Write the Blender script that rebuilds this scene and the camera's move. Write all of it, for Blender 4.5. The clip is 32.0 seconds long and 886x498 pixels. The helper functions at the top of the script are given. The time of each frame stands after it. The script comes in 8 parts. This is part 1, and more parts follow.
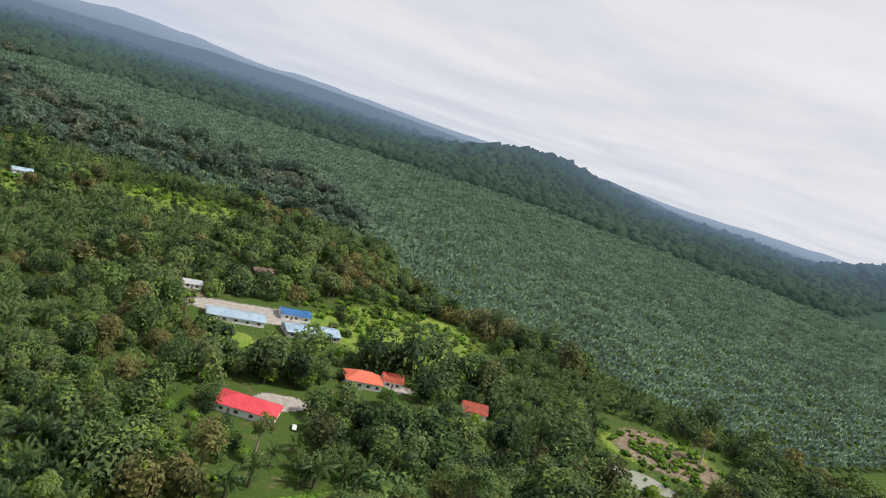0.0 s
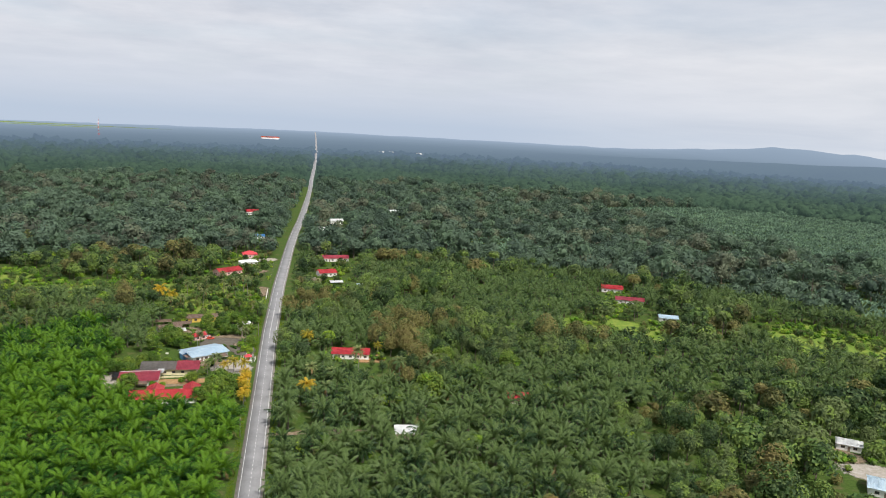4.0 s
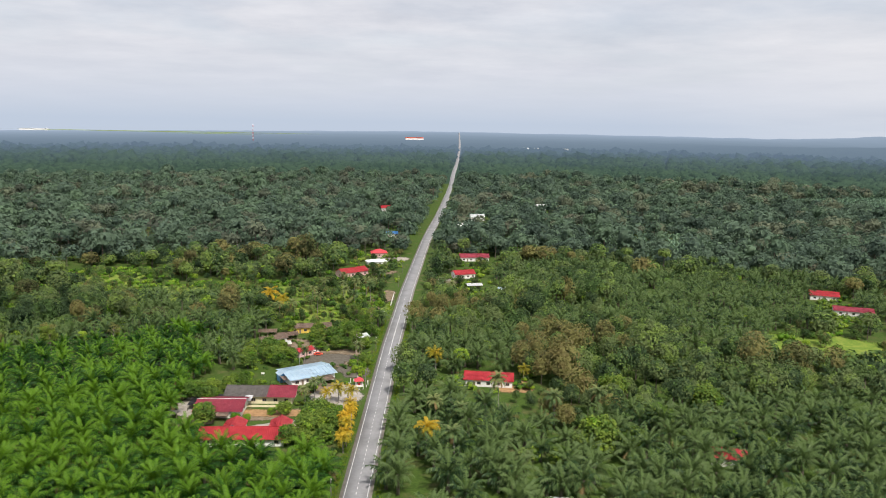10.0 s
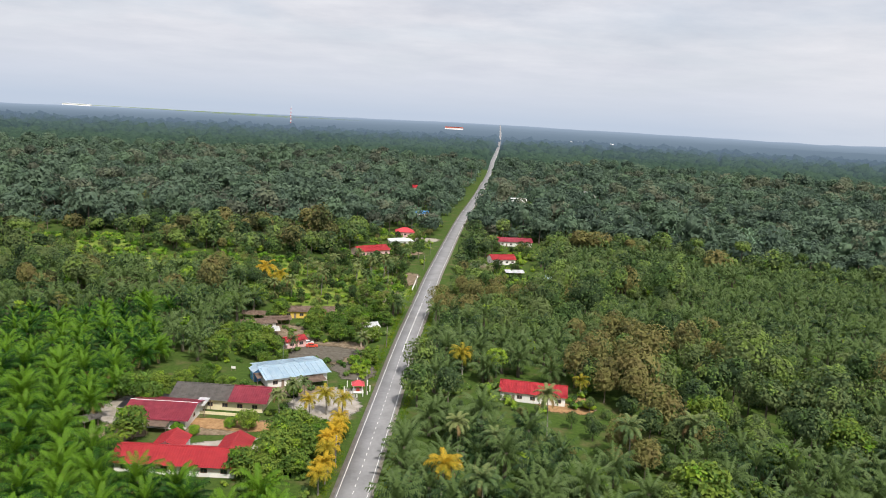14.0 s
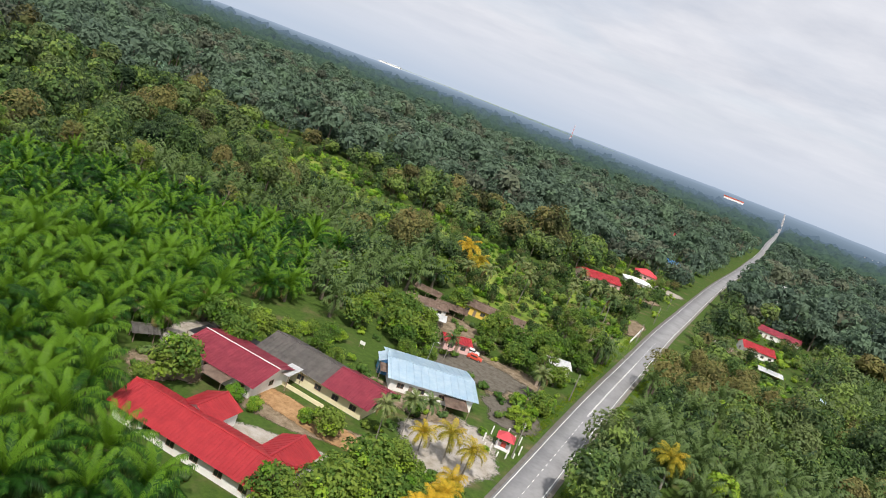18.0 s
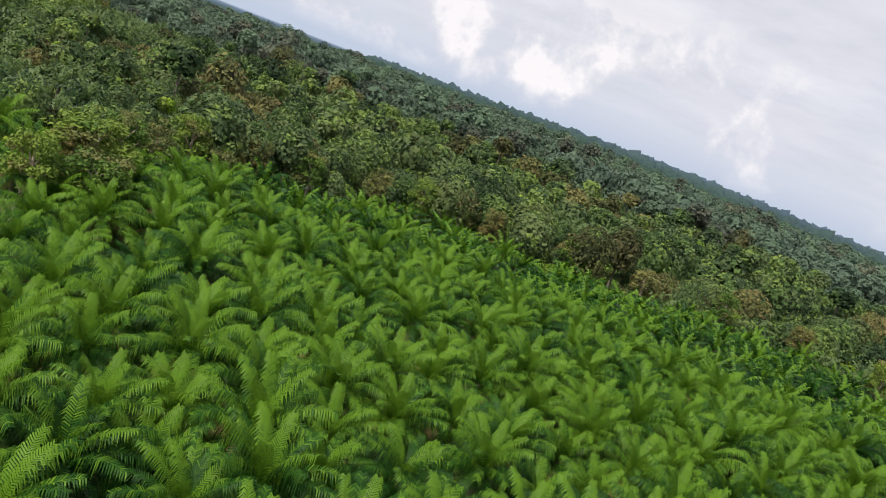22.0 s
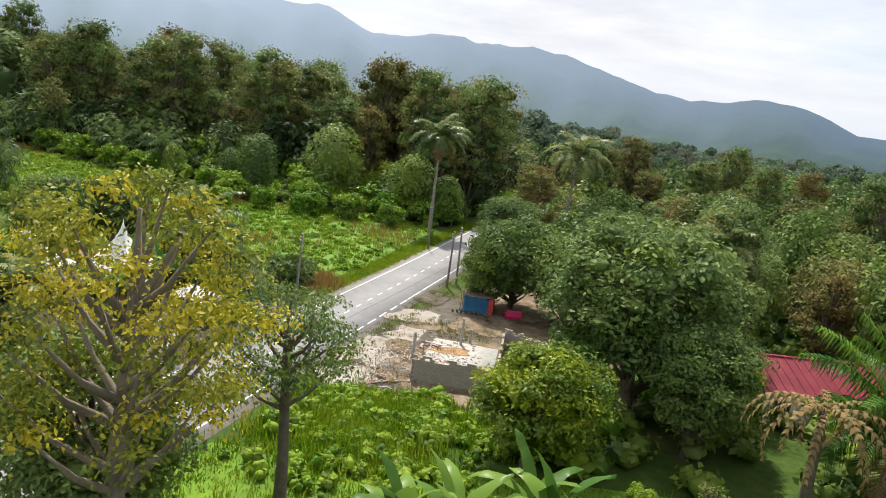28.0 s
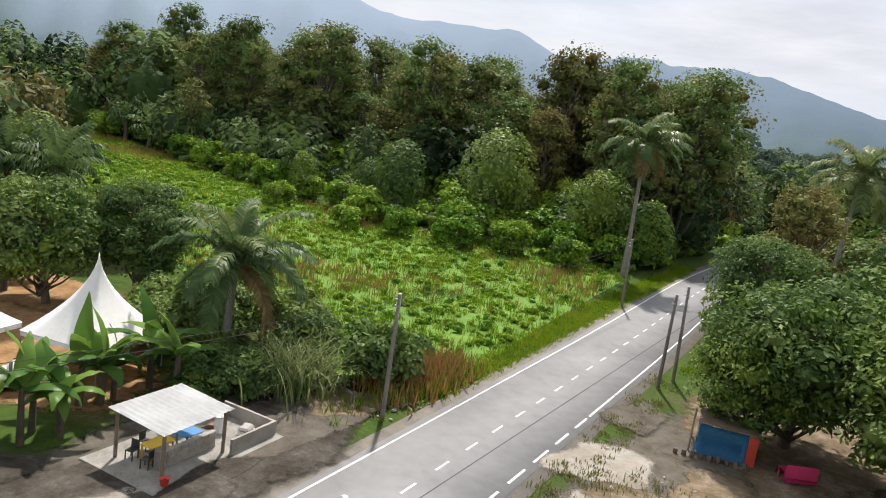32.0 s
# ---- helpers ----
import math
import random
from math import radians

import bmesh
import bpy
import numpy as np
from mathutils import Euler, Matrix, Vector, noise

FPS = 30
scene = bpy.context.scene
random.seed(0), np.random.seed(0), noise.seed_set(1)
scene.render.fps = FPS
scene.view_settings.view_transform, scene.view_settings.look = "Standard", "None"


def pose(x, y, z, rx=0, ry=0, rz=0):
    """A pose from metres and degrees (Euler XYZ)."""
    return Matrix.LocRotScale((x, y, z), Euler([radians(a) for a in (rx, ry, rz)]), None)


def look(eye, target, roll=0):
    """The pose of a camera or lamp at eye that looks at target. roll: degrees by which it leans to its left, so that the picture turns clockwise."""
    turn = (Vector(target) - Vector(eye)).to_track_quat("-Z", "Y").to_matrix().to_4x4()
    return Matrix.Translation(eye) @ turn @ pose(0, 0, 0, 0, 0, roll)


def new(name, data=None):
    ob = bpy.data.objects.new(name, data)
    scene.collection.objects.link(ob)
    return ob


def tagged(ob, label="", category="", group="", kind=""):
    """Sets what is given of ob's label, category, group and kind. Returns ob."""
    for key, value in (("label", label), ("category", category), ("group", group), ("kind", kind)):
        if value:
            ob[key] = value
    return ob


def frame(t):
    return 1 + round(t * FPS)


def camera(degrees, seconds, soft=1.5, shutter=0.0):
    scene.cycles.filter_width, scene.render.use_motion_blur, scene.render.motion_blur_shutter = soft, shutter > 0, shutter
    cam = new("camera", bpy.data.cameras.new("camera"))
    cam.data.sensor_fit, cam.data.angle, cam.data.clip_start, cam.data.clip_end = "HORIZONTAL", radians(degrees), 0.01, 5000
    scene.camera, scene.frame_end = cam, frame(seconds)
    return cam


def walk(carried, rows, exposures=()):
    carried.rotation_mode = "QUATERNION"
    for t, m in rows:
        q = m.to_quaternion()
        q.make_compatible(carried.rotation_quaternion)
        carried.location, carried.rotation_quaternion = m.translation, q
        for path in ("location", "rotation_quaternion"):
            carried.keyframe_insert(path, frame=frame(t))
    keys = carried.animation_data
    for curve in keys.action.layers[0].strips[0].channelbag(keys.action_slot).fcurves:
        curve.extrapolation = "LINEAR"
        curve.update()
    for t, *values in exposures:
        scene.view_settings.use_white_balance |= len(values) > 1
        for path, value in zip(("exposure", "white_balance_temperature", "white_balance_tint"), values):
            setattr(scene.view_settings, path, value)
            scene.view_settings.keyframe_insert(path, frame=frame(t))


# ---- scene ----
cam = camera(61.36, 32.0, soft=1.0)
# seconds, place in metres, turn in degrees
PATH = [
    (0.0, -28.18, -209.68, 124.40, 79.245, -17.268, -58.415),
    (0.5, -18.39, -210.40, 122.72, 79.668, -17.478, -51.006),
    (1.0, -9.04, -208.29, 120.81, 80.080, -17.794, -43.864),
    (1.5, -2.04, -203.45, 119.52, 80.369, -18.202, -37.131),
    (2.0, 2.40, -196.93, 119.52, 80.524, -18.362, -30.746),
    (2.5, 5.77, -195.30, 120.86, 80.606, -18.872, -23.788),
    (3.0, 9.19, -195.23, 122.36, 80.637, -18.960, -16.816),
    (3.5, 11.46, -191.06, 122.19, 80.712, -17.059, -12.008),
    (4.0, 13.32, -185.19, 121.92, 80.695, -2.974, -10.846),
    (4.5, 15.07, -178.71, 120.60, 80.719, -2.956, -9.972),
    (6.5, 19.50, -151.50, 116.21, 80.701, -6.223, -4.822),
    (7.0, 20.34, -142.73, 114.85, 80.649, -6.435, -3.669),
    (7.5, 20.72, -134.30, 113.32, 80.630, -5.042, -2.725),
    (8.0, 21.60, -126.64, 111.51, 80.581, -3.448, -2.036),
    (8.5, 22.07, -118.81, 110.08, 80.504, -3.680, -1.316),
    (9.0, 22.53, -111.00, 108.13, 80.522, -3.674, -0.650),
    (9.5, 22.25, -102.95, 106.17, 80.448, -1.577, -0.311),
    (10.0, 22.94, -94.38, 103.74, 80.418, -0.972, 0.048),
    (10.5, 23.33, -85.65, 101.25, 80.378, -0.875, 0.333),
    (11.0, 23.48, -77.18, 98.76, 80.358, -1.058, 0.655),
    (11.5, 23.57, -68.40, 96.14, 80.318, -0.635, 0.904),
    (12.0, 23.38, -59.59, 92.92, 80.346, -0.525, 1.074),
    (12.5, 23.70, -50.83, 89.91, 80.312, -0.461, 1.275),
    (13.0, 24.00, -42.43, 86.91, 80.295, -0.392, 1.449),
    (13.5, 23.63, -33.34, 84.15, 80.199, -0.605, 1.668),
    (15.5, 21.68, 26.91, 73.72, 78.006, -16.840, 11.372),
    (16.0, 20.70, 31.74, 71.24, 77.997, -16.690, 13.305),
    (16.5, 19.81, 36.64, 69.06, 78.000, -16.739, 15.411),
    (17.0, 18.81, 41.46, 66.94, 77.933, -17.398, 17.886),
    (17.5, 17.53, 46.05, 64.74, 77.601, -19.170, 21.051),
    (18.0, 16.20, 50.67, 63.02, 77.181, -20.660, 25.161),
    (18.5, 15.03, 55.58, 62.40, 76.679, -20.836, 30.597),
    (19.0, 12.97, 58.74, 60.02, 76.624, -20.346, 36.272),
    (19.5, 11.61, 61.46, 58.77, 76.240, -19.993, 42.555),
    (20.0, 10.22, 63.02, 57.71, 75.992, -19.494, 49.072),
    (20.5, 7.35, 65.00, 55.64, 75.701, -19.634, 55.420),
    (21.0, 3.87, 66.28, 51.93, 75.878, -19.667, 61.803),
    (21.5, -4.69, 62.91, 44.00, 77.003, -20.102, 67.882),
    (22.0, -13.82, 58.79, 39.19, 77.081, -20.845, 76.072),
    (22.5, -20.78, 55.24, 35.59, 76.869, -21.032, 86.312),
    (23.0, -23.78, 51.94, 31.88, 76.211, -20.255, 99.600),
    (23.5, -26.26, 48.79, 29.29, 76.534, -19.559, 111.786),
    (24.0, -27.98, 45.97, 27.46, 76.679, -19.232, 123.306),
    (24.5, -29.20, 44.61, 25.85, 77.086, -18.679, 135.254),
    (25.0, -29.62, 43.26, 24.58, 77.497, -17.797, 146.773),
    (25.5, -29.99, 42.28, 23.72, 77.907, -17.500, 158.843),
    (26.0, -30.24, 40.96, 23.01, 78.564, -16.806, 170.692),
    (26.5, -30.37, 39.10, 22.59, 79.035, -16.698, 182.452),
    (28.5, -26.78, 30.08, 20.55, 79.837, -4.146, 199.879),
    (29.0, -25.84, 26.00, 19.07, 80.260, 0.836, 200.390),
    (29.5, -24.28, 21.40, 17.56, 80.438, 1.452, 200.361),
    (30.0, -22.99, 17.17, 16.33, 80.895, 1.920, 200.223),
    (30.5, -22.31, 13.02, 16.56, 80.491, -0.370, 201.494),
    (31.0, -20.44, 7.89, 17.48, 79.355, -11.009, 204.551),
    (31.5, -18.10, 3.08, 17.52, 78.783, -16.943, 209.024),
    (32.0, -15.75, -1.06, 17.57, 79.327, -8.176, 210.801),
]
walk(cam, [(r[0], pose(*r[1:])) for r in PATH], exposures=[(0.0, -0.08, 6250, 14), (4.0, 0.0, 6300, 12), (10.0, 0.03, 6400, 13), (19.0, 0.07, 6350, 13), (22.0, 0.06, 6350, 15), (23.0, 0.06, 6350, 13), (25.0, 0.18, 6550, 11), (26.0, 0.36, 6550, 12), (29.0, 0.42, 6600, 12), (30.0, 0.44, 6650, 12), (31.0, 0.42, 6550, 12), (31.5, 0.24, 6500, 13), (32.0, 0.24, 6450, 13)])

# ------------------------------------------------------------------ world, sun
SUN_AZ, SUN_EL = 152.0, 55.0            # compass bearing from +y clockwise, height
sun_dir = Vector((math.sin(radians(SUN_AZ)) * math.cos(radians(SUN_EL)),
                  math.cos(radians(SUN_AZ)) * math.cos(radians(SUN_EL)), math.sin(radians(SUN_EL))))
sun = new("sun", bpy.data.lights.new("sun", "SUN"))
sun.data.energy, sun.data.angle, sun.data.color = 5.0, radians(2), (1.0, 0.94, 0.84)
sun.matrix_world = look(sun_dir * 300, (0, 0, 0))

world = bpy.data.worlds.new("sky")
scene.world = world
world.use_nodes = True


def link_nodes(nt, spec):
    """Nodes from a dict of name -> (type, {input: value or 'node.output'}, {attribute: value})."""
    made = {}
    for k, (typ, ins, *att) in spec.items():
        n = nt.nodes.new(typ)
        a = att[0] if att else {}
        if "data_type" in a:
            n.data_type = a["data_type"]
        if "blend_type" in a:
            n.blend_type = a["blend_type"]
        if "operation" in a:
            n.operation = a["operation"]
        if "sky_type" in a:
            n.sky_type, n.sun_disc = a["sky_type"], a["sun_disc"]
            n.sun_elevation, n.sun_rotation = a["sun_elevation"], a["sun_rotation"]
        made[k] = n
    for k, (typ, ins, *att) in spec.items():
        for i, v in ins.items():
            sock = made[k].inputs[i]
            if isinstance(v, str):
                a, b = v.split(".")
                nt.links.new(made[a].outputs[int(b) if b.isdigit() else b], sock)
            else:
                sock.default_value = v
    return made


def ramp(node, stops):
    cr = node.color_ramp
    while len(cr.elements) < len(stops):
        cr.elements.new(0.5)
    for e, (p, c) in zip(cr.elements, stops):
        e.position, e.color = p, (*c, 1)


world.node_tree.nodes.clear()
w = link_nodes(world.node_tree, {
    "co": ("ShaderNodeTexCoord", {}),
    "sky": ("ShaderNodeTexSky", {}, {"sky_type": "NISHITA", "sun_disc": False, "sun_elevation": radians(SUN_EL),
                                     "sun_rotation": radians(SUN_AZ)}),
    "skyb": ("ShaderNodeMix", {0: 1.0, 6: "sky.0", 7: (0.11, 0.11, 0.11, 1)}, {"data_type": "RGBA", "blend_type": "MULTIPLY"}),
    "sep": ("ShaderNodeSeparateXYZ", {0: "co.Generated"}),
    "zc": ("ShaderNodeMath", {0: "sep.2", 1: 0.09}, {"operation": "ADD"}),
    "zm": ("ShaderNodeMath", {0: "zc.0", 1: 0.06}, {"operation": "MAXIMUM"}),
    "ux": ("ShaderNodeMath", {0: "sep.0", 1: "zm.0"}, {"operation": "DIVIDE"}),
    "uy": ("ShaderNodeMath", {0: "sep.1", 1: "zm.0"}, {"operation": "DIVIDE"}),
    "uv": ("ShaderNodeCombineXYZ", {0: "ux.0", 1: "uy.0"}),
    "n1": ("ShaderNodeTexNoise", {"Vector": "uv.0", "Scale": 0.45, "Detail": 7.0, "Roughness": 0.55, "Distortion": 0.4}),
    "r1": ("ShaderNodeValToRGB", {0: "n1.0"}),
    "mix": ("ShaderNodeMix", {0: "r1.1", 6: "skyb.2", 7: "r2.0"}, {"data_type": "RGBA"}),
    "n2": ("ShaderNodeTexNoise", {"Vector": "uv.0", "Scale": 1.3, "Detail": 6.0, "Roughness": 0.6}),
    "r2": ("ShaderNodeValToRGB", {0: "n2.0"}),
    "hz": ("ShaderNodeValToRGB", {0: "sep.2"}),
    "mix2": ("ShaderNodeMix", {0: "hz.1", 6: "mix.2", 7: "hz.0"}, {"data_type": "RGBA"}),
    "n3": ("ShaderNodeTexNoise", {"Vector": "co.Generated", "Scale": 8.5, "Detail": 9.0, "Roughness": 0.6, "Distortion": 0.15}),
    "r3": ("ShaderNodeValToRGB", {0: "n3.0"}),
    "el": ("ShaderNodeValToRGB", {0: "sep.2"}),
    "we": ("ShaderNodeMapRange", {0: "sep.0", 1: -0.62, 2: -0.85, 3: 0.0, 4: 1.0}),
    "m1": ("ShaderNodeMath", {0: "r3.1", 1: "el.1"}, {"operation": "MULTIPLY"}),
    "m2": ("ShaderNodeMath", {0: "m1.0", 1: "we.0"}, {"operation": "MULTIPLY"}),
    "mix3": ("ShaderNodeMix", {0: "m2.0", 6: "mix2.2", 7: "r3.0"}, {"data_type": "RGBA"}),
    "ea": ("ShaderNodeMapRange", {0: "sep.0", 1: 0.25, 2: 0.95, 3: 0.0, 4: 0.75}),
    "mix4": ("ShaderNodeMix", {0: "ea.0", 6: "mix3.2", 7: "r4.0"}, {"data_type": "RGBA"}),
    "r4": ("ShaderNodeValToRGB", {0: "n1.0"}),
    "bg": ("ShaderNodeBackground", {0: "mix4.2", 1: 1.0}),
    "out": ("ShaderNodeOutputWorld", {0: "bg.0"}),
})
ramp(w["r1"], [(0.28, (0, 0, 0)), (0.55, (1, 1, 1))])
w["r1"].color_ramp.elements[0].color = (0, 0, 0, 0.55)
ramp(w["r3"], [(0.47, (0.66, 0.68, 0.72)), (0.60, (0.95, 0.93, 0.90))])
for e, a in zip(w["r3"].color_ramp.elements, (0.0, 0.95)):
    e.color = (*e.color[:3], a)
ramp(w["el"], [(0.0, (0, 0, 0)), (0.035, (1, 1, 1)), (0.12, (1, 1, 1)), (0.2, (0, 0, 0))])
for e, a in zip(w["el"].color_ramp.elements, (0.0, 1.0, 0.9, 0.0)):
    e.color = (*e.color[:3], a)
ramp(w["r4"], [(0.3, (0.72, 0.73, 0.75)), (0.62, (0.94, 0.92, 0.88))])
ramp(w["r2"], [(0.3, (0.60, 0.63, 0.68)), (0.7, (0.80, 0.81, 0.83))])
ramp(w["hz"], [(0.0, (0.52, 0.60, 0.70)), (0.035, (0.62, 0.67, 0.74)), (0.13, (0.74, 0.75, 0.77))])
for e, a in zip(w["hz"].color_ramp.elements, (1.0, 0.85, 0.0)):
    e.color = (*e.color[:3], a)


# ------------------------------------------------------------------ materials
def mat_base(name, shader="ShaderNodeBsdfPrincipled"):
    m = bpy.data.materials.new(name)
    m.use_nodes = True
    m.node_tree.nodes.clear()
    return m


def leaf_material(name, dark, light, tint, rough=0.5, scale=0.12, through_light=0.3, gloss=0.09):
    """Foliage: varies from tree to tree, from leaf to leaf and over metres."""
    m = mat_base(name)
    n = link_nodes(m.node_tree, {
        "geo": ("ShaderNodeNewGeometry", {}),
        "obj": ("ShaderNodeObjectInfo", {}),
        "att": ("ShaderNodeAttribute", {}),
        "noi": ("ShaderNodeTexNoise", {"Vector": "geo.Position", "Scale": scale, "Detail": 3.0}),
        "isl": ("ShaderNodeMath", {0: "geo.Random Per Island", 1: 0.4, 2: "noi.0"}, {"operation": "MULTIPLY_ADD"}),
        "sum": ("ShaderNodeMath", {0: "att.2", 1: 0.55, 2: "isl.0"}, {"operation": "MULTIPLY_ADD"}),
        "sum2": ("ShaderNodeMath", {0: "obj.Random", 1: 0.35, 2: "sum.0"}, {"operation": "MULTIPLY_ADD"}),
        "rmp": ("ShaderNodeValToRGB", {0: "sum2.0"}),
        "dif": ("ShaderNodeBsdfPrincipled", {"Base Color": "rmp.0", "Roughness": rough, "Specular IOR Level": gloss}),
        "tra": ("ShaderNodeBsdfTranslucent", {"Color": "rmp.0"}),
        "mix": ("ShaderNodeMixShader", {0: through_light, 1: "dif.0", 2: "tra.0"}),
        "out": ("ShaderNodeOutputMaterial", {0: "mix.0"}),
    })
    n["att"].attribute_name = "tone"
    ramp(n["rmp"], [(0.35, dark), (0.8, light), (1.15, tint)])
    n["rmp"].color_ramp.elements[2].position = 1.0
    return m


def plain_material(name, a, b, rough=0.7, scale=1.0, detail=6.0, metal=0.0, bump=0.0, fine=0.0, stain=None):
    """Two tones mixed by noise at two scales, with relief."""
    m = mat_base(name)
    n = link_nodes(m.node_tree, {
        "geo": ("ShaderNodeTexCoord", {}),
        "obj": ("ShaderNodeObjectInfo", {}),
        "n1": ("ShaderNodeTexNoise", {"Vector": "geo.Object", "Scale": scale, "Detail": detail, "Roughness": 0.6}),
        "n2": ("ShaderNodeTexNoise", {"Vector": "geo.Object", "Scale": scale * 9, "Detail": 4.0}),
        "av": ("ShaderNodeMath", {0: "n2.0", 1: 0.4, 2: "n1.0"}, {"operation": "MULTIPLY_ADD"}),
        "av2": ("ShaderNodeMath", {0: "obj.Random", 1: 0.15, 2: "av.0"}, {"operation": "MULTIPLY_ADD"}),
        "rmp": ("ShaderNodeValToRGB", {0: "av2.0"}),
        "bmp": ("ShaderNodeBump", {"Height": "n2.0", "Strength": bump, "Distance": 0.03}),
        "dif": ("ShaderNodeBsdfPrincipled", {"Base Color": "rmp.0", "Roughness": rough, "Metallic": metal, "Normal": "bmp.0"}),
        "out": ("ShaderNodeOutputMaterial", {0: "dif.0"}),
    })
    ramp(n["rmp"], [(0.45, a), (0.95, b)] + ([(0.99, stain)] if stain else []))
    return m


def soft_soil(name, stops, scale=0.5):
    """Soil of several tones whose ragged rim lets the ground below show; rim runs from 1 in the middle to 0 at the edge."""
    m = mat_base(name)
    n = link_nodes(m.node_tree, {
        "geo": ("ShaderNodeNewGeometry", {}),
        "rim": ("ShaderNodeAttribute", {}),
        "n1": ("ShaderNodeTexNoise", {"Vector": "geo.Position", "Scale": scale, "Detail": 9.0, "Roughness": 0.72, "Distortion": 0.3}),
        "n2": ("ShaderNodeTexNoise", {"Vector": "geo.Position", "Scale": scale * 9, "Detail": 5.0, "Roughness": 0.7}),
        "n3": ("ShaderNodeTexNoise", {"Vector": "geo.Position", "Scale": 0.55, "Detail": 10.0, "Roughness": 0.75}),
        "av": ("ShaderNodeMath", {0: "n2.0", 1: 0.35, 2: "n1.0"}, {"operation": "MULTIPLY_ADD"}),
        "rmp": ("ShaderNodeValToRGB", {0: "av.0"}),
        "e1": ("ShaderNodeMath", {0: "rim.2", 1: 1.6, 2: "n3.0"}, {"operation": "MULTIPLY_ADD"}),
        "cov": ("ShaderNodeMapRange", {0: "e1.0", 1: 0.66, 2: 0.86, 3: 0.0, 4: 1.0}),
        "bmp": ("ShaderNodeBump", {"Height": "n2.0", "Strength": 0.6, "Distance": 0.05}),
        "dif": ("ShaderNodeBsdfPrincipled", {"Base Color": "rmp.0", "Roughness": 0.95, "Specular IOR Level": 0.1, "Normal": "bmp.0"}),
        "tr": ("ShaderNodeBsdfTransparent", {}),
        "mix": ("ShaderNodeMixShader", {0: "cov.0", 1: "tr.0", 2: "dif.0"}),
        "out": ("ShaderNodeOutputMaterial", {0: "mix.0"}),
    })
    n["rim"].attribute_name = "rim"
    ramp(n["rmp"], stops)
    return m


M = {}
SOFT = {
    "dark_trodden_soil": soft_soil("loose_dark_soil", [(0.46, (0.026, 0.022, 0.017)), (0.62, (0.052, 0.045, 0.036)), (0.76, (0.090, 0.081, 0.068)), (0.92, (0.17, 0.158, 0.138))], 0.45),
    "pale_sand": soft_soil("loose_pale_sand", [(0.46, (0.20, 0.17, 0.13)), (0.62, (0.29, 0.262, 0.22)), (0.78, (0.365, 0.34, 0.305)), (0.95, (0.43, 0.405, 0.37))], 0.4),
    "brown_dirt": soft_soil("loose_brown_dirt", [(0.48, (0.085, 0.068, 0.042)), (0.66, (0.17, 0.13, 0.085)), (0.82, (0.29, 0.235, 0.17))], 0.5),
    "grey_roadside_soil": soft_soil("loose_grey_soil", [(0.48, (0.058, 0.050, 0.036)), (0.66, (0.112, 0.100, 0.080)), (0.9, (0.165, 0.152, 0.132))], 0.7),
    "bright_field": soft_soil("rank_field_grass", [(0.45, (0.065, 0.125, 0.02)), (0.65, (0.13, 0.20, 0.03)), (0.85, (0.24, 0.26, 0.06))], 0.12),
    "orange_soil": soft_soil("bare_orange_soil", [(0.5, (0.20, 0.11, 0.05)), (0.8, (0.38, 0.24, 0.12))], 0.8),
}
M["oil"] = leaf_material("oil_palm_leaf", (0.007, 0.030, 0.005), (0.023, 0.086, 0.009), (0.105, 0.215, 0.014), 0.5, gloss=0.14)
# far leaf tones: bluer copies of the near ones, a haze tint in the colour
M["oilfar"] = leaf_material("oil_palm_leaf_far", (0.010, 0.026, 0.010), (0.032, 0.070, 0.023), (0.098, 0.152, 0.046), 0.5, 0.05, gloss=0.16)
M["darkfar"] = leaf_material("woodland_leaf", (0.013, 0.029, 0.013), (0.068, 0.112, 0.046), (0.135, 0.180, 0.066), 0.6)
M["midfar"] = leaf_material("woodland_leaf_green", (0.018, 0.040, 0.013), (0.088, 0.154, 0.046), (0.175, 0.250, 0.060), 0.6)
M["olivefar"] = leaf_material("woodland_leaf_olive", (0.028, 0.038, 0.014), (0.118, 0.130, 0.048), (0.20, 0.19, 0.066), 0.6)
M["brownfar"] = leaf_material("woodland_leaf_bronze", (0.030, 0.034, 0.014), (0.115, 0.112, 0.046), (0.175, 0.152, 0.058), 0.6)
# distant canopy: haze painted into the leaf colour, paler and bluer
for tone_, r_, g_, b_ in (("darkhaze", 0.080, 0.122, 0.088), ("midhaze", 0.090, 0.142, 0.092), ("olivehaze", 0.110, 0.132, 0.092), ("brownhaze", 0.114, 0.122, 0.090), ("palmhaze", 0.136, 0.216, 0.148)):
    M[tone_] = leaf_material("distant_" + tone_[:-4] + "_canopy_hazed", (r_ * 0.55, g_ * 0.55, b_ * 0.58), (r_, g_, b_), (r_ * 1.35, g_ * 1.3, b_ * 1.2), 0.7, 0.03)
M["dry"] = leaf_material("dry_frond", (0.12, 0.085, 0.04), (0.22, 0.16, 0.07), (0.3, 0.22, 0.1), 0.8)
M["coco"] = leaf_material("coconut_leaf", (0.040, 0.082, 0.028), (0.095, 0.155, 0.055), (0.20, 0.235, 0.085), 0.4, gloss=0.12)
M["gold"] = leaf_material("yellow_palm_leaf", (0.14, 0.16, 0.02), (0.36, 0.30, 0.03), (0.55, 0.36, 0.03), 0.5)
M["dark"] = leaf_material("dark_green_leaf", (0.050, 0.098, 0.034), (0.116, 0.188, 0.058), (0.19, 0.262, 0.074), 0.5)
M["mid"] = leaf_material("mid_green_leaf", (0.042, 0.094, 0.019), (0.095, 0.172, 0.032), (0.17, 0.24, 0.04), 0.5)
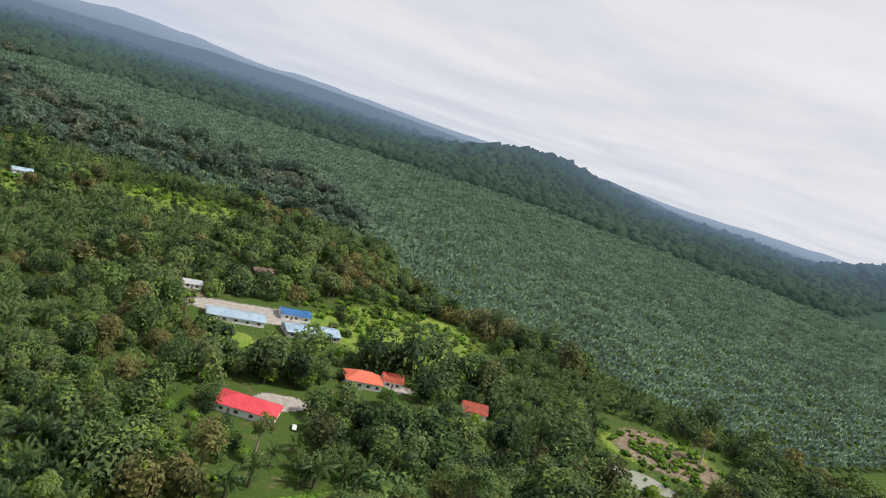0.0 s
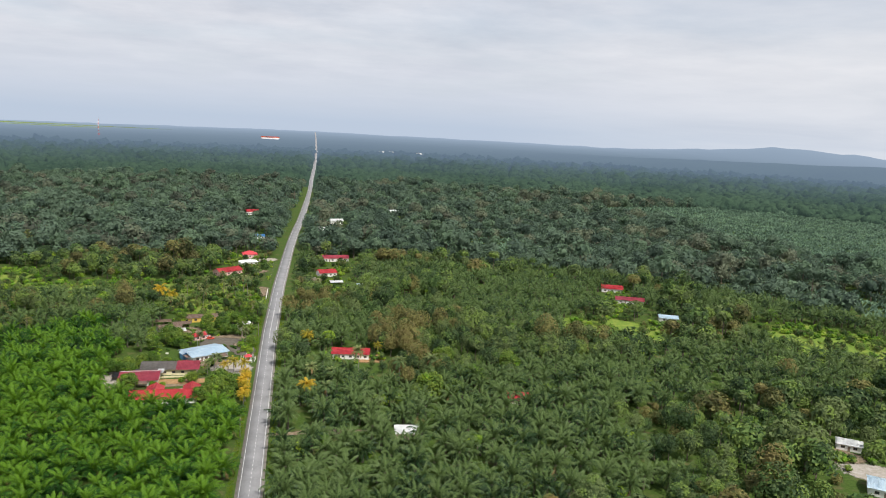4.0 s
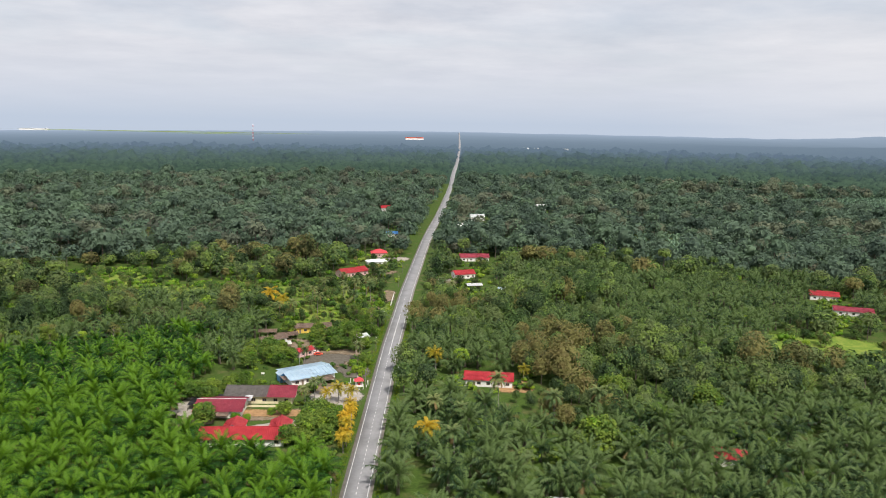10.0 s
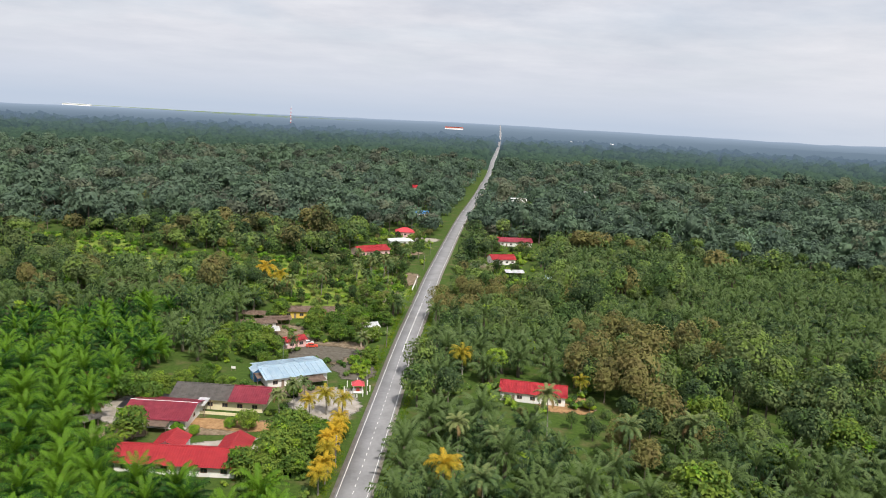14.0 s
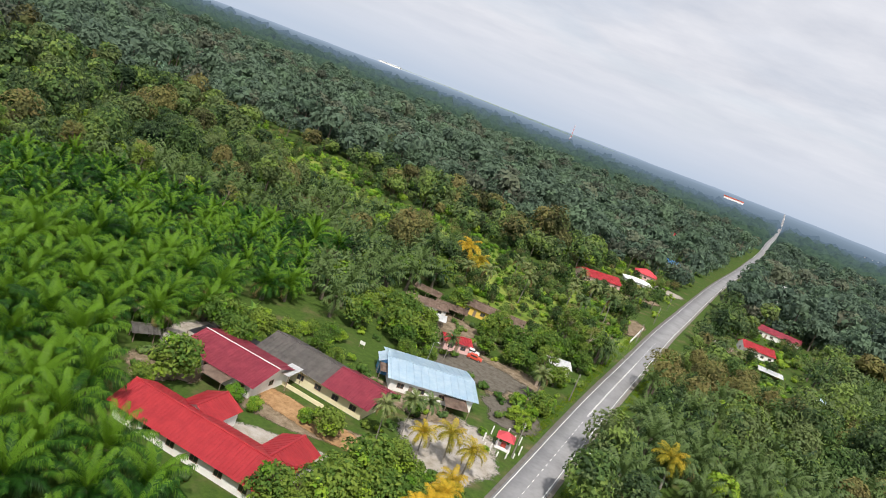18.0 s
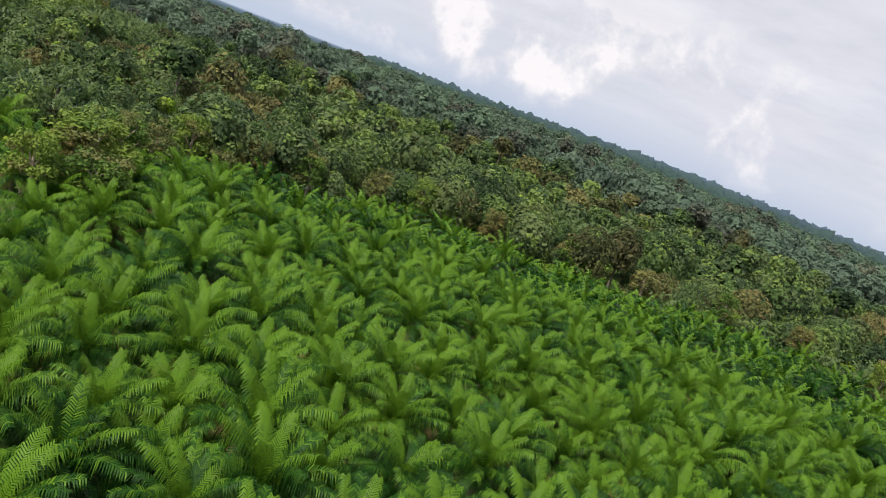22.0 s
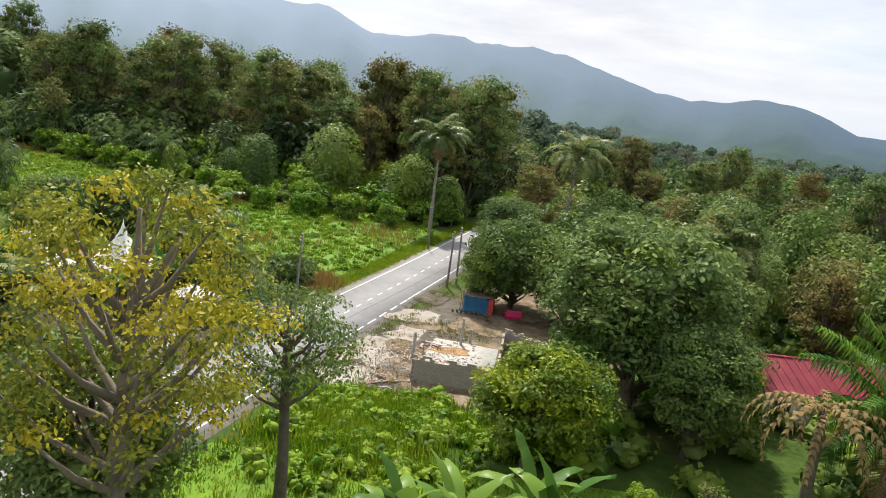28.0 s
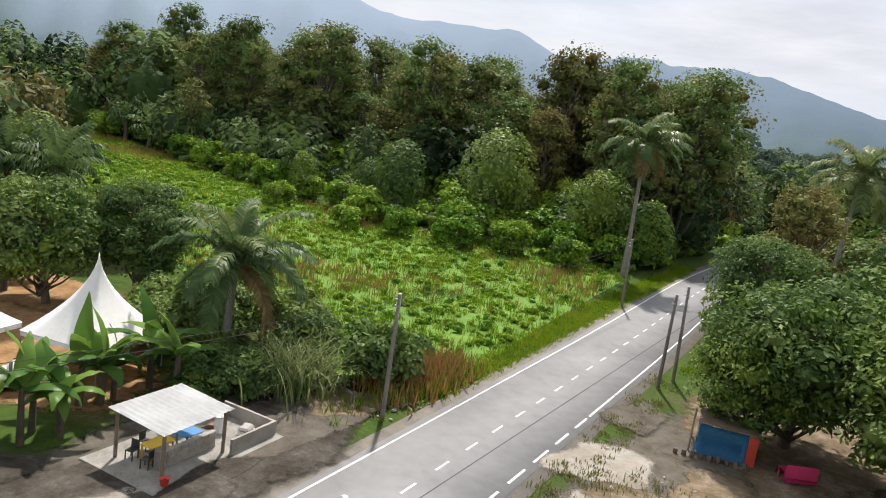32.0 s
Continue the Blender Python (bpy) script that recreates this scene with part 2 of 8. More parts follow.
M["olive"] = leaf_material("olive_leaf", (0.070, 0.095, 0.032), (0.138, 0.162, 0.052), (0.205, 0.205, 0.064), 0.6)
M["brown"] = leaf_material("bronze_leaf", (0.080, 0.078, 0.028), (0.135, 0.118, 0.038), (0.19, 0.15, 0.05), 0.6)
M["bright"] = leaf_material("bright_green_leaf", (0.062, 0.15, 0.014), (0.13, 0.26, 0.024), (0.24, 0.35, 0.035), 0.5)
M["yellow"] = leaf_material("yellowing_leaf", (0.17, 0.20, 0.02), (0.36, 0.34, 0.03), (0.52, 0.44, 0.04), 0.5)
M["mango"] = leaf_material("mango_leaf", (0.030, 0.072, 0.007), (0.110, 0.190, 0.013), (0.290, 0.350, 0.022), 0.42, through_light=0.42, gloss=0.2)
M["olivegreen"] = leaf_material("yellow_green_leaf", (0.045, 0.078, 0.012), (0.125, 0.170, 0.024), (0.28, 0.29, 0.03), 0.45, gloss=0.2)
M["banana"] = leaf_material("banana_leaf", (0.031, 0.094, 0.022), (0.069, 0.156, 0.031), (0.163, 0.275, 0.048), 0.35)
M["grass"] = leaf_material("grass_blade", (0.055, 0.140, 0.004), (0.120, 0.235, 0.007), (0.22, 0.28, 0.02), 0.6, 0.25, 0.5)
M["drygrass"] = leaf_material("dry_grass_blade", (0.16, 0.13, 0.05), (0.26, 0.19, 0.07), (0.30, 0.17, 0.06), 0.7, 0.3)
M["bark"] = plain_material("bark", (0.06, 0.05, 0.04), (0.16, 0.13, 0.10), 0.9, 2.0, bump=0.6)
M["greybark"] = plain_material("grey_brown_bark", (0.11, 0.095, 0.07), (0.24, 0.20, 0.15), 0.85, 2.0, bump=0.5)
M["palebark"] = plain_material("pale_bark", (0.22, 0.17, 0.13), (0.42, 0.34, 0.27), 0.85, 2.0, bump=0.4)
M["palmtrunk"] = plain_material("palm_trunk", (0.05, 0.042, 0.03), (0.13, 0.11, 0.08), 0.95, 3.0, bump=0.8)
M["cocotrunk"] = plain_material("coconut_trunk", (0.14, 0.125, 0.105), (0.26, 0.24, 0.21), 0.9, 3.0, bump=0.5)
M["asphalt"] = plain_material("asphalt", (0.165, 0.165, 0.17), (0.275, 0.275, 0.28), 0.85, 0.12, bump=0.15)
M["line"] = plain_material("road_paint", (0.55, 0.55, 0.53), (0.78, 0.78, 0.75), 0.6, 1.5)
M["sand"] = plain_material("pale_sand", (0.24, 0.20, 0.15), (0.44, 0.40, 0.34), 0.95, 0.35, bump=0.5)
M["meadow"] = plain_material("meadow_grass_cover", (0.06, 0.145, 0.012), (0.14, 0.26, 0.026), 0.95, 0.14, bump=0.8)
M["dirt"] = plain_material("brown_dirt", (0.14, 0.10, 0.065), (0.30, 0.23, 0.16), 0.95, 0.4, bump=0.5)
M["orangesoil"] = plain_material("orange_soil", (0.24, 0.14, 0.06), (0.38, 0.24, 0.12), 0.95, 0.6)
M["redroof"] = plain_material("red_roof_sheet", (0.40, 0.024, 0.040), (0.58, 0.055, 0.065), 0.45, 0.5, bump=0.05)
M["crimson"] = plain_material("crimson_roof_sheet", (0.27, 0.030, 0.058), (0.44, 0.075, 0.105), 0.5, 0.5, bump=0.05)
M["orange"] = plain_material("orange_roof_tile", (0.42, 0.07, 0.03), (0.62, 0.13, 0.06), 0.6, 0.6, bump=0.2)
M["blueroof"] = plain_material("pale_blue_roof_sheet", (0.40, 0.57, 0.70), (0.62, 0.74, 0.82), 0.45, 0.5)
M["deepblue"] = plain_material("blue_roof_sheet", (0.05, 0.19, 0.44), (0.10, 0.30, 0.58), 0.4, 0.5)
M["greyroof"] = plain_material("weathered_grey_roof", (0.07, 0.065, 0.06), (0.19, 0.175, 0.16), 0.8, 0.7, bump=0.2)
M["whiteroof"] = plain_material("white_roof_sheet", (0.55, 0.57, 0.58), (0.82, 0.83, 0.83), 0.45, 0.5)
M["field"] = plain_material("bright_field", (0.12, 0.22, 0.02), (0.26, 0.33, 0.05), 0.95, 0.09, bump=0.6)
M["lawn"] = plain_material("lawn_grass", (0.045, 0.110, 0.004), (0.135, 0.255, 0.006), 0.95, 0.14, bump=0.8)
M["dirtyslab"] = plain_material("stained_concrete", (0.11, 0.10, 0.085), (0.33, 0.315, 0.285), 0.88, 0.9, bump=0.4)
M["darksoil"] = plain_material("dark_trodden_soil", (0.055, 0.048, 0.038), (0.15, 0.136, 0.115), 0.92, 0.5, bump=0.6)
M["greysoil"] = plain_material("grey_roadside_soil", (0.12, 0.108, 0.092), (0.25, 0.228, 0.195), 0.95, 0.5, bump=0.6)
M["rust"] = plain_material("rusty_zinc_sheet", (0.12, 0.07, 0.045), (0.30, 0.22, 0.17), 0.8, 0.8)
M["cream"] = plain_material("cream_wall_paint", (0.58, 0.50, 0.30), (0.72, 0.65, 0.43), 0.8, 0.6)
M["white"] = plain_material("white_wall_paint", (0.62, 0.61, 0.58), (0.82, 0.81, 0.78), 0.8, 0.6)
M["pinkwall"] = plain_material("pink_wall_paint", (0.56, 0.36, 0.34), (0.70, 0.48, 0.45), 0.8, 0.6)
M["tealwall"] = plain_material("teal_wall_paint", (0.02, 0.36, 0.33), (0.05, 0.50, 0.45), 0.8, 0.6)
M["yellowwall"] = plain_material("yellow_wall_paint", (0.62, 0.40, 0.05), (0.72, 0.50, 0.10), 0.8, 0.6)
M["glass"] = plain_material("dark_window_glass", (0.02, 0.025, 0.03), (0.05, 0.055, 0.06), 0.12, 0.5)
M["frame"] = plain_material("window_frame_paint", (0.20, 0.12, 0.08), (0.32, 0.2, 0.14), 0.6, 1.0)
M["wood"] = plain_material("weathered_wood", (0.12, 0.085, 0.06), (0.26, 0.2, 0.15), 0.85, 2.0, bump=0.3)
M["concrete"] = plain_material("concrete", (0.24, 0.23, 0.21), (0.42, 0.40, 0.37), 0.9, 1.2, bump=0.3)
M["block"] = plain_material("cement_block", (0.22, 0.20, 0.17), (0.38, 0.35, 0.31), 0.9, 1.5, bump=0.4)
M["mortar"] = plain_material("mortar", (0.16, 0.15, 0.13), (0.24, 0.22, 0.20), 0.95, 2.0)
M["tarp"] = plain_material("blue_tarpaulin", (0.012, 0.12, 0.28), (0.02, 0.22, 0.45), 0.45, 0.8, bump=0.5)
M["redcloth"] = plain_material("red_sheet", (0.40, 0.03, 0.02), (0.58, 0.08, 0.04), 0.6, 0.8, bump=0.4)
M["pinkcloth"] = plain_material("pink_cloth", (0.62, 0.03, 0.14), (0.78, 0.07, 0.22), 0.6, 0.8, bump=0.4)
M["canvas"] = plain_material("white_tent_canvas", (0.66, 0.66, 0.64), (0.84, 0.84, 0.82), 0.6, 0.5)
M["pole"] = plain_material("weathered_pole_wood", (0.10, 0.09, 0.08), (0.22, 0.20, 0.18), 0.85, 2.0, bump=0.3)
M["steel"] = plain_material("galvanised_steel", (0.35, 0.36, 0.37), (0.5, 0.51, 0.52), 0.4, 1.0, metal=0.8)
M["wire"] = plain_material("black_cable", (0.015, 0.015, 0.015), (0.03, 0.03, 0.03), 0.6, 1.0)
M["water"] = plain_material("murky_pond_water", (0.16, 0.17, 0.12), (0.24, 0.24, 0.18), 0.05, 0.05)
M["plastic_yellow"] = plain_material("yellow_plastic", (0.62, 0.38, 0.02), (0.75, 0.5, 0.05), 0.4, 1.0)
M["plastic_dark"] = plain_material("dark_plastic", (0.02, 0.02, 0.025), (0.05, 0.05, 0.055), 0.4, 1.0)
M["white_paint"] = plain_material("white_gloss_paint", (0.7, 0.7, 0.7), (0.82, 0.82, 0.82), 0.25, 0.6)
M["tyre"] = plain_material("tyre_rubber", (0.015, 0.015, 0.015), (0.03, 0.03, 0.03), 0.8, 1.0)


# ------------------------------------------------------------------ mesh helpers
def mesh_np(name, V, F, mats, MI=None, smooth=False):
    """A mesh from arrays of corners and triangles."""
    me = bpy.data.meshes.new(name)
    V, F = np.asarray(V, np.float32), np.asarray(F, np.int32)
    me.vertices.add(len(V))
    me.vertices.foreach_set("co", V.ravel())
    me.loops.add(F.size)
    me.loops.foreach_set("vertex_index", F.ravel())
    me.polygons.add(len(F))
    me.polygons.foreach_set("loop_start", np.arange(0, F.size, F.shape[1], dtype=np.int32))
    me.polygons.foreach_set("loop_total", np.full(len(F), F.shape[1], np.int32))
    for m in mats:
        me.materials.append(m)
    if MI is not None:
        me.polygons.foreach_set("material_index", np.asarray(MI, np.int32))
    if smooth:
        me.polygons.foreach_set("use_smooth", np.ones(len(F), bool))
    me.update()
    return me


class Geo:
    """Collects triangles with a material index."""

    def __init__(self):
        self.v, self.f, self.m, self.t, self.n = [], [], [], [], 0

    def add(self, V, F, mi=0, tone=0.0):
        V, F = np.asarray(V, float).reshape(-1, 3), np.asarray(F, int).reshape(-1, 3)
        self.v.append(V)
        self.f.append(F + self.n)
        self.m.append(np.full(len(F), mi) if np.isscalar(mi) else np.asarray(mi))
        self.t.append(np.full(len(V), tone))
        self.n += len(V)

    def arrays(self):
        return np.concatenate(self.v), np.concatenate(self.f), np.concatenate(self.m)

    def mesh(self, name, mats, smooth=False):
        V, F, MI = self.arrays()
        me = mesh_np(name, V, F, mats, MI, smooth)
        me.attributes.new("tone", "FLOAT", "POINT").data.foreach_set("value", np.concatenate(self.t).astype(np.float32))
        return me


def part(name, bm, material, parent, label="", smooth=False):
    """Links a bmesh as one mesh object under a thing or a part."""
    me = bpy.data.meshes.new(name)
    bmesh.ops.recalc_face_normals(bm, faces=bm.faces)
    bm.to_mesh(me)
    bm.free()
    me.materials.append(material)
    if smooth:
        me.polygons.foreach_set("use_smooth", np.ones(len(me.polygons), bool))
    ob = new(name, me)
    ob.parent = parent
    return tagged(ob, label)


def part_me(name, me, parent, label=""):
    ob = new(name, me)
    ob.parent = parent
    return tagged(ob, label)


def box(bm, x0, y0, z0, x1, y1, z1, bev=0.0):
    g = bmesh.ops.create_cube(bm, size=1.0, matrix=Matrix.Translation(((x0 + x1) / 2, (y0 + y1) / 2, (z0 + z1) / 2))
                              @ Matrix.Diagonal((abs(x1 - x0), abs(y1 - y0), abs(z1 - z0), 1)))
    if bev:
        ed = {e for v in g["verts"] for e in v.link_edges}
        bmesh.ops.bevel(bm, geom=list(ed), offset=bev, segments=1, affect="EDGES")
    return g["verts"]


def boxes(*bs, bev=0.0):
    bm = bmesh.new()
    for b in bs:
        box(bm, *b, bev=bev)
    return bm


def tube(pts, radii, sides=7):
    """Corners and triangles of a bent, tapered tube."""
    pts, V, F = [np.array(p, float) for p in pts], [], []
    for i, p in enumerate(pts):
        d = pts[min(i + 1, len(pts) - 1)] - pts[max(i - 1, 0)]
        d /= np.linalg.norm(d) + 1e-9
        a = np.cross(d, (0, 0, 1) if abs(d[2]) < 0.9 else (1, 0, 0))
        a /= np.linalg.norm(a)
        b = np.cross(d, a)
        for k in range(sides):
            t = 2 * math.pi * k / sides
            V.append(p + radii[i] * (math.cos(t) * a + math.sin(t) * b))
    for i in range(len(pts) - 1):
        for k in range(sides):
            q, r = i * sides + k, i * sides + (k + 1) % sides
            F += [(q, r, r + sides), (q, r + sides, q + sides)]
    n = len(V)
    V.append(pts[-1])
    F += [(n - 1 - sides + k, n - 1 - sides + (k + 1) % sides, n) for k in range(sides)]
    F = [tuple(min(i, n) for i in f) for f in F]
    return np.array(V), np.array(F)


def tube_bm(pts, radii, sides=8):
    bm = bmesh.new()
    V, F = tube(pts, radii, sides)
    vs = [bm.verts.new(v) for v in V]
    for f in F:
        if len(set(f)) == 3:
            bm.faces.new([vs[i] for i in f])
    return bm


# ------------------------------------------------------------------ plants
def frond_curve(rng, L, el, droop, seg, az, base, side=0.0):
    """Points along a frond that leaves at a height angle and droops."""
    p, pts = np.array(base, float), [np.array(base, float)]
    for i in range(seg):
        e = el - droop * ((i + 0.5) / seg) ** 1.4
        a = az + side * (i / seg)
        p = p + L / seg * np.array([math.cos(a) * math.cos(e), math.sin(a) * math.cos(e), math.sin(e)])
        pts.append(p)
    return pts


def add_frond(g, pts, width, leaflets, mi, rng, hang=0.35, comb=False, tone=0.0, broad=1.0):
    """A feather leaf along the points: bent blades on a rib, or for far palms one pointed blade a side and step."""
    pts = np.array(pts)
    n = len(pts) - 1
    V, F = [], []
    span = np.linalg.norm(np.diff(pts, axis=0), axis=1).sum()
    for u in np.linspace(0.10, 0.99, leaflets):
        i = min(int(u * n), n - 1)
        p = pts[i] + (pts[i + 1] - pts[i]) * (u * n - i)
        d = pts[i + 1] - pts[i]
        d = d / np.linalg.norm(d)
        s = np.cross(d, (0, 0, 1))
        s /= np.linalg.norm(s) + 1e-9
        up = np.cross(s, d)
        ln = width * (0.35 + 0.85 * math.sin(math.pi * min(1, 0.12 + u * 0.80)) ** 0.8) * rng.uniform(0.85, 1.1)
        hw = (0.95 if comb else 0.62 * broad) * span / leaflets
        for sg in (-1, 1):
            out = s * sg * 0.86 + d * (0.30 + 0.5 * u) + up * rng.uniform(0.0, 0.25)
            out /= np.linalg.norm(out)
            tip = p + out * ln - np.array([0, 0, hang * ln * rng.uniform(0.6, 1.3)])
            b = len(V)
            if comb:
                V += [p - d * hw * 0.5, p + d * hw * 0.5, tip]
                F.append((b, b + 1, b + 2))
                continue
            midp = p + out * ln * 0.55 + up * 0.03
            V += [p - d * hw * 0.5, p + d * hw * 0.5, midp + d * hw * 0.55, midp - d * hw * 0.45, tip]
            F += [(b, b + 1, b + 2), (b, b + 2, b + 3), (b + 3, b + 2, b + 4)]
    g.add(V, F, mi, tone)
    if not comb:
        rr = np.linspace(0.05, 0.012, n + 1) * (1 if width > 0.5 else 0.6)
        V, F = tube(pts, rr, 3)
        g.add(V, F, mi, tone)


def oil_palm_geo(rng, lod, h=4.5, L=5.2, dry=3):
    """Trunk arrays and crown Geo of an oil palm. Crown slots: 0 green, 1 dry."""
    tr, g = Geo(), Geo()
    V, F = tube([(0, 0, -0.3), (0.1 * rng.normal(), 0, h * 0.5), (0, 0, h + 0.3)], [0.55, 0.42, 0.45], 8 if lod == 0 else 5)
    tr.add(V, F)
    nf = (36, 28, 20)[lod]
    for k in range(nf):
        u = k / nf
        az = k * 2.39996 + rng.normal() * 0.15
        el = radians(86 - 84 * u ** 0.85 + rng.normal() * 6)
        ln = L * (0.70 + 0.36 * math.sin(math.pi * min(1, u + 0.25))) * rng.uniform(0.9, 1.1)
        droop = radians(52 + 52 * u + rng.normal() * 9)
        base = (0.2 * math.cos(az), 0.2 * math.sin(az), h + 0.35 - 0.5 * u)
        mi = 1 if (k > nf - dry and rng.random() < 0.7 and lod < 2) else 0
        pts = frond_curve(rng, ln, el, droop, (7, 5, 4)[lod], az, base, rng.normal() * 0.18)
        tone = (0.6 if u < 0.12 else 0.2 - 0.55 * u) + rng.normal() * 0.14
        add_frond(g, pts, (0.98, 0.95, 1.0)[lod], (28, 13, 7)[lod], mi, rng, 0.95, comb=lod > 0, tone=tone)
    return tr, g


def coconut_geo(rng, lod, h=11.0, L=4.2, lean=0.8, full=1.0, thick=1.0, broad=1.0):
    tr, g = Geo(), Geo()
    a = rng.uniform(0, 6.28)
    top = np.array([lean * math.cos(a), lean * math.sin(a), h])
    V, F = tube([(0, 0, -0.3), (top[0] * 0.2, top[1] * 0.2, h * 0.35), (top[0] * 0.55, top[1] * 0.55, h * 0.7), top], [0.26 * thick, 0.17 * thick, 0.15 * thick, 0.14 * thick], 8 if lod == 0 else 5)
    tr.add(V, F)
    nf = (22, 14, 9)[lod]
    for k in range(nf):
        u = k / nf
        az = k * 2.39996 + rng.normal() * 0.2
        el = radians(78 - 95 * u + rng.normal() * 6)
        pts = frond_curve(rng, L * rng.uniform(0.9, 1.1), el, radians(75 + 25 * u), (6, 4, 2)[lod], az, top, rng.normal() * 0.2)
        add_frond(g, pts, 0.8 * full, 40, 1 if (u > 0.88 and rng.random() < 0.6) else 0, rng, 0.75 / broad, comb=lod > 0, tone=0.2 - 0.35 * u, broad=broad)
    if lod == 0:
        for k in range(7):
            c = top + np.array([0.3 * math.cos(k), 0.3 * math.sin(k), -0.25 - 0.1 * (k % 2)])
            V, F = ico_blob(rng, c, (0.15, 0.15, 0.18), 0.0)
            g.add(V, F, 2)
    return tr, g


ICO_V = np.array([(0, -0.526, 0.851), (0.851, 0, 0.526), (0.851, 0, -0.526), (-0.851, 0, -0.526), (-0.851, 0, 0.526), (-0.526, 0.851, 0),
                  (0.526, 0.851, 0), (0.526, -0.851, 0), (-0.526, -0.851, 0), (0, -0.526, -0.851), (0, 0.526, -0.851), (0, 0.526, 0.851)])


def ico_faces():
    V, F = ICO_V, []
    for a in range(12):
        for b in range(a + 1, 12):
            for c in range(b + 1, 12):
                d = [np.linalg.norm(V[i] - V[j]) for i, j in ((a, b), (b, c), (a, c))]
                if max(d) < 1.2:
                    n = np.cross(V[b] - V[a], V[c] - V[a])
                    F.append((a, b, c) if n @ (V[a] + V[b] + V[c]) > 0 else (a, c, b))
    return np.array(F)


ICO_F = ico_faces()


def ico_blob(rng, c, r, rough=0.18):
    k = 1 + rough * rng.normal(size=(12, 1)) if rough else 1
    return ICO_V * k * np.array(r) + np.array(c), ICO_F


def leaves(g, rng, n, c, r, size, mi, shell=0.35, up=0.5, long=1.5, single=False):
    """n small folded leaves over and inside an ellipsoid clump."""
    d = rng.normal(size=(n, 3))
    d /= np.linalg.norm(d, axis=1)[:, None]
    d[:, 2] = np.where(d[:, 2] < -0.35, -d[:, 2] * 0.6, d[:, 2])
    rad = 1 - shell * rng.random((n, 1)) ** 1.5
    p = np.array(c) + d * rad * np.array(r)
    nrm = d + rng.normal(size=(n, 3)) * 0.55 + np.array((0, 0, up))
    nrm /= np.linalg.norm(nrm, axis=1)[:, None]
    a = np.cross(nrm, rng.normal(size=(n, 3)))
    a /= np.linalg.norm(a, axis=1)[:, None]
    b = np.cross(nrm, a)
    s = size * rng.uniform(0.6, 1.3, (n, 1))
    if single:
        V = np.stack([p - a * s * long * 0.5 - b * s * 0.45, p + a * s * long * 0.5 - nrm * s * 0.15, p + b * s * 0.7 + nrm * s * 0.1], 1).reshape(-1, 3)
        g.add(V, np.arange(3 * n).reshape(-1, 3), mi)
        return
    V = np.stack([p - a * s * long * 0.5, p + b * s * 0.5 + nrm * s * 0.12, p + a * s * long * 0.5 - nrm * s * 0.1, p - b * s * 0.5 + nrm * s * 0.12], 1).reshape(-1, 3)
    i = np.arange(n)[:, None] * 4
    F = np.concatenate([i + (0, 2, 1), i + (0, 3, 2)], 0)
    g.add(V, F, mi)


def tree_geo(rng, lod, h=12.0, r=4.0, base=0.35, clumps=14, leaf=0.42, n=3200, core=True, flat=0.75, spread=1.0, open_=0.35, mi2=0.15, limbs=None, long=1.5, puff=1.0):
    """Trunk Geo and crown Geo of a broadleaf tree; crown slot 1 is a second leaf tone."""
    tr, g = Geo(), Geo()
    cz, hz = h * (base + 1) / 2, h * (1 - base) / 2
    sides = (8, 5, 4)[lod]
    bend = rng.normal(size=2) * 0.04 * h
    tip = np.array([bend[0], bend[1], cz])
    r0 = 0.028 * h
    V, F = tube([(0, 0, -0.4), (bend[0] * 0.3, bend[1] * 0.3, cz * 0.45), tip, tip + (0, 0, hz * 0.6)], [r0 * 1.25, r0 * 0.85, r0 * 0.55, r0 * 0.15], sides)
    tr.add(V, F)
    cs = []
    for k in range(clumps):
        a = k * 2.39996 + rng.normal() * 0.4
        q = (k + 0.5) / clumps
        zz = -0.75 + 1.6 * q + rng.normal() * 0.08
        rr = r * spread * math.sqrt(max(0.05, 1 - min(0.95, abs(zz)) ** 2)) * rng.uniform(0.45, 0.85)
        c = np.array([rr * math.cos(a) + bend[0], rr * math.sin(a) + bend[1], cz + zz * hz * 0.8])
        cr = r * puff * rng.uniform(0.33, 0.52) * (1.15 if lod else 1)
        cs.append((c, cr))
        if lod < 2 and k % (2 if lod == 0 else 3) == 0:
            st = np.array([bend[0] * 0.7, bend[1] * 0.7, min(max(h * base, c[2] - 0.55 * hz), cz + 0.2 * hz)])
            V, F = tube([st, (st + c) / 2 + (0, 0, -0.06 * r), c], [r0 * 0.45, r0 * 0.26, r0 * 0.07], 5 if lod == 0 else 3)
            if limbs is not None:
                limbs.append((V, F))
            else:
                tr.add(V, F)
    for k, (c, cr) in enumerate(cs):
        m = 1 if rng.random() < mi2 else 0
        er = (cr, cr, cr * flat)
        if core:
            V, F = ico_blob(rng, c, np.array(er) * 0.34, 0.2)
            g.add(V, F, m)
        leaves(g, rng, max(4, n // clumps), c, er, leaf, m, open_, long=long)
        g.t[-1] += rng.normal() * 0.16
    return tr, g


# templates that are joined into groves: V, F, material index
def merged(tr, g, trunk_slot):
    V1, F1, _ = tr.arrays()
    V2, F2, M2 = g.arrays()
    return (np.concatenate([V1, V2]), np.concatenate([F1, F2 + len(V1)]), np.concatenate([np.full(len(F1), trunk_slot), M2]),
            np.concatenate([np.zeros(len(V1)), np.concatenate(g.t)]))


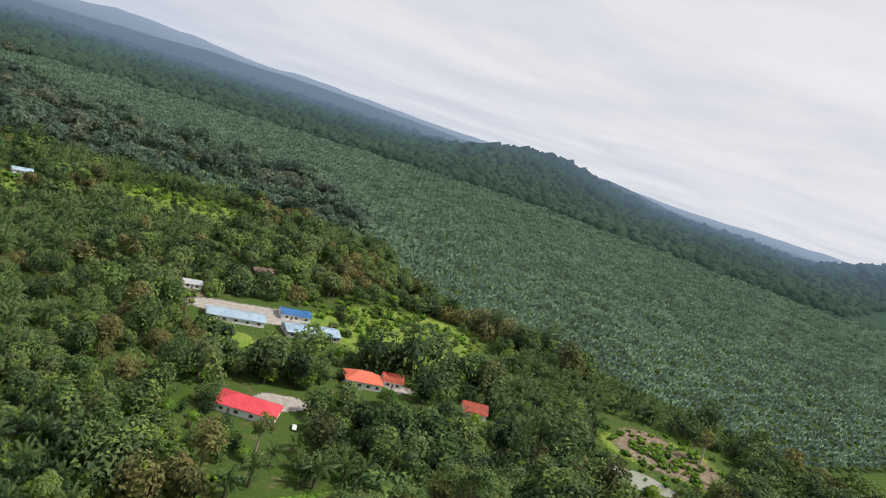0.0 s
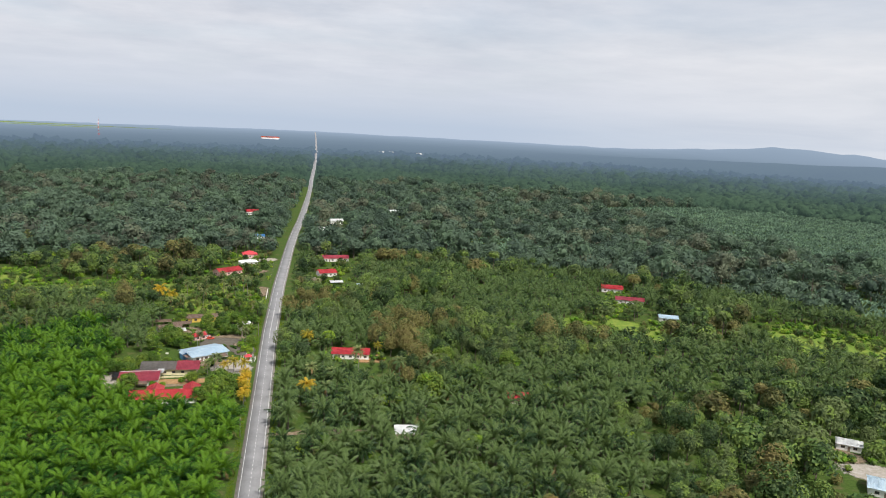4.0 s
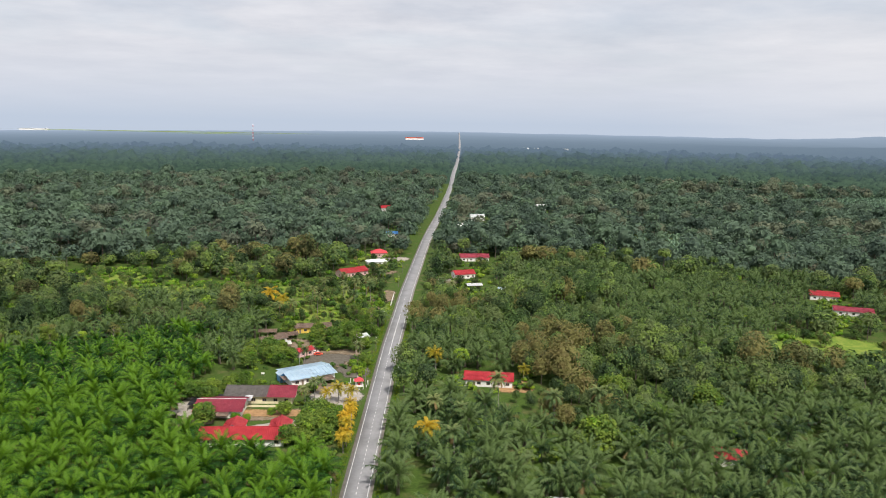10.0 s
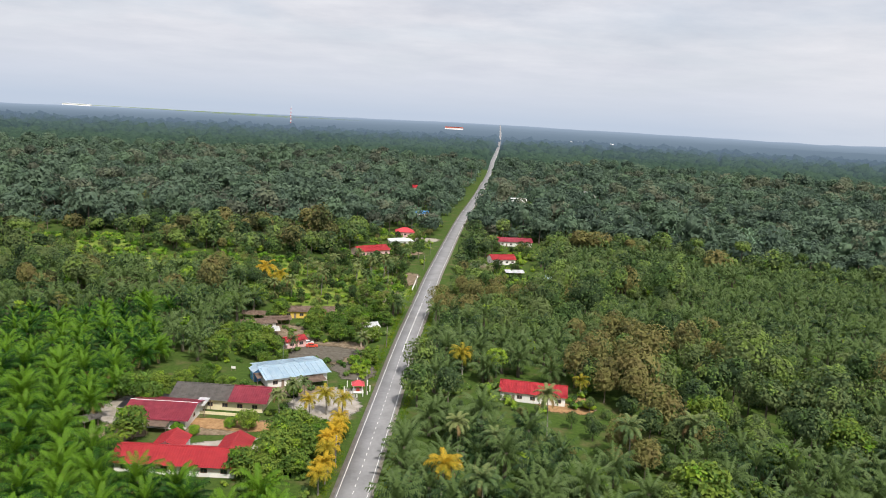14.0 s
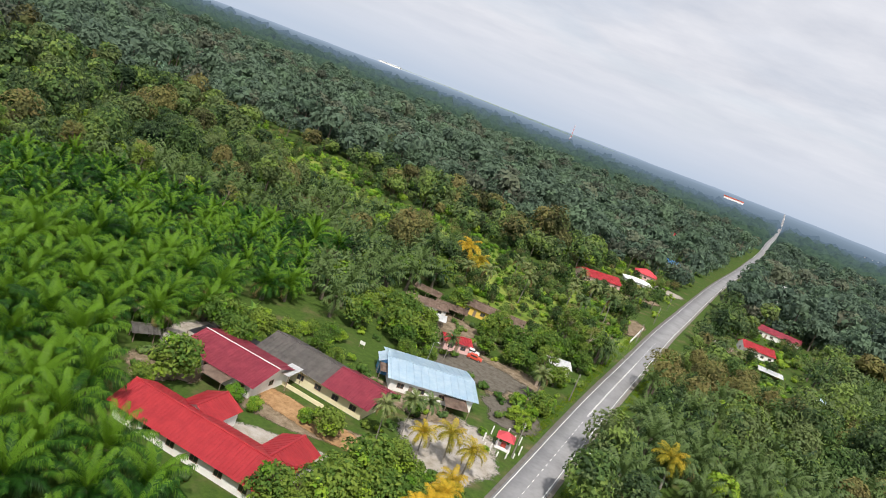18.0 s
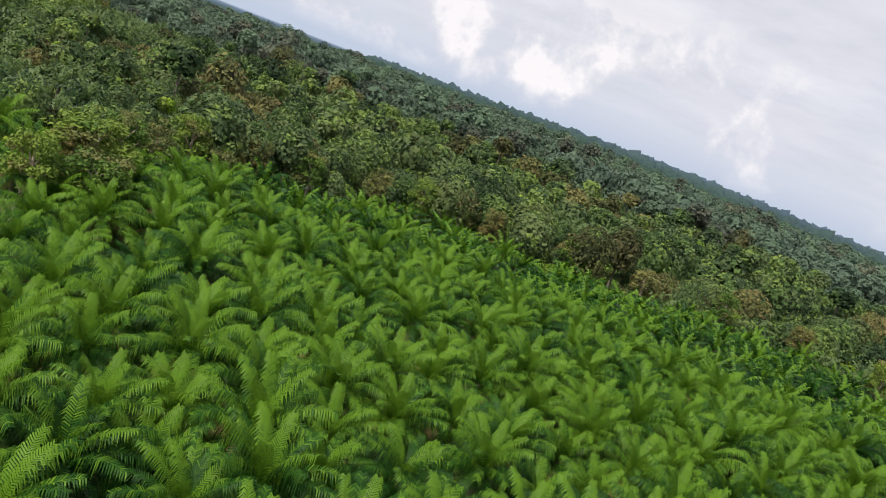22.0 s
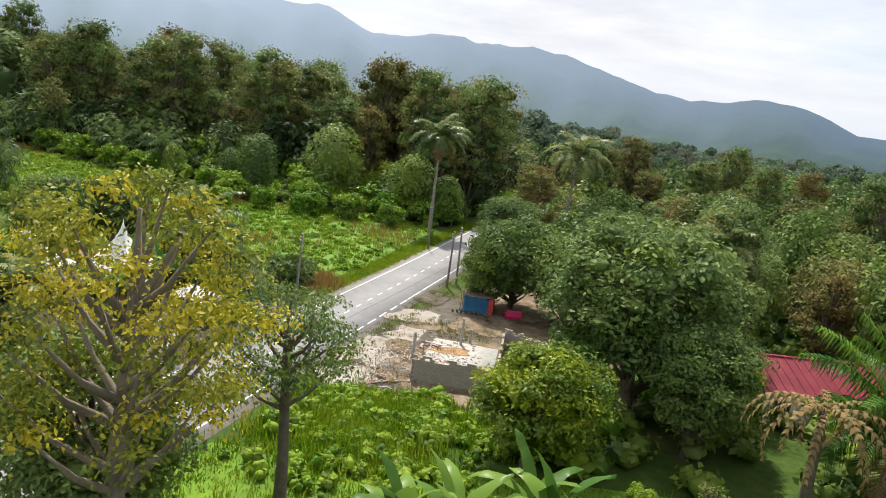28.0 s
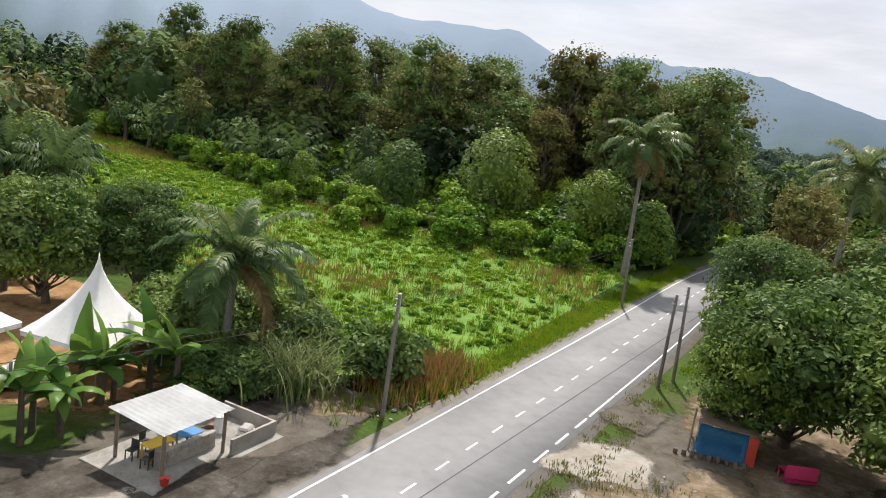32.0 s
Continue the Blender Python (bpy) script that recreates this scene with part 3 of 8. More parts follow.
def scatter(name, templates, places, mats, label, category, seed):
    """One object of kind stuff from many copies of templates. places: x, y, z, scale."""
    rng = np.random.default_rng(seed)
    Vs, Fs, Ms, Ts, n = [], [], [], [], 0
    pick = rng.integers(0, len(templates), len(places))
    P = np.asarray(places, float)
    for ti, (V, F, MI, *own) in enumerate(templates):
        q = P[pick == ti]
        if not len(q):
            continue
        a = rng.uniform(0, 2 * math.pi, len(q))
        s = q[:, 3] * rng.uniform(0.88, 1.12, len(q))
        sz = s * rng.uniform(0.9, 1.12, len(q))
        ca, sa = np.cos(a) * s, np.sin(a) * s
        X = V[None, :, 0] * ca[:, None] - V[None, :, 1] * sa[:, None] + q[:, 0:1]
        Y = V[None, :, 0] * sa[:, None] + V[None, :, 1] * ca[:, None] + q[:, 1:2]
        Z = V[None, :, 2] * sz[:, None] + q[:, 2:3]
        Vs.append(np.stack([X, Y, Z], -1).reshape(-1, 3))
        Fs.append((F[None] + (n + np.arange(len(q)) * len(V))[:, None, None]).reshape(-1, 3))
        Ms.append(np.tile(MI, len(q)))
        Ts.append(np.repeat(rng.random(len(q)) - 0.5, len(V)) + np.tile(own[0] if own else np.zeros(len(V)), len(q)))
        n += len(q) * len(V)
    if not Vs:
        return None
    ob = new(name, mesh_np(name, np.concatenate(Vs), np.concatenate(Fs), mats, np.concatenate(Ms), True))
    ob.data.attributes.new("tone", "FLOAT", "POINT").data.foreach_set("value", np.concatenate(Ts).astype(np.float32))
    return tagged(ob, label, category, kind="stuff")


def plant_things(kind, variants, places, label, category, group, seed):
    """Separate plants that share meshes. variants: (trunk mesh, crown mesh)."""
    rng = np.random.default_rng(seed)
    for x, y, z, s in places:
        tm, cm = variants[rng.integers(0, len(variants))]
        e = new(kind)
        e.location, e.rotation_euler = (x, y, z), (0, 0, rng.uniform(0, 6.28))
        s *= rng.uniform(0.9, 1.1)
        e.scale = (s, s, s * rng.uniform(0.93, 1.1))
        tagged(e, label, category, group)
        if tm:
            part_me("trunk", tm, e)
        part_me("crown", cm, e)


# ------------------------------------------------------------------ the lie of the land
def bump_fn(x, y, cx, cy, h, sx, sy=None, ang=0.0):
    sy = sy or sx
    c, s = math.cos(radians(ang)), math.sin(radians(ang))
    u, v = (x - cx) * c + (y - cy) * s, -(x - cx) * s + (y - cy) * c
    return h * np.exp(-0.5 * ((u / sx) ** 2 + (v / sy) ** 2))


def smooth(a, b, t):
    t = np.clip((t - a) / (b - a), 0, 1)
    return t * t * (3 - 2 * t)


def land(x, y):
    """Height of the ground: a flat village, a wooded rise to the south-west, ridges far off."""
    x, y = np.asarray(x, float), np.asarray(y, float)
    r, az = np.hypot(x, y), np.degrees(np.arctan2(x, y))       # bearing from +y, clockwise
    swell = np.sin(az * 0.9 + 0.7 * np.sin(az * 0.37)) * 0.6 + np.sin(az * 2.3 + 1.1) * 0.4
    plain = np.interp(az, [-180, -150, -125, -60, -45, 0, 30, 45, 55, 65, 80, 100, 125, 180], [12, 12, -20, -16, 2, 40, 34, 8, -8, -28, -50, -58, 12, 12])
    z = smooth(2000, 4800, r) * plain
    z = z + bump_fn(x, y, -720, -560, 4, 300, 260)
    z = z + bump_fn(x, y, -1850, 1250, 18, 520, 300, 120)
    # the steep hill in the plantation and the low ridges behind it
    z = z + bump_fn(x, y, 1850, 640, 58, 330, 140, 25) + bump_fn(x, y, 2150, 560, 34, 140)
    z = z + bump_fn(x, y, 2900, 760, 50, 220, 180) + bump_fn(x, y, 2760, 3600, 34, 420, 250)
    z = z + bump_fn(x, y, 2280, 2150, 44, 700, 150, -38)
    # blue ranges on the north-eastern horizon
    far_top = np.interp(az, [24, 31, 37, 42, 46, 49, 53, 58, 64, 72, 80, 90, 98], [0, 20, 42, 36, 22, 40, 36, 20, 22, 34, 12, 34, 0])
    z = z + far_top * (1 + 0.16 * swell) * np.exp(-0.5 * ((r - 4650) / 230) ** 2)
    # mountains to the south: crest heights by bearing
    b = az % 360
    crest = np.interp(b, [92, 105, 118, 130, 138, 144, 150, 154, 157.5, 161, 164.5, 170.5, 176, 181.5, 187, 190, 193, 196, 198, 202, 212, 225, 240], [0, 220, 320, 352, 345, 301, 276, 297, 240, 244, 266, 252, 203, 150, 174, 164, 98, 114, 96, 54, 26, 10, 0])
    spur = np.sin(b * 0.62 + r * 0.0021) * 0.55 + np.sin(b * 1.71 - r * 0.0043 + 1.0) * 0.45
    z = z + crest * (1 + 0.025 * swell) * np.exp(-0.5 * ((r - 2640 - 60 * spur) / np.where(r < 2640, 430 + 120 * spur, 600)) ** 2)
    rough = np.sin(x * 0.011 + 1.3 * np.sin(y * 0.007)) * np.sin(y * 0.013 + np.sin(x * 0.009)) + 0.5 * np.sin(x * 0.031 + y * 0.017) * np.sin(y * 0.029 - x * 0.011)
    z = z + rough * (0.055 * np.clip(z, 0, 200))
    return z * smooth(250, 480, r)


# ------------------------------------------------------------------ ground
def polar_sheet(radii, nang):
    V = [(0.0, 0.0, 0.0)]
    th = np.linspace(0, 2 * math.pi, nang, endpoint=False)
    R, T = np.meshgrid(radii, th, indexing="ij")
    X, Y = R * np.sin(T), R * np.cos(T)
    return X, Y, land(X, Y)


def ground_material(name):
    m = mat_base(name)
    n = link_nodes(m.node_tree, {
        "geo": ("ShaderNodeNewGeometry", {}),
        "n1": ("ShaderNodeTexNoise", {"Vector": "geo.Position", "Scale": 0.035, "Detail": 8.0, "Roughness": 0.65}),
        "n2": ("ShaderNodeTexNoise", {"Vector": "geo.Position", "Scale": 0.9, "Detail": 6.0, "Roughness": 0.7}),
        "n3": ("ShaderNodeTexNoise", {"Vector": "geo.Position", "Scale": 0.16, "Detail": 5.0, "Roughness": 0.6}),
        "r1": ("ShaderNodeValToRGB", {0: "n2.0"}),
        "r2": ("ShaderNodeValToRGB", {0: "n3.0"}),
        "mx": ("ShaderNodeMix", {0: "r2.1", 6: "r1.0", 7: "r2.0"}, {"data_type": "RGBA"}),
        "bmp": ("ShaderNodeBump", {"Height": "n2.0", "Strength": 0.6, "Distance": 0.25}),
        "dif": ("ShaderNodeBsdfPrincipled", {"Base Color": "mx.2", "Roughness": 0.95, "Specular IOR Level": 0.1, "Normal": "bmp.0"}),
        "out": ("ShaderNodeOutputMaterial", {0: "dif.0"}),
    })
    ramp(n["r1"], [(0.3, (0.030, 0.060, 0.012)), (0.7, (0.070, 0.115, 0.020))])
    ramp(n["r2"], [(0.5, (0.07, 0.075, 0.028)), (0.72, (0.15, 0.115, 0.065))])
    for e, a in zip(n["r2"].color_ramp.elements, (0.0, 0.8)):
        e.color = (*e.color[:3], a)
    return m


def backdrop_material(name, reach, top, air):
    """Far wooded land: canopy colour that gives way, with distance from the village, to haze painted as emission."""
    m = mat_base(name)
    n = link_nodes(m.node_tree, {
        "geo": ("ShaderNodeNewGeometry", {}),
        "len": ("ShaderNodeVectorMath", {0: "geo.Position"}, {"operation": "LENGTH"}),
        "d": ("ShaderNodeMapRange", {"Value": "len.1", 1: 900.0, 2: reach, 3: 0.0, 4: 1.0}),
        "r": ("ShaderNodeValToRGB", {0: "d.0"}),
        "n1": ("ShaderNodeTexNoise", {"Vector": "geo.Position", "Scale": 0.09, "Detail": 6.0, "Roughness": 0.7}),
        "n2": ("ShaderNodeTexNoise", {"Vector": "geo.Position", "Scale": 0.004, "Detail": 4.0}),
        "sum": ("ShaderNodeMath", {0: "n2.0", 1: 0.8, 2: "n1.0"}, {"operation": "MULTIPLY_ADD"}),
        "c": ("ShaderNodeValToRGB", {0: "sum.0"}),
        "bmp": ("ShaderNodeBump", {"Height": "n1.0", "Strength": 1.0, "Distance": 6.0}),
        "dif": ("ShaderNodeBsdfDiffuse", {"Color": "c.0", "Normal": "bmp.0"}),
        # the painted haze turns paler towards the south and east
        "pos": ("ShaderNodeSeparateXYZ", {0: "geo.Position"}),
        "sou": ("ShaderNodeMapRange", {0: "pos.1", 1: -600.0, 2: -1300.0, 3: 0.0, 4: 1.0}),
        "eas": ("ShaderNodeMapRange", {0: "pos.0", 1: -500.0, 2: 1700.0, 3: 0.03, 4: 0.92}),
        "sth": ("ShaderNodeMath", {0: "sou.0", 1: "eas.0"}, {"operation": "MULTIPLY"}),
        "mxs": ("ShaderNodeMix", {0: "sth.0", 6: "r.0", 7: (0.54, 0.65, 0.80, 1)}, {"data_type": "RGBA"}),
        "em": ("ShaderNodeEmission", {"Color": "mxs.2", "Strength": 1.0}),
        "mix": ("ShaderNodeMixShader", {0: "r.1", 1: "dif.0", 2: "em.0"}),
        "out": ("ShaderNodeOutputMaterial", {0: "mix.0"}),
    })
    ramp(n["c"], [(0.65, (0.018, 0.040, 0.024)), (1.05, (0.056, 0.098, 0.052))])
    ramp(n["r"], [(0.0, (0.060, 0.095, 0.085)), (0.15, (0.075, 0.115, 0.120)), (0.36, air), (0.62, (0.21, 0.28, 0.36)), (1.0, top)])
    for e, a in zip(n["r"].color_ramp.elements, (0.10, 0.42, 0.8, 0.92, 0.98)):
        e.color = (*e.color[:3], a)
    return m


M["ground"] = ground_material("grassy_ground")
M["far"] = backdrop_material("woods_painted_haze", 4900.0, (0.36, 0.45, 0.56), (0.145, 0.205, 0.285))
radii = np.concatenate([np.arange(0.5, 100, 6), np.arange(100, 500, 12), np.arange(500, 1201, 25)])
X, Y, Z = polar_sheet(radii, 240)


def grid_faces(a, b):
    i, j = np.meshgrid(np.arange(a - 1), np.arange(b), indexing="ij")
    k = (j + 1) % b
    return np.stack([i * b + j, i * b + k, (i + 1) * b + k, (i + 1) * b + j], -1).reshape(-1, 4)


ground = new("ground", mesh_np("ground", np.stack([X, Y, Z], -1).reshape(-1, 3), grid_faces(len(radii), 240)[:, ::-1], [M["ground"]], smooth=True))
tagged(ground, "flat green grassy ground with patches of bare soil", "ground", kind="structure")
r2 = np.concatenate([np.arange(1200, 3600, 24), np.arange(3600, 4901, 60)])
X, Y, Z = polar_sheet(r2, 420)
Z = Z + (6 + 2.5 * np.sin(X * 0.05) * np.sin(Y * 0.043)) * smooth(1200, 1300, np.hypot(X, Y))
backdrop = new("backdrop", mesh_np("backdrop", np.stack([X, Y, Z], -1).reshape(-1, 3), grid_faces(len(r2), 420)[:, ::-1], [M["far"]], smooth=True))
tagged(backdrop, "hazy blue-green wooded plain and mountain ridges far away", "distant hills", kind="structure")


# ------------------------------------------------------------------ road
ROAD = [(-60, -330), (-26, -230), (-7, -165), (0, -115), (0, -60), (0, 0), (0, 60), (0, 120), (0, 180), (0, 240), (1, 300), (2, 360), (4, 420), (6, 480),
        (9, 560), (13, 640), (20, 760), (29, 960), (42, 1300), (62, 1900), (90, 3000), (120, 4600)]


def road_mid(n=6):
    P = np.array(ROAD, float)
    out = []
    for i in range(len(P) - 1):
        a, b, c, d = P[max(i - 1, 0)], P[i], P[i + 1], P[min(i + 2, len(P) - 1)]
        for t in np.arange(n) / n:
            out.append(0.5 * (2 * b + (c - a) * t + (2 * a - 5 * b + 4 * c - d) * t ** 2 + (3 * b - a - 3 * c + d) * t ** 3))
    return np.array(out + [P[-1]])


MID = road_mid()


def strip(name, o0, o1, z, material, mid=MID, y0=-1e9, y1=1e9, thick=0.0):
    """A band along the road between two side offsets."""
    m = mid[(mid[:, 1] >= y0) & (mid[:, 1] <= y1)]
    t = np.gradient(m, axis=0)
    t /= np.linalg.norm(t, axis=1)[:, None]
    nrm = np.stack([t[:, 1], -t[:, 0]], 1)
    a, b = m + nrm * o0, m + nrm * o1
    za, n = land(m[:, 0], m[:, 1]) + z + 8.5 * smooth(1150, 1300, m[:, 1]), len(m)
    V = np.concatenate([np.c_[a, za], np.c_[b, za], np.c_[a, za - 0.4], np.c_[b, za - 0.4]])
    i = np.arange(n - 1)
    F = np.concatenate([np.stack([i, i + n, i + n + 1, i + 1], 1), np.stack([i, i + 1, i + 2 * n + 1, i + 2 * n], 1), np.stack([i + n, i + 3 * n, i + 3 * n + 1, i + n + 1], 1)])
    return mesh_np(name, V, F, [material])


road = tagged(new("road", strip("road", -3.75, 3.75, 0.06, M["asphalt"])), "grey asphalt two-lane road with worn wheel tracks", "road", kind="structure")
verge = tagged(new("verge", strip("verge", -4.6, 4.6, 0.03, M["greysoil"], y1=1000)), "bare soil shoulder beside the asphalt road", "verge", kind="structure")


def quad_mesh(name, x0, y0, x1, y1, z, mat):
    return mesh_np(name, [(x0, y0, z), (x1, y0, z), (x1, y1, z), (x0, y1, z)], [(0, 1, 2, 3)], [mat])


for x0, west in ((-3.36, True), (3.22, False)):
    lo, hi, a, b = (-50, 0, -45, -24) if west else (-20, 20, -13, 12)
    tagged(part_me("edge_line", strip("edge_line", x0, x0 + 0.14, 0.066, M["line"], y1=lo), road), "white painted edge line")
    tagged(part_me("edge_line", strip("edge_line", x0, x0 + 0.14, 0.066, M["line"], y0=hi), road), "white painted edge line")
    for y0_, y1_ in ((lo, a), (b, hi)):
        part_me("edge_line", quad_mesh("edge_line", x0, y0_, x0 + 0.14, y1_, 0.066, M["line"]), road)
    for k in range(int((b - a) / 3.1)):
        part_me("edge_dash", quad_mesh("edge_dash", x0, a + 3.1 * k + 0.5, x0 + 0.14, a + 3.1 * k + 2.5, 0.066, M["line"]), road)
dash_me = quad_mesh("dash", -0.065, 0, 0.065, 1.3, 0, M["line"])
for k in range(145):
    y = -108.1 + 3.13 * k
    if 225 < y < 300:
        continue
    d = part_me("dash", dash_me, road)
    d.location = (float(np.interp(y, MID[:, 1], MID[:, 0])), y, 0.067)
part_me("double_line", strip("double_line", -0.16, -0.05, 0.066, M["line"], y0=225, y1=300), road)
part_me("double_line", strip("double_line", 0.05, 0.16, 0.066, M["line"], y0=225, y1=300), road)


def blob_patch(name, cx, cy, rx, ry, z, mat, seed, ang=0.0, wob=0.18, n=40):
    """An uneven flat patch of another soil."""
    rng = np.random.default_rng(seed)
    ph = rng.uniform(0, 6.28, 5)
    V, ca, sa = [(cx, cy, z)], math.cos(radians(ang)), math.sin(radians(ang))
    for i in range(n):
        t = 2 * math.pi * i / n
        k = 1 + wob * sum(math.sin((j + 2) * t + ph[j]) / (j + 1.5) for j in range(5))
        u, v = rx * k * math.cos(t), ry * k * math.sin(t)
        V.append((cx + u * ca - v * sa, cy + u * sa + v * ca, z))
    me = mesh_np(name, V, [(0, i + 1, (i + 1) % n + 1) for i in range(n)], [SOFT.get(mat.name, mat)])
    me.attributes.new("rim", "FLOAT", "POINT").data[0].value = 1.0
    return new(name, me)


# patches of soil: name, centre, half sizes, height, material, turn
for i, (x, y, rx, ry, mt, a, lab) in enumerate((
        (-11, -34, 8, 19, "greysoil", 0, "grey-brown sandy yard beside the road"), (-15, -27, 8, 10, "dirt", 0, "brown dirt round the ruined walls"),
        (9.5, -20, 5.0, 15, "greysoil", 5, "grey-brown roadside ground round the food stall"), (30, -25, 15, 11, "orangesoil", 0, "worn orange soil beside the tent"), (35, -34, 9, 5, "orangesoil", 10, "bare orange soil behind the tent"), (-66.3, 5.7, 3.2, 1.1, "orangesoil", 0, "bare orange soil in the clearing"), (-79.6, 6.0, 2.6, 1.0, "orangesoil", 20, "bare orange soil in the clearing"), (-49.5, 8.5, 4.5, 2.0, "orangesoil", 30, "bare worn soil in the clearing"), (-112, 20, 3.5, 1.3, "orangesoil", 0, "bare orange soil at the palm field"),
        (-16, 178, 12, 16, "sand", 0, "pale gravel yard before the houses"), (-37, 158, 13, 5, "dirt", 25, "bare brown yard before the long house"),
        (-33, 148, 13, 5, "sand", 20, "pale concrete yard between the houses"), (-22, 225, 14, 14, "dirt", 0, "grey gravel parking ground"), (-45, 236, 16, 8, "dirt", 0, "bare soil between sheds"),
        (25, 98, 22, 3.0, "dirt", 0, "pale dirt track"), (45, 21.5, 44, 2.4, "greysoil", 4, "grey side lane"), (40, 8, 14, 11, "dirt", 0, "worn yard round the blue-roofed house"),
        (52, 190, 9, 6, "dirt", 0, "bare soil beside a red-roofed house"), (245, 32, 34, 15, "sand", -35, "pale dirt yard among blue-roofed sheds"), (228, 62, 12, 10, "dirt", 0, "bare soil track"),
        (185, -45, 15, 9, "sand", -20, "pale concrete yard"), (250, -60, 9, 5, "sand", -20, "pale yard behind the orange-roofed house"),
        (30, 395, 12, 10, "sand", 0, "pale sandy house yard"), (-25, 420, 18, 14, "dirt", 0, "sandy house yard"), (-10, 345, 7, 18, "dirt", 0, "reddish roadside soil"), (-15, 470, 14, 12, "sand", 0, "pale house yard"),
        (330, -165, 28, 30, "dirt", 0, "bare orange soil by the pond"), (-62, 152, 8, 10, "dirt", 0, "littered dirt yard behind the houses"), (-13, 207, 8, 10, "greysoil", 0, "worn gravel yard beside the road"), (-28, 222, 18, 10, "greysoil", 0, "worn ground between the sheds"), (-46, 243, 17, 12, "dirt", 0, "worn ground between the sheds"), (-66, 164, 9, 11, "sand", 0, "pale yard behind the house"), (-29, 187, 13, 6, "dirt", 0, "pale yard behind the long house"), (-36, 160, 15, 4.5, "orangesoil", 2, "worn sandy front yard"), (52, 192, 12, 8, "orangesoil", 0, "bare soil beside a red-roofed house"))):
    tagged(blob_patch("yard" if mt != "asphalt" else "lane", x, y, rx, ry, 0.05 + 0.0012 * i, M[mt], 50 + i, a), lab, "yard", kind="structure")


# ------------------------------------------------------------------ where things grow
def inside(P, poly):
    """Which of the points lie in a polygon."""
    P, poly = np.asarray(P, float), np.asarray(poly, float)
    r = np.zeros(len(P), bool)
    for (x0, y0), (x1, y1) in zip(poly, np.roll(poly, -1, 0)):
        c = (y0 > P[:, 1]) != (y1 > P[:, 1])
        r ^= c & (P[:, 0] < (x1 - x0) * (P[:, 1] - y0) / (y1 - y0 + 1e-12) + x0)
    return r


def in_oval(P, cx, cy, rx, ry, ang=0.0):
    c, s = math.cos(radians(ang)), math.sin(radians(ang))
    u, v = (P[:, 0] - cx) * c + (P[:, 1] - cy) * s, -(P[:, 0] - cx) * s + (P[:, 1] - cy) * c
    return (u / rx) ** 2 + (v / ry) ** 2 < 1


CLEARING = [(-46, 19), (-65, 18), (-85, 24), (-111, 32), (-124, 32), (-136, 24), (-143, 13), (-134, 1), (-112, 2), (-90, -3), (-72, -5), (-52, -12), (-40, -15), (-20, -9), (-5, -4), (-5, 16), (-25, 14)]
PALM_FIELD = [(-8, 24), (-8, 118), (-24, 120), (-45, 122), (-56, 134), (-64, 143), (-70, 148), (-72, 200), (-95, 262), (-160, 215), (-192, 115), (-170, 48), (-150, 24), (-140, 27), (-126, 37), (-112, 34), (-85, 26), (-65, 20), (-45, 21)]
MEADOW = [(5, -38), (7, -60), (9, -95), (20, -102), (36, -92), (60, -92), (100, -102), (150, -118), (165, -100), (90, -72), (48, -52), (26, -42), (16, -38)]
VILLAGE_W = [(-5, 124), (-5, 270), (-22, 285), (-60, 270), (-66, 232), (-56, 205), (-66, 185), (-70, 150), (-60, 140), (-50, 131), (-26, 127)]
VILLAGE_E = [(4, -40), (34, -34), (34, -12), (60, 0), (60, 18), (30, 26), (4, 26)]
SAND_W = [(-4, -8), (-24, -16), (-27, -40), (-20, -56), (-4, -60)]
NEAR_W = [(-4, 24), (-60, 20), (-80, -4), (-72, -24), (-46, -44), (-30, -60), (-4, -62)]
NEAR_E = [(4, 30), (46, 30), (62, 4), (58, -60), (30, -52), (4, -44)]
PLANTATION = [(404, -700), (392, -100), (398, 0), (425, 70), (530, 180), (600, 340), (520, 600), (460, 940), (720, 1010), (720, 1400), (1900, 1400), (1900, -700)]
OVALS = [(346, 212, 52, 46, -35), (213, 246, 30, 38, 25), (314, -14, 62, 42, -30), (390, 968, 80, 22, 0), (-203, 384, 48, 38, 10), (-110, 352, 75, 30, 5), (-40, 322, 34, 56, 0), (290, -163, 15, 17, 0),
         (330, -165, 34, 36, 0), (245, 28, 40, 22, -38), (185, -45, 20, 14, -25), (245, -55, 20, 12, -40), (264, -91, 9, 7, 0), (42, 194, 17, 11, 0), (58, 92, 9, 8, 0), (228, 62, 14, 12, 0),
         (36, 375, 18, 45, 0), (50, 440, 19, 42, 0), (-38, 382, 24, 46, 0), (-24, 440, 18, 56, 0), (-22, 560, 13, 38, 0), (250, 335, 14, 34, -38), (245, 298, 14, 30, -38), (252, 256, 14, 22, -38), (60, 660, 13, 40, 0), (140, 768, 13, 44, -8), (-40, 725, 12, 46, 0), (45, 590, 14, 40, 0), (50, 352, 24, 30, 0), (300, 70, 12, 12, 0), (222, 8, 18, 16, 0), (165, -62, 14, 16, 0), (228, -68, 20, 14, -40),
         (25, 98, 24, 4.5, 0), (-30, -236, 24, 26, 0), (-45, -34, 11, 9, 0), (55, 22, 42, 4.5, 3), (-10, 345, 7, 26, 0), (210, 20, 12, 20, 20)]


def clear_of_all(P, pad_road=8.0):
    ok = np.abs(P[:, 0] - np.interp(P[:, 1], MID[:, 1], MID[:, 0])) > np.where(P[:, 1] > 280, 12.5, pad_road)
    for poly in (CLEARING, MEADOW, VILLAGE_W, VILLAGE_E, SAND_W, NEAR_W, NEAR_E):
        ok &= ~inside(P, poly)
    for o in OVALS:
        ok &= ~in_oval(P, *o)
    return ok


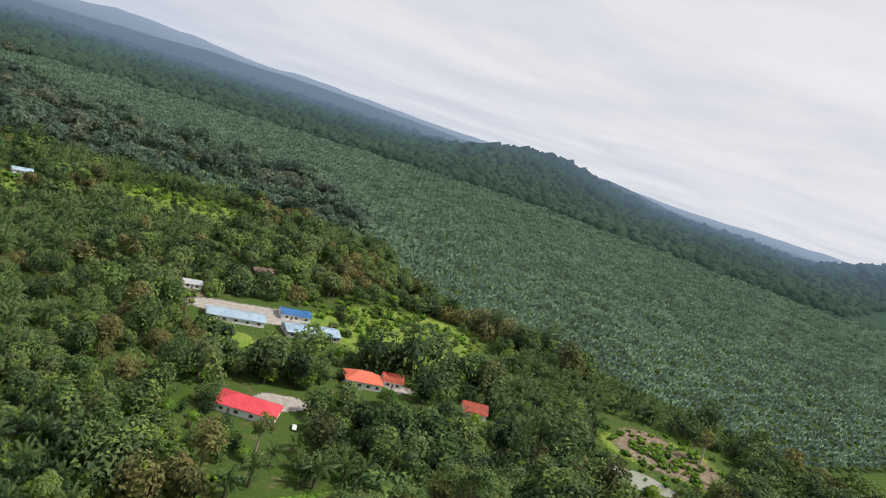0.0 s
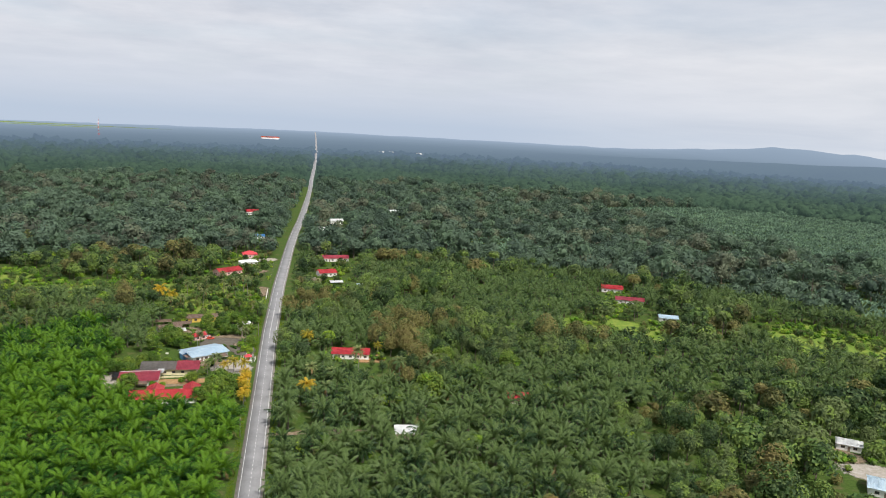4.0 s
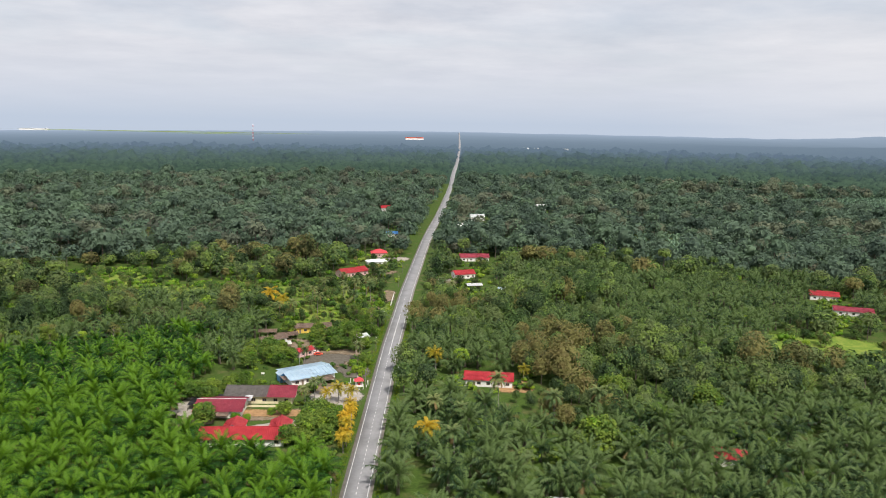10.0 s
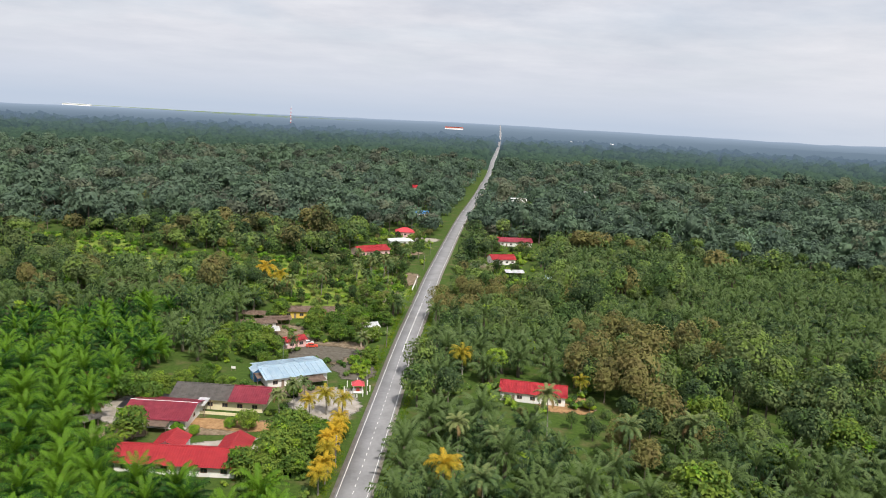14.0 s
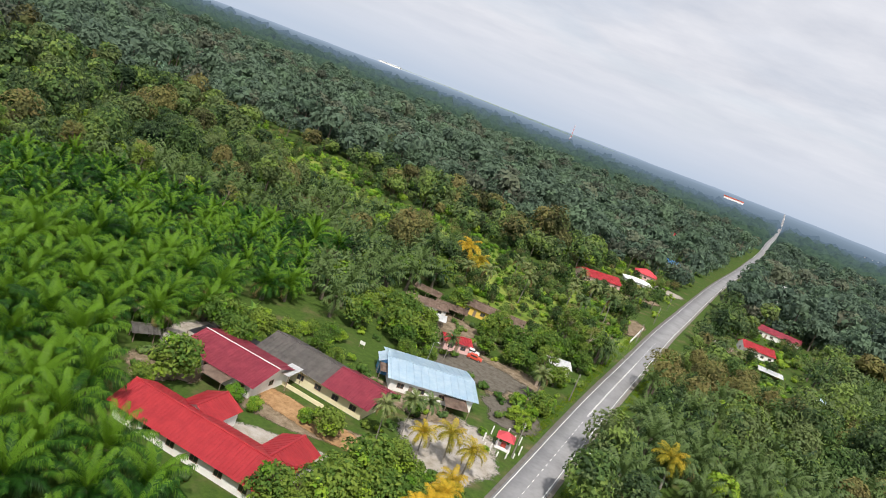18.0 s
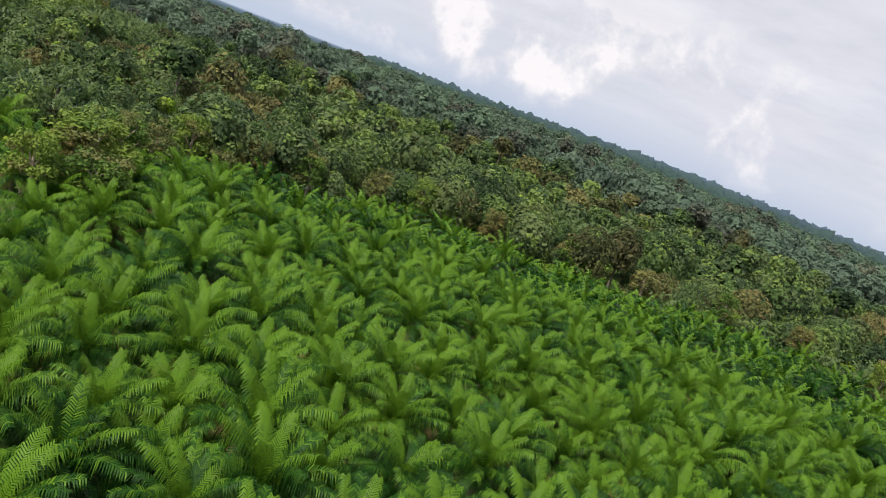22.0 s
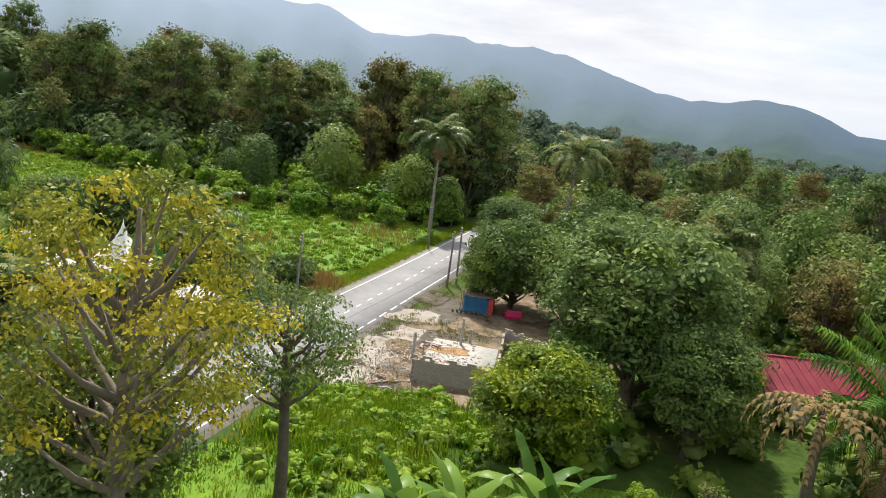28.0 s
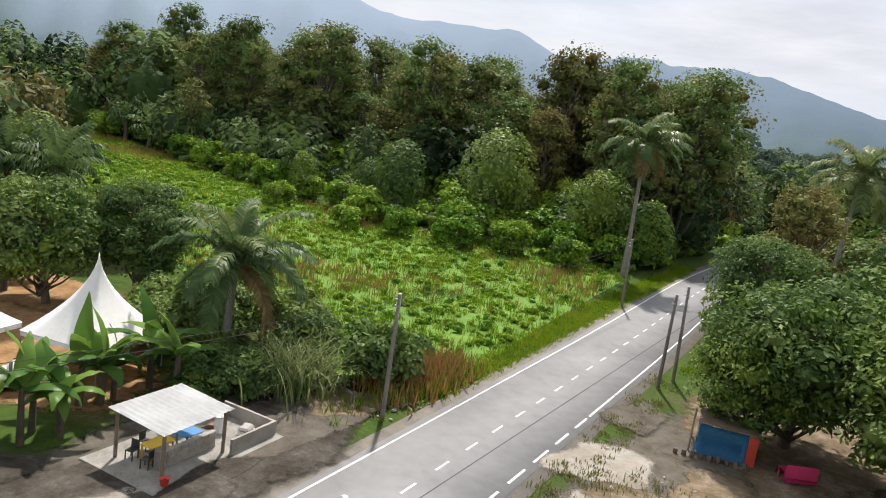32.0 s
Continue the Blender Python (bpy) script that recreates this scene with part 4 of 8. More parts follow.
def grove_grid(x0, x1, y0, y1, step, jit, rng, ang=0.0):
    """Points on staggered rows, each shifted a little."""
    xs, ys = np.arange(x0, x1, step), np.arange(y0, y1, step * 0.866)
    X, Y = np.meshgrid(xs, ys)
    X = X + (np.arange(len(ys)) % 2)[:, None] * step / 2
    P = np.stack([X.ravel(), Y.ravel()], 1) + rng.normal(size=(X.size, 2)) * jit * step
    if ang:
        c, s = math.cos(radians(ang)), math.sin(radians(ang))
        P = np.stack([P[:, 0] * c - P[:, 1] * s, P[:, 0] * s + P[:, 1] * c], 1)
    return P


def wave(P, k, a, b):
    return np.sin(P[:, 0] * k + a + 1.7 * np.sin(P[:, 1] * k * 0.83 + b)) * np.sin(P[:, 1] * k * 1.21 + b + 1.3 * np.sin(P[:, 0] * k * 0.67 + a))


def with_z(P, s):
    return np.c_[P, land(P[:, 0], P[:, 1]), np.broadcast_to(s, len(P))]


rng = np.random.default_rng(7)
# ---- meshes for single plants
oil_var = []
for k in range(7):
    tr, g = oil_palm_geo(rng, 0, h=rng.uniform(2.2, 5.0), L=rng.uniform(5.0, 6.2), dry=5)
    oil_var.append((tr.mesh("trunk", [M["palmtrunk"]], True), g.mesh("crown", [M["oil"], M["dry"]])))
coco_var = []
for k in range(4):
    tr, g = coconut_geo(rng, 0, h=rng.uniform(9, 12), full=1.1, broad=1.5)
    coco_var.append((tr.mesh("trunk", [M["cocotrunk"]], True), g.mesh("crown", [M["coco"], M["dry"], M["bright"]])))
gold_var = []
for k in range(3):
    tr, g = coconut_geo(rng, 0, h=rng.uniform(5, 6.5), L=3.4, lean=0.4)
    gold_var.append((tr.mesh("trunk", [M["cocotrunk"]], True), g.mesh("crown", [M["gold"], M["dry"], M["gold"]])))


def tree_var(cnt, leafmat, second, bark="bark", apart=False, **kw):
    """Variants of a tree: trunk mesh, crown mesh and, for open crowns, each limb's mesh."""
    out = []
    for _ in range(cnt):
        lb = [] if apart else None
        tr, g = tree_geo(rng, 0, limbs=lb, **kw)
        out.append((tr.mesh("trunk", [M[bark]], True), g.mesh("crown", [M[leafmat], M[second]]), [mesh_np("limb", V, F, [M[bark]], smooth=True) for V, F in lb or []]))
    return out


TREES = {
    "mango": tree_var(3, "mango", "mid", h=9, r=4.6, base=0.08, clumps=84, leaf=0.16, n=15000, flat=0.85, open_=0.55, mi2=0.35, long=2.3, puff=0.72),
    "fruit": tree_var(2, "dark", "mid", h=9, r=4.6, base=0.06, clumps=84, leaf=0.17, n=14000, flat=0.8, mi2=0.4, long=2.0, puff=0.72),
    "dark": tree_var(3, "dark", "mid", h=14, r=5.6, base=0.1, clumps=96, leaf=0.2, n=16000, flat=0.6, puff=0.72, long=1.9),
    "forest": tree_var(4, "dark", "olive", h=22, r=4.8, base=0.06, clumps=74, leaf=0.27, n=9800, flat=0.8, open_=0.85, mi2=0.35),
    "bronze": tree_var(4, "olive", "brown", h=20, r=4.6, base=0.08, clumps=64, leaf=0.27, n=8600, flat=0.8, open_=0.85, mi2=0.4),
    "garden": tree_var(4, "mid", "bright", h=9, r=4.6, base=0.08, clumps=26, leaf=0.5, n=1900, flat=0.8),
    "light": tree_var(4, "mid", "olive", "palebark", apart=True, h=14, r=3.6, base=0.3, clumps=24, leaf=0.3, n=3800, flat=0.8, open_=0.7, core=False),
    "thin": tree_var(4, "olive", "mid", "palebark", apart=True, h=11, r=2.6, base=0.42, clumps=18, leaf=0.28, n=1500, flat=0.6, open_=0.9, core=False),
    "shrub": tree_var(4, "bright", "mid", h=3.4, r=2.2, base=0.02, clumps=14, leaf=0.25, n=2000, flat=0.8),
    "yellow": tree_var(2, "olivegreen", "yellow", "greybark", apart=True, h=12, r=4.2, base=0.3, clumps=66, leaf=0.085, n=13500, flat=0.6, open_=0.95, core=False, mi2=0.36, long=2.0, puff=0.62),
    "sapling": tree_var(3, "bright", "olive", "palebark", apart=True, h=6.5, r=2.9, base=0.25, clumps=26, leaf=0.17, n=2600, flat=0.6, open_=0.9, core=False, mi2=0.4),
    "darkshrub": tree_var(3, "dark", "mid", h=3.4, r=2.2, base=0.02, clumps=18, leaf=0.2, n=3200, flat=0.8),
    "feather": tree_var(2, "dark", "mid", apart=True, h=13, r=4.1, base=0.5, clumps=34, leaf=0.14, n=6200, flat=0.3, open_=0.7, core=False),
}

# ---- single oil palms of the field west of the road
P = grove_grid(-200, 0, 10, 270, 8.5, 0.1, rng)
P = P[inside(P, PALM_FIELD) & clear_of_all(P, 9)]
d = np.hypot(P[:, 0] + 25, (P[:, 1] - 60) * 0.9)
order = np.argsort(d)
near, rest = P[order[:300]], P[order[300:]]
plant_things("oil_palm", oil_var, with_z(near, 1.0), "young oil palm with arching bright green fronds", "palm tree", "oil palms in the field", 11)

# ---- templates for joined groves
oil1 = [merged(*oil_palm_geo(rng, 1, h=rng.uniform(3, 5)), 2) for _ in range(5)]
oil2 = [merged(*oil_palm_geo(rng, 2, h=rng.uniform(4, 6)), 2) for _ in range(5)]


def kite_palm(rng):
    """A far palm crown: a ring of folded kites."""
    V, F = [], []
    for k in range(8):
        a = k * 0.785 + rng.normal() * 0.2
        ln, up = rng.uniform(3.6, 4.8), rng.uniform(0.2, 2.4)
        dx, dy = math.cos(a), math.sin(a)
        b = len(V)
        V += [(0, 0, 5.5), (dx * ln * 0.55 - dy * 1.0, dy * ln * 0.55 + dx * 1.0, 5.2 + up), (dx * ln, dy * ln, 4.4 + up - 1.6), (dx * ln * 0.55 + dy * 1.0, dy * ln * 0.55 - dx * 1.0, 5.2 + up)]
        F += [(b, b + 2, b + 1), (b, b + 3, b + 2)]
    return np.array(V), np.array(F), np.zeros(len(F), int)


oil3 = [kite_palm(rng) for _ in range(6)]


def dome_tree(rng, h, r, n, leaf, lumps=14, tall=0.8, gap=0.3):
    """A tree for the joined woods: one lumpy crown of leaf sprays round a small darkened core, with a stem."""
    g = Geo()
    c = rng.normal(size=(lumps, 3))
    c[:, 2] = np.abs(c[:, 2]) * 0.9 - 0.25
    c /= np.linalg.norm(c, axis=1)[:, None]
    big = rng.uniform(0.75, 1.15, lumps)
    d = rng.normal(size=(n, 3))
    d[:, 2] = np.where(d[:, 2] < -0.9, -d[:, 2], d[:, 2])
    d /= np.linalg.norm(d, axis=1)[:, None]
    cs = d @ c.T
    near = cs.argmax(1)
    bulge = np.clip((cs.max(1) - 0.62) / 0.38, 0, 1) ** 0.7 * big[near]
    rad = r * (0.66 + 0.40 * bulge) * (1 - gap * rng.random(n) ** 2)
    mid = np.array([0, 0, h - r * tall * 0.95])
    p = mid + d * rad[:, None] * (1, 1, tall)
    nrm = d * 0.6 + c[near] * 0.6 + rng.normal(size=(n, 3)) * 0.5 + (0, 0, 0.35)
    nrm /= np.linalg.norm(nrm, axis=1)[:, None]
    a = np.cross(nrm, rng.normal(size=(n, 3)))
    a /= np.linalg.norm(a, axis=1)[:, None]
    b = np.cross(nrm, a)
    q = leaf * rng.uniform(0.6, 1.35, (n, 1))
    V = np.stack([p - a * q * 0.75 - b * q * 0.45, p + a * q * 0.75 - nrm * q * 0.15, p + b * q * 0.7 + nrm * q * 0.1], 1).reshape(-1, 3)
    slot = (rng.random(lumps) < 0.28).astype(int)
    g.add(V, np.arange(3 * n).reshape(-1, 3), slot[near])
    g.t[-1] = np.repeat((rng.normal(size=lumps) * 0.12)[near], 3)
    # core blob coloured darker to stand for shade inside the crown
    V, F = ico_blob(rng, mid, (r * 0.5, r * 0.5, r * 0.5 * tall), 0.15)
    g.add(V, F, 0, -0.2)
    V, F = tube([(0, 0, 0), mid], [0.026 * h, 0.016 * h], 3)
    g.add(V, F, 2)
    return (*g.arrays(), np.concatenate(g.t))


def shrub_geo(rng, r=1.6, n=90, leaf=0.42):
    g = Geo()
    for k in range(4):
        a = rng.uniform(0, 6.28)
        c = (0.55 * r * math.cos(a), 0.55 * r * math.sin(a), r * rng.uniform(0.35, 0.9))
        V, F = ico_blob(rng, c, (0.5 * r, 0.5 * r, 0.45 * r), 0.15)
        m = int(rng.random() < 0.3)
        g.add(V, F, m)
        leaves(g, rng, n // 4, c, (0.75 * r, 0.75 * r, 0.65 * r), leaf, m, 0.4)
    return g.arrays()


shrub1 = [shrub_geo(rng, 1.6, 60, 0.45) for _ in range(6)]
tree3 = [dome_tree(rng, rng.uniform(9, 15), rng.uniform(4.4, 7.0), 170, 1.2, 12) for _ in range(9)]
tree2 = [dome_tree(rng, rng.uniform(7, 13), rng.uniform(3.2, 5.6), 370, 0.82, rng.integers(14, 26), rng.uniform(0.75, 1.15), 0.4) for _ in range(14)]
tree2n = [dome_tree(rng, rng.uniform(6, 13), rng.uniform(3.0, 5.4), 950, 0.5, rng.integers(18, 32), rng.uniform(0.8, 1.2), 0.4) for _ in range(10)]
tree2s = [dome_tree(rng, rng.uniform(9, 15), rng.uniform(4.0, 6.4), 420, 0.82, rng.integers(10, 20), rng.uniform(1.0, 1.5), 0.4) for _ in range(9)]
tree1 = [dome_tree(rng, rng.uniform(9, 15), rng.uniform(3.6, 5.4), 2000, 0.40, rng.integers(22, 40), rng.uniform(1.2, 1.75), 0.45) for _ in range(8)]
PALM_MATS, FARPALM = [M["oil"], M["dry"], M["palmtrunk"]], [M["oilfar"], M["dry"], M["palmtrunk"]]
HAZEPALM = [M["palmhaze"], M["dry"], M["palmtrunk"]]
scatter("oil_palm_grove", oil1, with_z(rest, 1.0), PALM_MATS, "dense young oil palms with bright green fronds", "palm grove", 21)

# ---- everything else
Pn = grove_grid(-500, 520, -300, 520, 8.4, 0.26, rng)
Pf = grove_grid(-1250, 1250, -330, 1250, 10.8, 0.26, rng)
Ps = np.concatenate([grove_grid(-1150, -150, -850, -330, 11.5, 0.26, rng), grove_grid(-140, 260, -800, -330, 13, 0.26, rng)])
Pf = np.concatenate([Pf, Ps])
Pn, Pf = Pn[np.hypot(Pn[:, 0], Pn[:, 1]) < 480], Pf[np.hypot(Pf[:, 0], Pf[:, 1]) >= 480]
P = np.concatenate([Pn, Pf])
P = P[(np.hypot(P[:, 0], P[:, 1]) < 1230) & clear_of_all(P) & ~inside(P, PALM_FIELD) & ~inside(P, PLANTATION)]
P = P[~in_oval(P, -98, 24, 70, 17, -8) & ~((P[:, 0] > -76) & (P[:, 0] < 0) & (P[:, 1] > 112) & (P[:, 1] < 205))]
P = P[(rng.random(len(P)) > 0.08) & ~((P[:, 1] < -150) & (P[:, 0] > -60) & (P[:, 0] < 60) & (np.hypot(P[:, 0], P[:, 1]) > 260) & (P[:, 1] > -330))]
low = np.hypot(np.clip(np.abs(P[:, 0] + 20) - 20, 0, None), np.clip(np.abs(P[:, 1] - 20) - 40, 0, None))
mix = wave(P, 0.014, 0.4, 1.1) + 0.5 * wave(P, 0.04, 2.0, 0.3) + rng.normal(size=len(P)) * 0.2
is_palm = np.where(P[:, 0] > 0, mix > np.where((P[:, 0] < 170) & (P[:, 1] > 26) & (P[:, 1] < 170), -0.9, 0.05), mix > np.where(P[:, 1] < 330, 0.1, 0.3))
is_palm &= ~((P[:, 1] < -20)) & ~((P[:, 0] > 150) & (P[:, 1] < 110))
is_palm &= (np.hypot(P[:, 0], P[:, 1]) < 480) | (mix > 0.75)
is_palm |= (P[:, 1] < -20) & (P[:, 1] > -330) & (P[:, 0] > 60) & (mix > 0.35)
dist = np.hypot(P[:, 0], P[:, 1])
z1, z2 = (low < 100) & (P[:, 1] < 40), (dist < 480)
tone = wave(P, 0.03, 1.0, 2.0) + rng.normal(size=len(P)) * 0.55
size = np.clip(1.0 + 0.32 * rng.normal(size=len(P)), 0.5, np.where(z1, 0.95, np.where((P[:, 1] < 40) & (P[:, 0] < 20), 1.05, 1.6))) * np.where(z2, 1.0, 1.18)
# lower growth before the houses
for hx, hy, dx, dy in ((230, 20, -12, -8), (252, -4, -12, -8), (237, -50, -12, -8), (168, -46, -14, -9), (263, -92, -10, -7), (260, 350, -6, -16), (257, 318, -6, -14), (262, 268, -5, -14), (43, 195, 0, -15), (58, 92, 0, -12), (38, 405, 0, -18), (48, 470, 0, -18), (-38, 406, 4, -18), (-25, 446, 3, -18), (-26, 482, 3, -18), (288, -164, -14, -6)):
    size = np.where(np.hypot(P[:, 0] - hx - dx, P[:, 1] - hy - dy) < 24, size * 0.45, size)
size = np.where((P[:, 0] > 0) & (P[:, 0] < 170) & (P[:, 1] > 30) & (P[:, 1] < 190), size * 0.8, size)
PT = grove_grid(-1700, 1700, -1700, 1700, 9.2, 0.05, rng, ang=31)
PT = PT[inside(PT, PLANTATION) & (np.hypot(PT[:, 0], PT[:, 1]) < 1280) & (np.arctan2(PT[:, 1], PT[:, 0]) > -0.5)]

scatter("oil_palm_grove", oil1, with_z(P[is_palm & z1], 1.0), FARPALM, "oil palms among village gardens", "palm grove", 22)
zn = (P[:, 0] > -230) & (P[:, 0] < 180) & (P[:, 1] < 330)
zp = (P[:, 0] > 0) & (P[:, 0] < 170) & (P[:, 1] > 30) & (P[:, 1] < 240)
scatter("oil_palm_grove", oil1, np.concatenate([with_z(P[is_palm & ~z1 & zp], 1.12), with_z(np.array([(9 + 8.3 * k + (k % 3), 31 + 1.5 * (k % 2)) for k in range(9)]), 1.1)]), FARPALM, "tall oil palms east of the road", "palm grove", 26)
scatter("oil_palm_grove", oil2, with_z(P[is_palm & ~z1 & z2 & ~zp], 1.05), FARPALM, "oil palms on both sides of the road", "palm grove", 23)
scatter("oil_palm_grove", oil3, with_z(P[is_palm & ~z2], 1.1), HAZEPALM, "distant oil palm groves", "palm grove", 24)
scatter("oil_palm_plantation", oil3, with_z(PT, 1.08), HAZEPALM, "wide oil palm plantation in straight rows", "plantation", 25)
for side, near_tones in ((1, ("darkfar", "midfar", "olivefar", "brownfar")), (-1, ("darkfar", "midfar", "olivefar", "brownfar"))):
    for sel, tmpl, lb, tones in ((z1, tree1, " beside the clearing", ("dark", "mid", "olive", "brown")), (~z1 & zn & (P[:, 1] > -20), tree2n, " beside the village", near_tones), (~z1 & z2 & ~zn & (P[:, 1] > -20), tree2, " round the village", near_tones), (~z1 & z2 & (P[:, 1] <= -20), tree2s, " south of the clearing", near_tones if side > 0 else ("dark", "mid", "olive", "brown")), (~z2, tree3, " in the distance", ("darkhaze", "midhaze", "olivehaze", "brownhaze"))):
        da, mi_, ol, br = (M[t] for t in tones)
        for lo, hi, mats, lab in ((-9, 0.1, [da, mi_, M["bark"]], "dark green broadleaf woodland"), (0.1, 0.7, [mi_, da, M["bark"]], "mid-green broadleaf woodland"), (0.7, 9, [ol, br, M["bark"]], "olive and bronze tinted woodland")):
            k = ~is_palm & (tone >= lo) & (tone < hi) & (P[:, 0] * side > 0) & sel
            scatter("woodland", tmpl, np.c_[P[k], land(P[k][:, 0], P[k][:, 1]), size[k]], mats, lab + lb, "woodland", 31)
# bright young trees and bushes between the rest
PB = P[(rng.random(len(P)) < np.where(P[:, 0] < 0, 0.24, 0.08)) & z2 & ~z1] + 4.0
PB = PB[clear_of_all(PB)]
scatter("bright_thicket", tree2, np.c_[PB, land(PB[:, 0], PB[:, 1]), 0.45 + 0.3 * rng.random(len(PB))], [M["bright"], M["mid"], M["bark"]], "bright green young trees scattered in the woods", "thicket", 35)

# ---- undergrowth along the wood's edge and between the palms
Q = grove_grid(-190, 180, -190, 150, 3.6, 0.3, rng)
lowq = np.hypot(np.clip(np.abs(Q[:, 0] + 20) - 20, 0, None), np.clip(np.abs(Q[:, 1] - 20) - 40, 0, None))
Q = Q[(clear_of_all(Q, 8.5) | (inside(Q, NEAR_W) & ~inside(Q, CLEARING) & ~inside(Q, SAND_W) & (Q[:, 0] < -24))) & ~inside(Q, PALM_FIELD) & (lowq < 140) & (Q[:, 1] < 25)]
pickq = rng.random(len(Q))
scatter("undergrowth", shrub1, with_z(Q[pickq < 0.5], 1.0), [M["mid"], M["dark"], M["bark"]], "leafy green undergrowth below the trees", "shrubs", 41)
scatter("undergrowth", shrub1, with_z(Q[(pickq > 0.5) & (pickq < 0.72)], 1.25), [M["bright"], M["mid"], M["bark"]], "bright green bushes at the wood's edge", "shrubs", 42)


def tuft(rng, n, h, w):
    V, F = [], []
    for k in range(n):
        a, q = rng.uniform(0, 6.28), rng.uniform(0.1, 0.6) * h
        x, y = rng.normal(size=2) * w
        b = len(V)
        V += [(x - 0.05 * math.sin(a), y + 0.05 * math.cos(a), 0), (x + 0.05 * math.sin(a), y - 0.05 * math.cos(a), 0), (x + q * math.cos(a), y + q * math.sin(a), h * rng.uniform(0.6, 1.1))]
        F.append((b, b + 1, b + 2))
    return np.array(V), np.array(F), np.zeros(n, int)


tuft_s = [tuft(rng, 9, 0.26, 0.25) for _ in range(5)]
tuft_l = [tuft(rng, 10, 0.9, 0.35) for _ in range(5)]
for nm, poly, z_ in (("clearing_lawn", CLEARING, 0.04), ("meadow_lawn", MEADOW, 0.052)):
    bm = bmesh.new()
    bm.faces.new([bm.verts.new((x, y, z_)) for x, y in poly])
    bmesh.ops.triangulate(bm, faces=bm.faces[:])
    me_ = bpy.data.meshes.new(nm)
    bmesh.ops.recalc_face_normals(bm, faces=bm.faces)
    bm.to_mesh(me_)
    bm.free()
    me_.materials.append(M["lawn" if nm == "clearing_lawn" else "meadow"])
    tagged(new(nm, me_), "bright green grass cover of the open ground", "grass", kind="structure")
creeper = [shrub_geo(rng, 0.7, 20, 0.3) for _ in range(5)]
Q = grove_grid(-168, 0, -20, 30, 0.75, 0.35, rng)
Q = Q[inside(Q, CLEARING) & (np.abs(Q[:, 0]) > 5.5)]
tq = wave(Q, 0.3, 1, 2) + rng.normal(size=len(Q)) * 0.5
scatter("clearing_grass", tuft_s, with_z(Q[tq > -0.3], 1.0), [M["grass"]], "short bright green grass in the clearing", "grass", 43)
scatter("clearing_grass", tuft_l, with_z(Q[(tq < -0.75)], 0.9), [M["grass"]], "taller green grass tufts", "grass", 44)
Q = grove_grid(3, 170, -120, -36, 1.3, 0.8, rng)
Q = Q[inside(Q, MEADOW) & (np.abs(Q[:, 0] - np.interp(Q[:, 1], MID[:, 1], MID[:, 0])) > 7)]
mq = wave(Q, 0.11, 0.2, 1.4) + rng.normal(size=len(Q)) * 0.35
scatter("meadow_creepers", creeper, np.c_[with_z(Q[mq > -0.25], 1.0)[:, :3], 0.3 + 0.5 * rng.random((mq > -0.25).sum()) ** 1.5], [M["bright"], M["bright"]], "rank bright green creepers in the meadow", "creepers", 45)
scatter("meadow_grass", tuft_l, with_z(np.concatenate([Q + rng.normal(size=Q.shape) * 0.8 for _ in range(3)]), 0.7), [M["grass"]], "tall green meadow grass", "grass", 46)
scatter("dry_meadow_grass", tuft_l, with_z(Q[(mq < -0.55)], 1.2), [M["drygrass"]], "patches of dry orange grass", "grass", 47)
Q = np.concatenate([np.c_[sg * (5.4 + 1.9 * rng.random(4200)), rng.uniform(-112, 330, 4200)] for sg in (-1, 1)])
Q = Q[~inside(Q, SAND_W) & ~inside(Q, VILLAGE_E) & ~((Q[:, 1] > 150) & (Q[:, 1] < 200) & (Q[:, 0] < 0))]
scatter("roadside_grass", tuft_s, with_z(Q, 1.0), [M["grass"]], "mown grass strip beside the road", "grass", 48)

# ragged far woods beyond the single trees
Q = []
for r0, r1, st in ((1230, 1700, 17.0), (1700, 2500, 26.0)):
    g_ = grove_grid(-r1, r1, -r1, r1, st, 0.3, rng)
    rr_, az_ = np.hypot(g_[:, 0], g_[:, 1]), np.degrees(np.arctan2(g_[:, 0], g_[:, 1]))
    g_ = g_[(rr_ > r0) & (rr_ < r1) & ((az_ > -80) & (az_ < 100) | (az_ < -110) & (az_ > -150) & (rr_ < 1500))]
    Q.append(np.c_[g_, land(g_[:, 0], g_[:, 1]) + 4, st / 12 * (0.7 + 0.6 * rng.random(len(g_)))])
Q = np.concatenate(Q)
Q = Q[np.abs(Q[:, 0] - np.interp(Q[:, 1], MID[:, 1], MID[:, 0])) > 16]
far_clump = [(lambda V, F: (V, F, np.zeros(len(F), int)))(*ico_blob(rng, (0, 0, 2.5), (6.5, 6.5, 5.0), 0.28)) for _ in range(6)]
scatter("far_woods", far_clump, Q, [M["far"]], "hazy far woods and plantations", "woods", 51)

